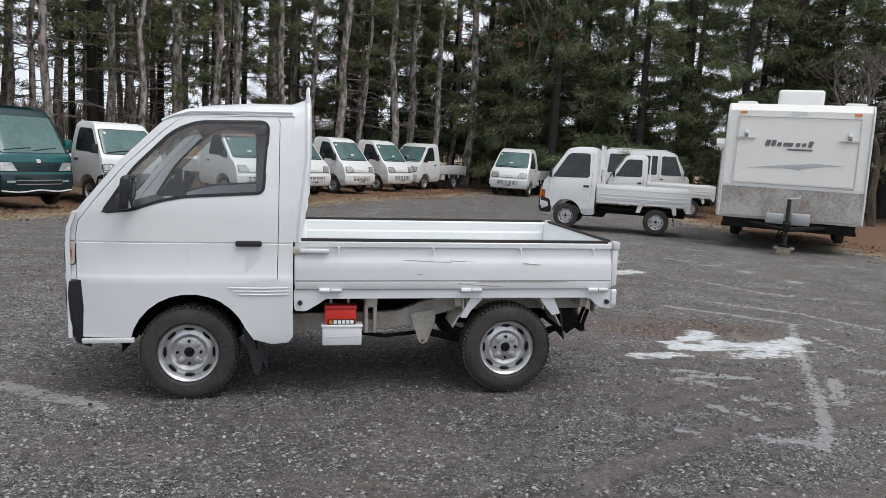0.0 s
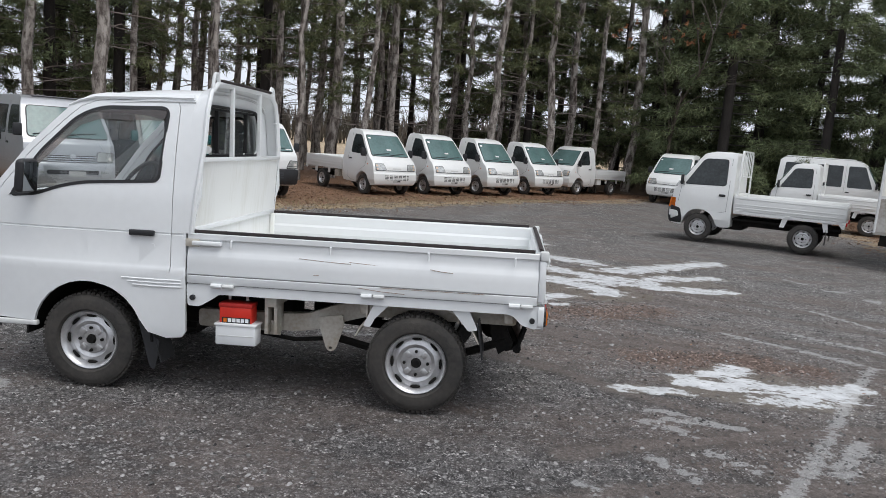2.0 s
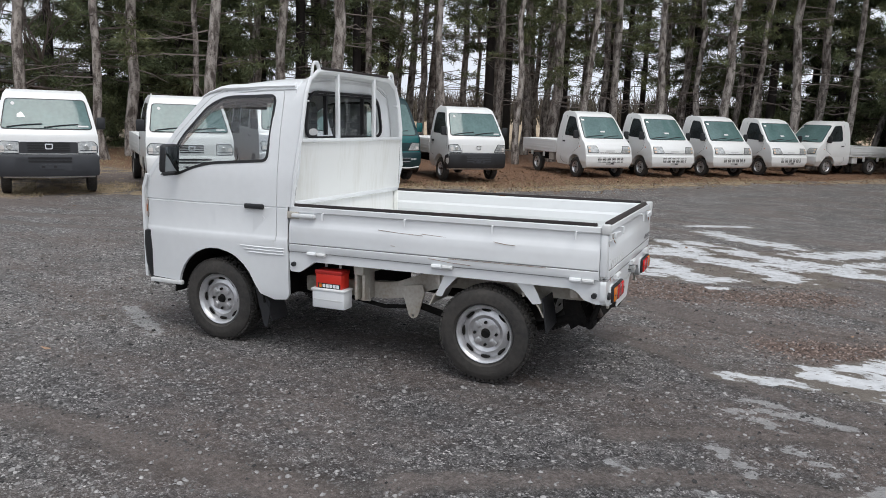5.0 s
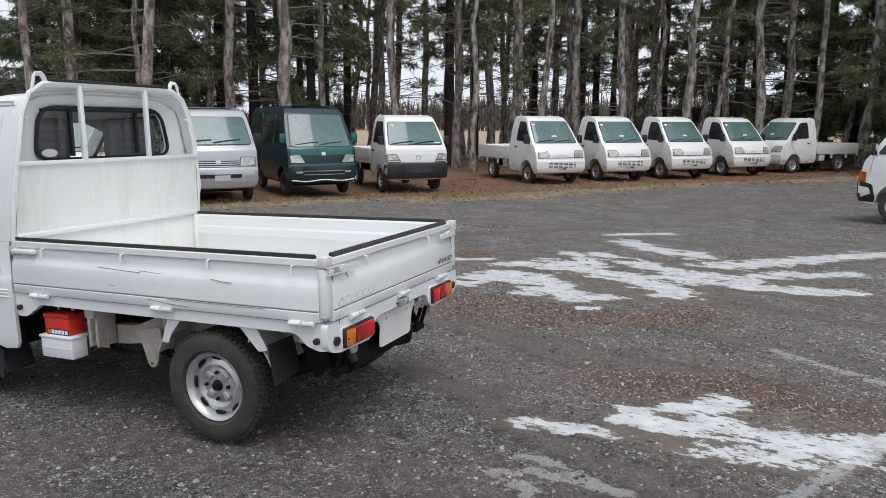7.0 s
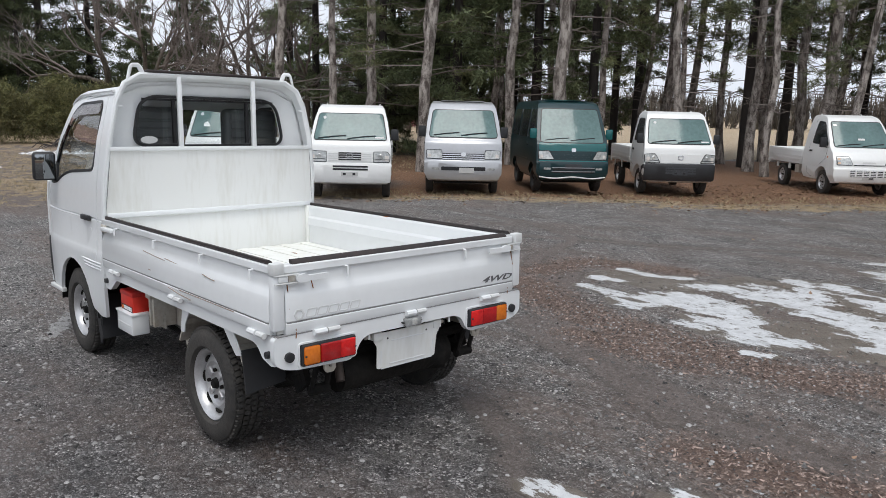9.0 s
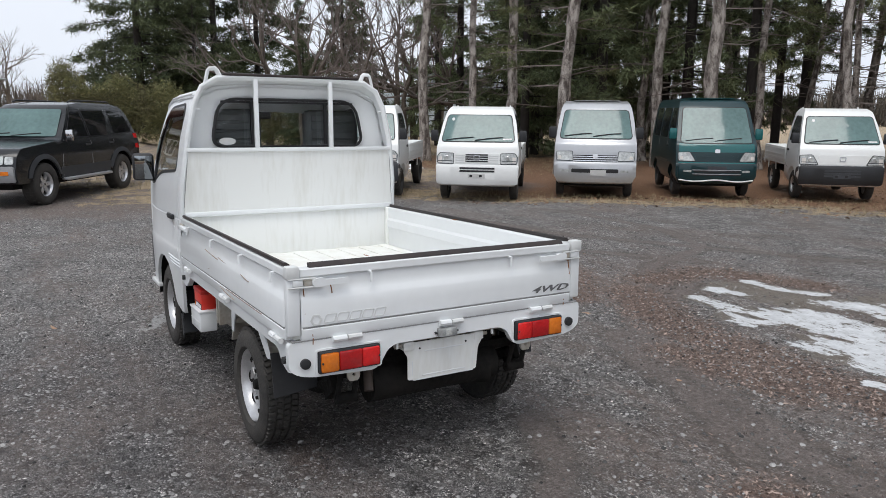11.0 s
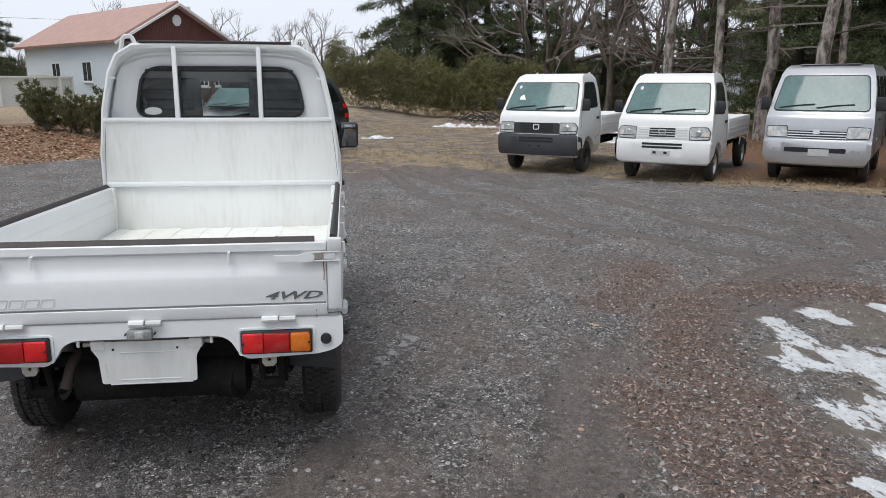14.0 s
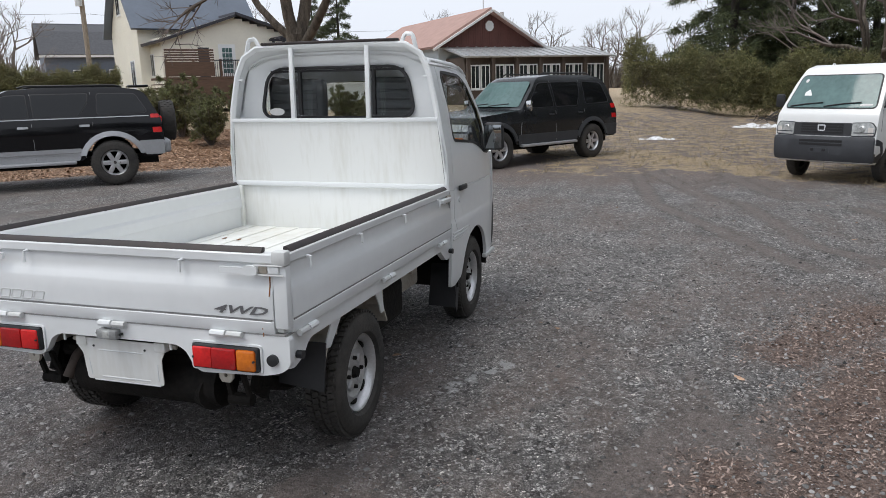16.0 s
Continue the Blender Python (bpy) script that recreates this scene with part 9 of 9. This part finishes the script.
# ---- hedges, shrubs and yard trees ----
def hedge(name, pts, width, height, label, seed, material, dens=170, size=0.16):
    rng = np.random.default_rng(seed)
    soup = Soup()
    for (x0, y0), (x1, y1) in zip(pts, pts[1:]):
        ln = math.hypot(x1 - x0, y1 - y0)
        nx_, ny_ = -(y1 - y0) / ln, (x1 - x0) / ln
        for _ in range(int(dens * ln)):
            t, s = rng.uniform(0, 1), rng.uniform(-1, 1)
            x, y = x0 + (x1 - x0) * t, y0 + (y1 - y0) * t
            hh = height * (0.84 + 0.3 * noise.noise(Vector((x * 0.9, y * 0.9, seed))) + 0.1 * rng.normal() * 0.6)
            z = hh * rng.uniform(0, 1) ** 0.6
            w = width * (1 - 0.45 * (z / hh) ** 3) * (0.75 + 0.5 * noise.noise(Vector((x * 1.3, y * 1.3, z * 1.2))))
            tufts(soup, rng, (x + nx_ * w * s, y + ny_ * w * s, ground_z(x, y) + z), 8, size, size * 0.075, -0.3)
    return tagged(new(name, soup.mesh(name, material)), label, "hedge", kind="stuff")


hedge("cedar_hedge", [(-27.2, 4.6), (-27.8, 8.0), (-28.6, 11.0), (-27.0, 15.5)], 1.1, 2.55, "tall brownish green cedar hedge", 3, CEDAR, 900, 0.16)
hedge("far_hedge", [(-22, -29), (-31.4, -23.4)], 0.8, 2.75, "clipped green hedge before the houses", 4, CEDAR, 900, 0.19)


def make_shrub(seed, h, w, material):
    rng = np.random.default_rng(seed)
    st, cr = Soup(), Soup()
    for _ in range(26):
        a, l_ = rng.uniform(0, 6.28), rng.uniform(0.3, 1.0)
        e = np.array([math.cos(a) * w * l_ * 0.6, math.sin(a) * w * l_ * 0.6, h * rng.uniform(0.35, 1.0) * (1.1 - 0.5 * l_)])
        st.rod([(0, 0, -0.05), e * [0.5, 0.5, 0.55], e], [0.014, 0.01, 0.004], 3)
        for t in (0.35, 0.5, 0.62, 0.75, 0.88, 1.0):
            tufts(cr, rng, e * t + rng.normal(size=3) * 0.08, 48, 0.10, 0.011, -0.4)
    return st.mesh("trunk", TWIG, True), cr.mesh("crown", material)


SHRUBM = mat("shrub_leaves", (0.13, 0.15, 0.055), 0.75, vary=0.4, scale=2, island=0.55, second=(0.11, 0.095, 0.045))
st_, cr_ = make_shrub(5, 1.5, 1.0, SHRUBM)
shrub = thing("shrub", pose(-14.6, -4.8, ground_z(-14.6, -4.8)), "small green and brown garden shrub", "shrub", "garden shrubs")
part("stem", st_, None, shrub)
part("crown", cr_, None, shrub)
for x, y, s in ((-15.3, -2.1, 0.85), (-11.9, -4.9, 1.15), (-11.2, -3.6, 1.0), (-12.6, -6.0, 1.1), (-13.2, -5.2, 0.8), (-16.5, -7.5, 0.9), (-14.3, -1.5, 0.9), (-14.2, -0.8, 0.8), (-13.9, -0.1, 0.9), (-13.8, 0.55, 0.75), (-14.6, 0.2, 0.85)):
    o = copy_thing(shrub, pose(x, y, ground_z(x, y), 0, 0, x * 50))
    o.scale = (s, s, s)

# big maple on the bank: stout trunk that forks low, fine bare twigs
rng_m = np.random.default_rng(12)
mt, mw = Soup(), Soup()


def limb(p, d, ln, rad, lv):
    pts, q, dd = [np.array(p, float)], np.array(p, float), np.array(d, float) / np.linalg.norm(d)
    for _ in range(5):
        dd = dd + rng_m.normal(size=3) * 0.10 + [0, 0, 0.02]
        dd /= np.linalg.norm(dd)
        q = q + dd * ln / 5
        pts.append(q)
    (mt if rad > 0.05 else mw).rod(pts, [rad * (1 - 0.45 * k / 5) for k in range(6)], 10 if rad > 0.08 else 4)
    if lv == 0:
        return
    for k in range(4 if lv > 1 else 5):
        t = rng_m.uniform(0.4, 1.0)
        i = min(4, int(t * 5))
        b_ = pts[i] + (pts[i + 1] - pts[i]) * (t * 5 - i)
        nd = dd + rng_m.normal(size=3) * 0.55 + [0, 0, 0.05 if lv > 1 else -0.12]
        limb(b_, nd, ln * rng_m.uniform(0.5, 0.75), rad * 0.5, lv - 1)


mt.rod([(0, 0, -0.2), (0, 0, 0.25), (0.02, 0, 1.0), (0.03, 0.02, 2.0), (0.0, 0.05, 2.7)], [0.50, 0.36, 0.30, 0.29, 0.33], 14)
limb((0.0, 0.0, 2.5), (0.15, -0.30, 1.0), 4.0, 0.20, 4)
limb((0.0, 0.1, 2.5), (-0.05, 0.25, 1.0), 4.0, 0.21, 4)
limb((0.0, 0.2, 2.3), (0.25, 1.0, 0.85), 4.2, 0.15, 4)
limb((0.0, -0.15, 2.6), (0.1, -0.9, 0.9), 3.6, 0.13, 4)
maple = tree_thing("maple_tree", mt.mesh("trunk", OLDBARK, True), None, "stout bare maple forking low on the leafy bank", "tree", "", mw.mesh("bare_branch", TWIG))
maple.matrix_basis = pose(-17.55, -4.66, ground_z(-17.55, -4.66))

# dense conifers and bare trees at the end of the lot
t_, c_ = make_spruce(61, 11.0, 3.2, 0.5, mat("pine_mass", (0.105, 0.125, 0.05), 0.7, vary=0.5, island=0.5, second=(0.03, 0.045, 0.02)), 0.12, 15)
mass = tree_thing("pine_tree", t_, c_, "broad dark green pine at the end of the lot", "tree", "yard conifers")
mass.matrix_basis = pose(-37.4, 9.2, 0) @ Matrix.Scale(1.36, 4)
for x, y, s in ((-38.6, 13.3, 1.3), (-42.0, 10.9, 1.5), (-36.1, 11.7, 0.8), (-40.5, 16.2, 1.2), (-30.0, 15.2, 0.6), (-29.0, 17.0, 0.75), (-24.8, 13.6, 0.4), (-34, 20, 0.7), (-50.4, -18.7, 0.95), (-51.0, -21.2, 0.85)):
    o = copy_thing(mass, pose(x, y, 0.0, 0, 0, x * 40))
    o.scale = (s, s, s)
bt_, bw_ = make_bare(71, 10.0, 0.16, 0.5, 5)
bare = tree_thing("bare_tree", bt_, None, "leafless broad tree with fine grey twigs", "tree", "bare trees", bw_)
bare.matrix_basis = pose(-21.5, 14.6, 0)
for x, y, s, tn in ((-24.5, 17.5, 1.1, 30), (-19.0, 17.0, 0.9, 80), (-22.8, 12.9, 1.0, 210), (-25.5, 14.4, 1.15, 320), (-29.0, 13.4, 1.2, 75), (-20.2, 15.8, 0.8, 260), (-27.5, 20.0, 1.2, 140), (-44, 2.5, 0.85, 200), (-46, 6.5, 0.75, 100), (-41, -1.0, 0.6, 300), (-50, 9, 0.8, 20), (-47, -24, 1.3, 60), (-36, -36, 1.3, 90), (-33, -47, 1.4, 10), (-55, -12, 1.2, 250), (16.6, 20.4, 0.85, 45), (18.6, 21.2, 1.0, 120), (20.5, 19.5, 1.0, 200), (17.8, 23.0, 1.0, 290), (-52, 1, 0.9, 170), (-54, -3.5, 1.1, 210), (-58, -7.5, 1.1, 15), (-49, -3, 0.8, 130), (-60, 3, 1.2, 60), (-37, -39, 1.3, 220), (-32, -33, 1.0, 330)):
    o = copy_thing(bare, pose(x, y, 0.0, 0, 0, tn))
    o.scale = (s, s, s)


# far brown woods behind everything
def far_woods(name, pts, height, seed, material, dens):
    rng = np.random.default_rng(seed)
    soup = Soup()
    for (x0, y0), (x1, y1) in zip(pts, pts[1:]):
        ln = math.hypot(x1 - x0, y1 - y0)
        for _ in range(int(dens * ln)):
            t = rng.uniform(0, 1)
            x, y = x0 + (x1 - x0) * t + rng.normal() * 3, y0 + (y1 - y0) * t + rng.normal() * 3
            hh = height * (0.75 + 0.5 * noise.noise(Vector((x * 0.06, y * 0.06, seed)))) * rng.uniform(0.6, 1.1)
            n = 15
            z0 = hh * rng.uniform(0.0, 0.55, n)
            a = rng.uniform(0, 6.28, n)
            ln = hh * rng.uniform(0.25, 0.5, n)
            out = rng.uniform(0.1, 0.75, n)
            tip = np.column_stack([x + np.cos(a) * ln * out, y + np.sin(a) * ln * out, np.minimum(z0 + ln, hh)])
            w = 0.012 * hh + 0.03
            b0 = np.column_stack([x - np.sin(a) * w, y + np.cos(a) * w, z0 - 0.2])
            b1 = np.column_stack([x + np.sin(a) * w, y - np.cos(a) * w, z0 - 0.2])
            soup.add(np.stack([b0, b1, tip], 1).reshape(-1, 3), [(3 * k, 3 * k + 1, 3 * k + 2) for k in range(n)])
    ob = tagged(new(name, soup.mesh(name, material)), "far brown leafless woods, with an added stretch out of view", "woods", kind="stuff")
    return ob


FARWOOD = mat("far_wood", (0.17, 0.14, 0.125), 0.9, vary=0.3, scale=0.15, island=0.35, second=(0.10, 0.095, 0.07))
far_woods("far_woods", [(-110, -110), (-120, -40), (-115, 20), (-95, 70), (-50, 110), (10, 120), (70, 100)], 7.5, 2, FARWOOD, 11)
# added out of view behind the camera, to darken reflections near the horizon
far_woods("back_woods", [(70, 100), (85, 30), (80, -40), (30, -95), (-50, -115), (-110, -110)], 13.0, 5, FARWOOD, 5)
far_woods("wood_edge", [(-48, 18), (-42, 26), (-40, 36)], 4.0, 6, FARWOOD, 30)

# ---- snow heaps, soil mound, brush and stored things ----
SNOW = mat("old_snow", (0.74, 0.75, 0.77), 0.7, vary=0.25, scale=7, bump=1.0, bscale=20, second=(0.20, 0.165, 0.13), contrast=(0.40, 0.52))


def heap(name, x, y, rx, ry, h, material, label, category, seed, turn=0.0):
    def f(u, v):
        a, r = 2 * math.pi * u, v
        q = 1 + 0.35 * noise.noise(Vector((math.cos(a) * 1.5, math.sin(a) * 1.5, seed)))
        p = pose(x, y, 0, 0, 0, turn) @ Vector((math.cos(a) * r * rx * q, math.sin(a) * r * ry * q, 0))
        n_ = noise.noise(Vector((p.x * 2.2, p.y * 2.2, seed)))
        return Vector((p.x, p.y, ground_z(p.x, p.y) - 0.03 + h * (1 - r * r) * (0.75 + 0.7 * n_ + 0.9 * noise.noise(Vector((p.x * 7, p.y * 7, seed))))))
    ob = part(name, grid(f, 56, 18), material, None, smooth=60)
    return tagged(ob, label, category)


heap("snow_drift", -15.6, 6.3, 0.6, 0.25, 0.11, SNOW, "dirty low heap of old snow", "snow", 3, 80)
heap("snow_drift", -21.5, 9.4, 1.3, 0.4, 0.15, SNOW, "dirty low heap of old snow", "snow", 4, 70)
heap("snow_drift", -17.6, 10.2, 0.6, 0.3, 0.09, SNOW, "thin patch of old snow", "snow", 5, 60)
heap("snow_drift", -14.5, 12.6, 1.1, 0.6, 0.35, SNOW, "heap of snow behind the pickups", "snow", 6, 50)
heap("soil_mound", 6.9, 33.0, 2.0, 1.3, 0.7, mat("soil", (0.12, 0.085, 0.06), 0.95, vary=0.4, scale=3, bump=0.8, bscale=20), "mound of brown soil and roots by the wood", "mound", 7, 20)


def stick(rng, count):
    return rng.normal(6.9, 1.2, count), rng.normal(33.0, 0.7, count), 0.25 + 0.35 * rng.random(count)


STICK = ([(-1, 0.02, 0.5), (1, 0.03, 0.75), (1, -0.03, 0.75), (-1, -0.02, 0.5), (0, 0, 0.72)], [(0, 1, 4), (1, 2, 4), (2, 3, 4), (3, 0, 4)])
scatter("brush_pile", "dead branches thrown over the mound", "branches", 90, stick, STICK, TWIG, 15)


def bush_stick(rng, count):
    return rng.normal(-22.5, 0.5, count), rng.normal(10.2, 0.4, count), 0.25 + 0.3 * rng.random(count)


scatter("brush_heap", "dark heap of brush beside the snow", "branches", 70, bush_stick, STICK, DARKBARK, 16)
# stored machines half hidden in the wood
for x, y, tn in ((8.9, 33.2, 20), (10.4, 33.6, 70)):
    mc = thing("stored_motorbike", pose(x, y, -0.1, 0, 0, tn), "old motorbike stored at the edge of the wood", "motorbike", "stored motorbikes")
    for k in (-0.6, 0.6):
        w_ = part("wheel", tyre_mesh(0.30, 0.1, 0.22, 12), TYRE, mc)
        w_.matrix_basis = pose(k, 0, 0.30)
    part("frame", T([(-0.6, 0, 0.3), (-0.2, 0, 0.55), (0.3, 0, 0.75), (0.6, 0, 0.3)], 0.05, 6), CHROME, mc)
    part("tank", B(-0.05, 0.35, -0.14, 0.14, 0.68, 0.9, bevel=0.06), mat("blue_tank", (0.03, 0.05, 0.20), 0.3, coat=0.5), mc)
    part("seat", B(-0.6, -0.05, -0.13, 0.13, 0.70, 0.80, bevel=0.04), BLACK, mc)
    part("handlebar", T([(0.4, -0.35, 1.0), (0.42, 0, 0.92), (0.4, 0.35, 1.0)], 0.018, 5), CHROME, mc)
    part("engine", B(-0.2, 0.25, -0.16, 0.16, 0.28, 0.58, bevel=0.05), RIM, mc)
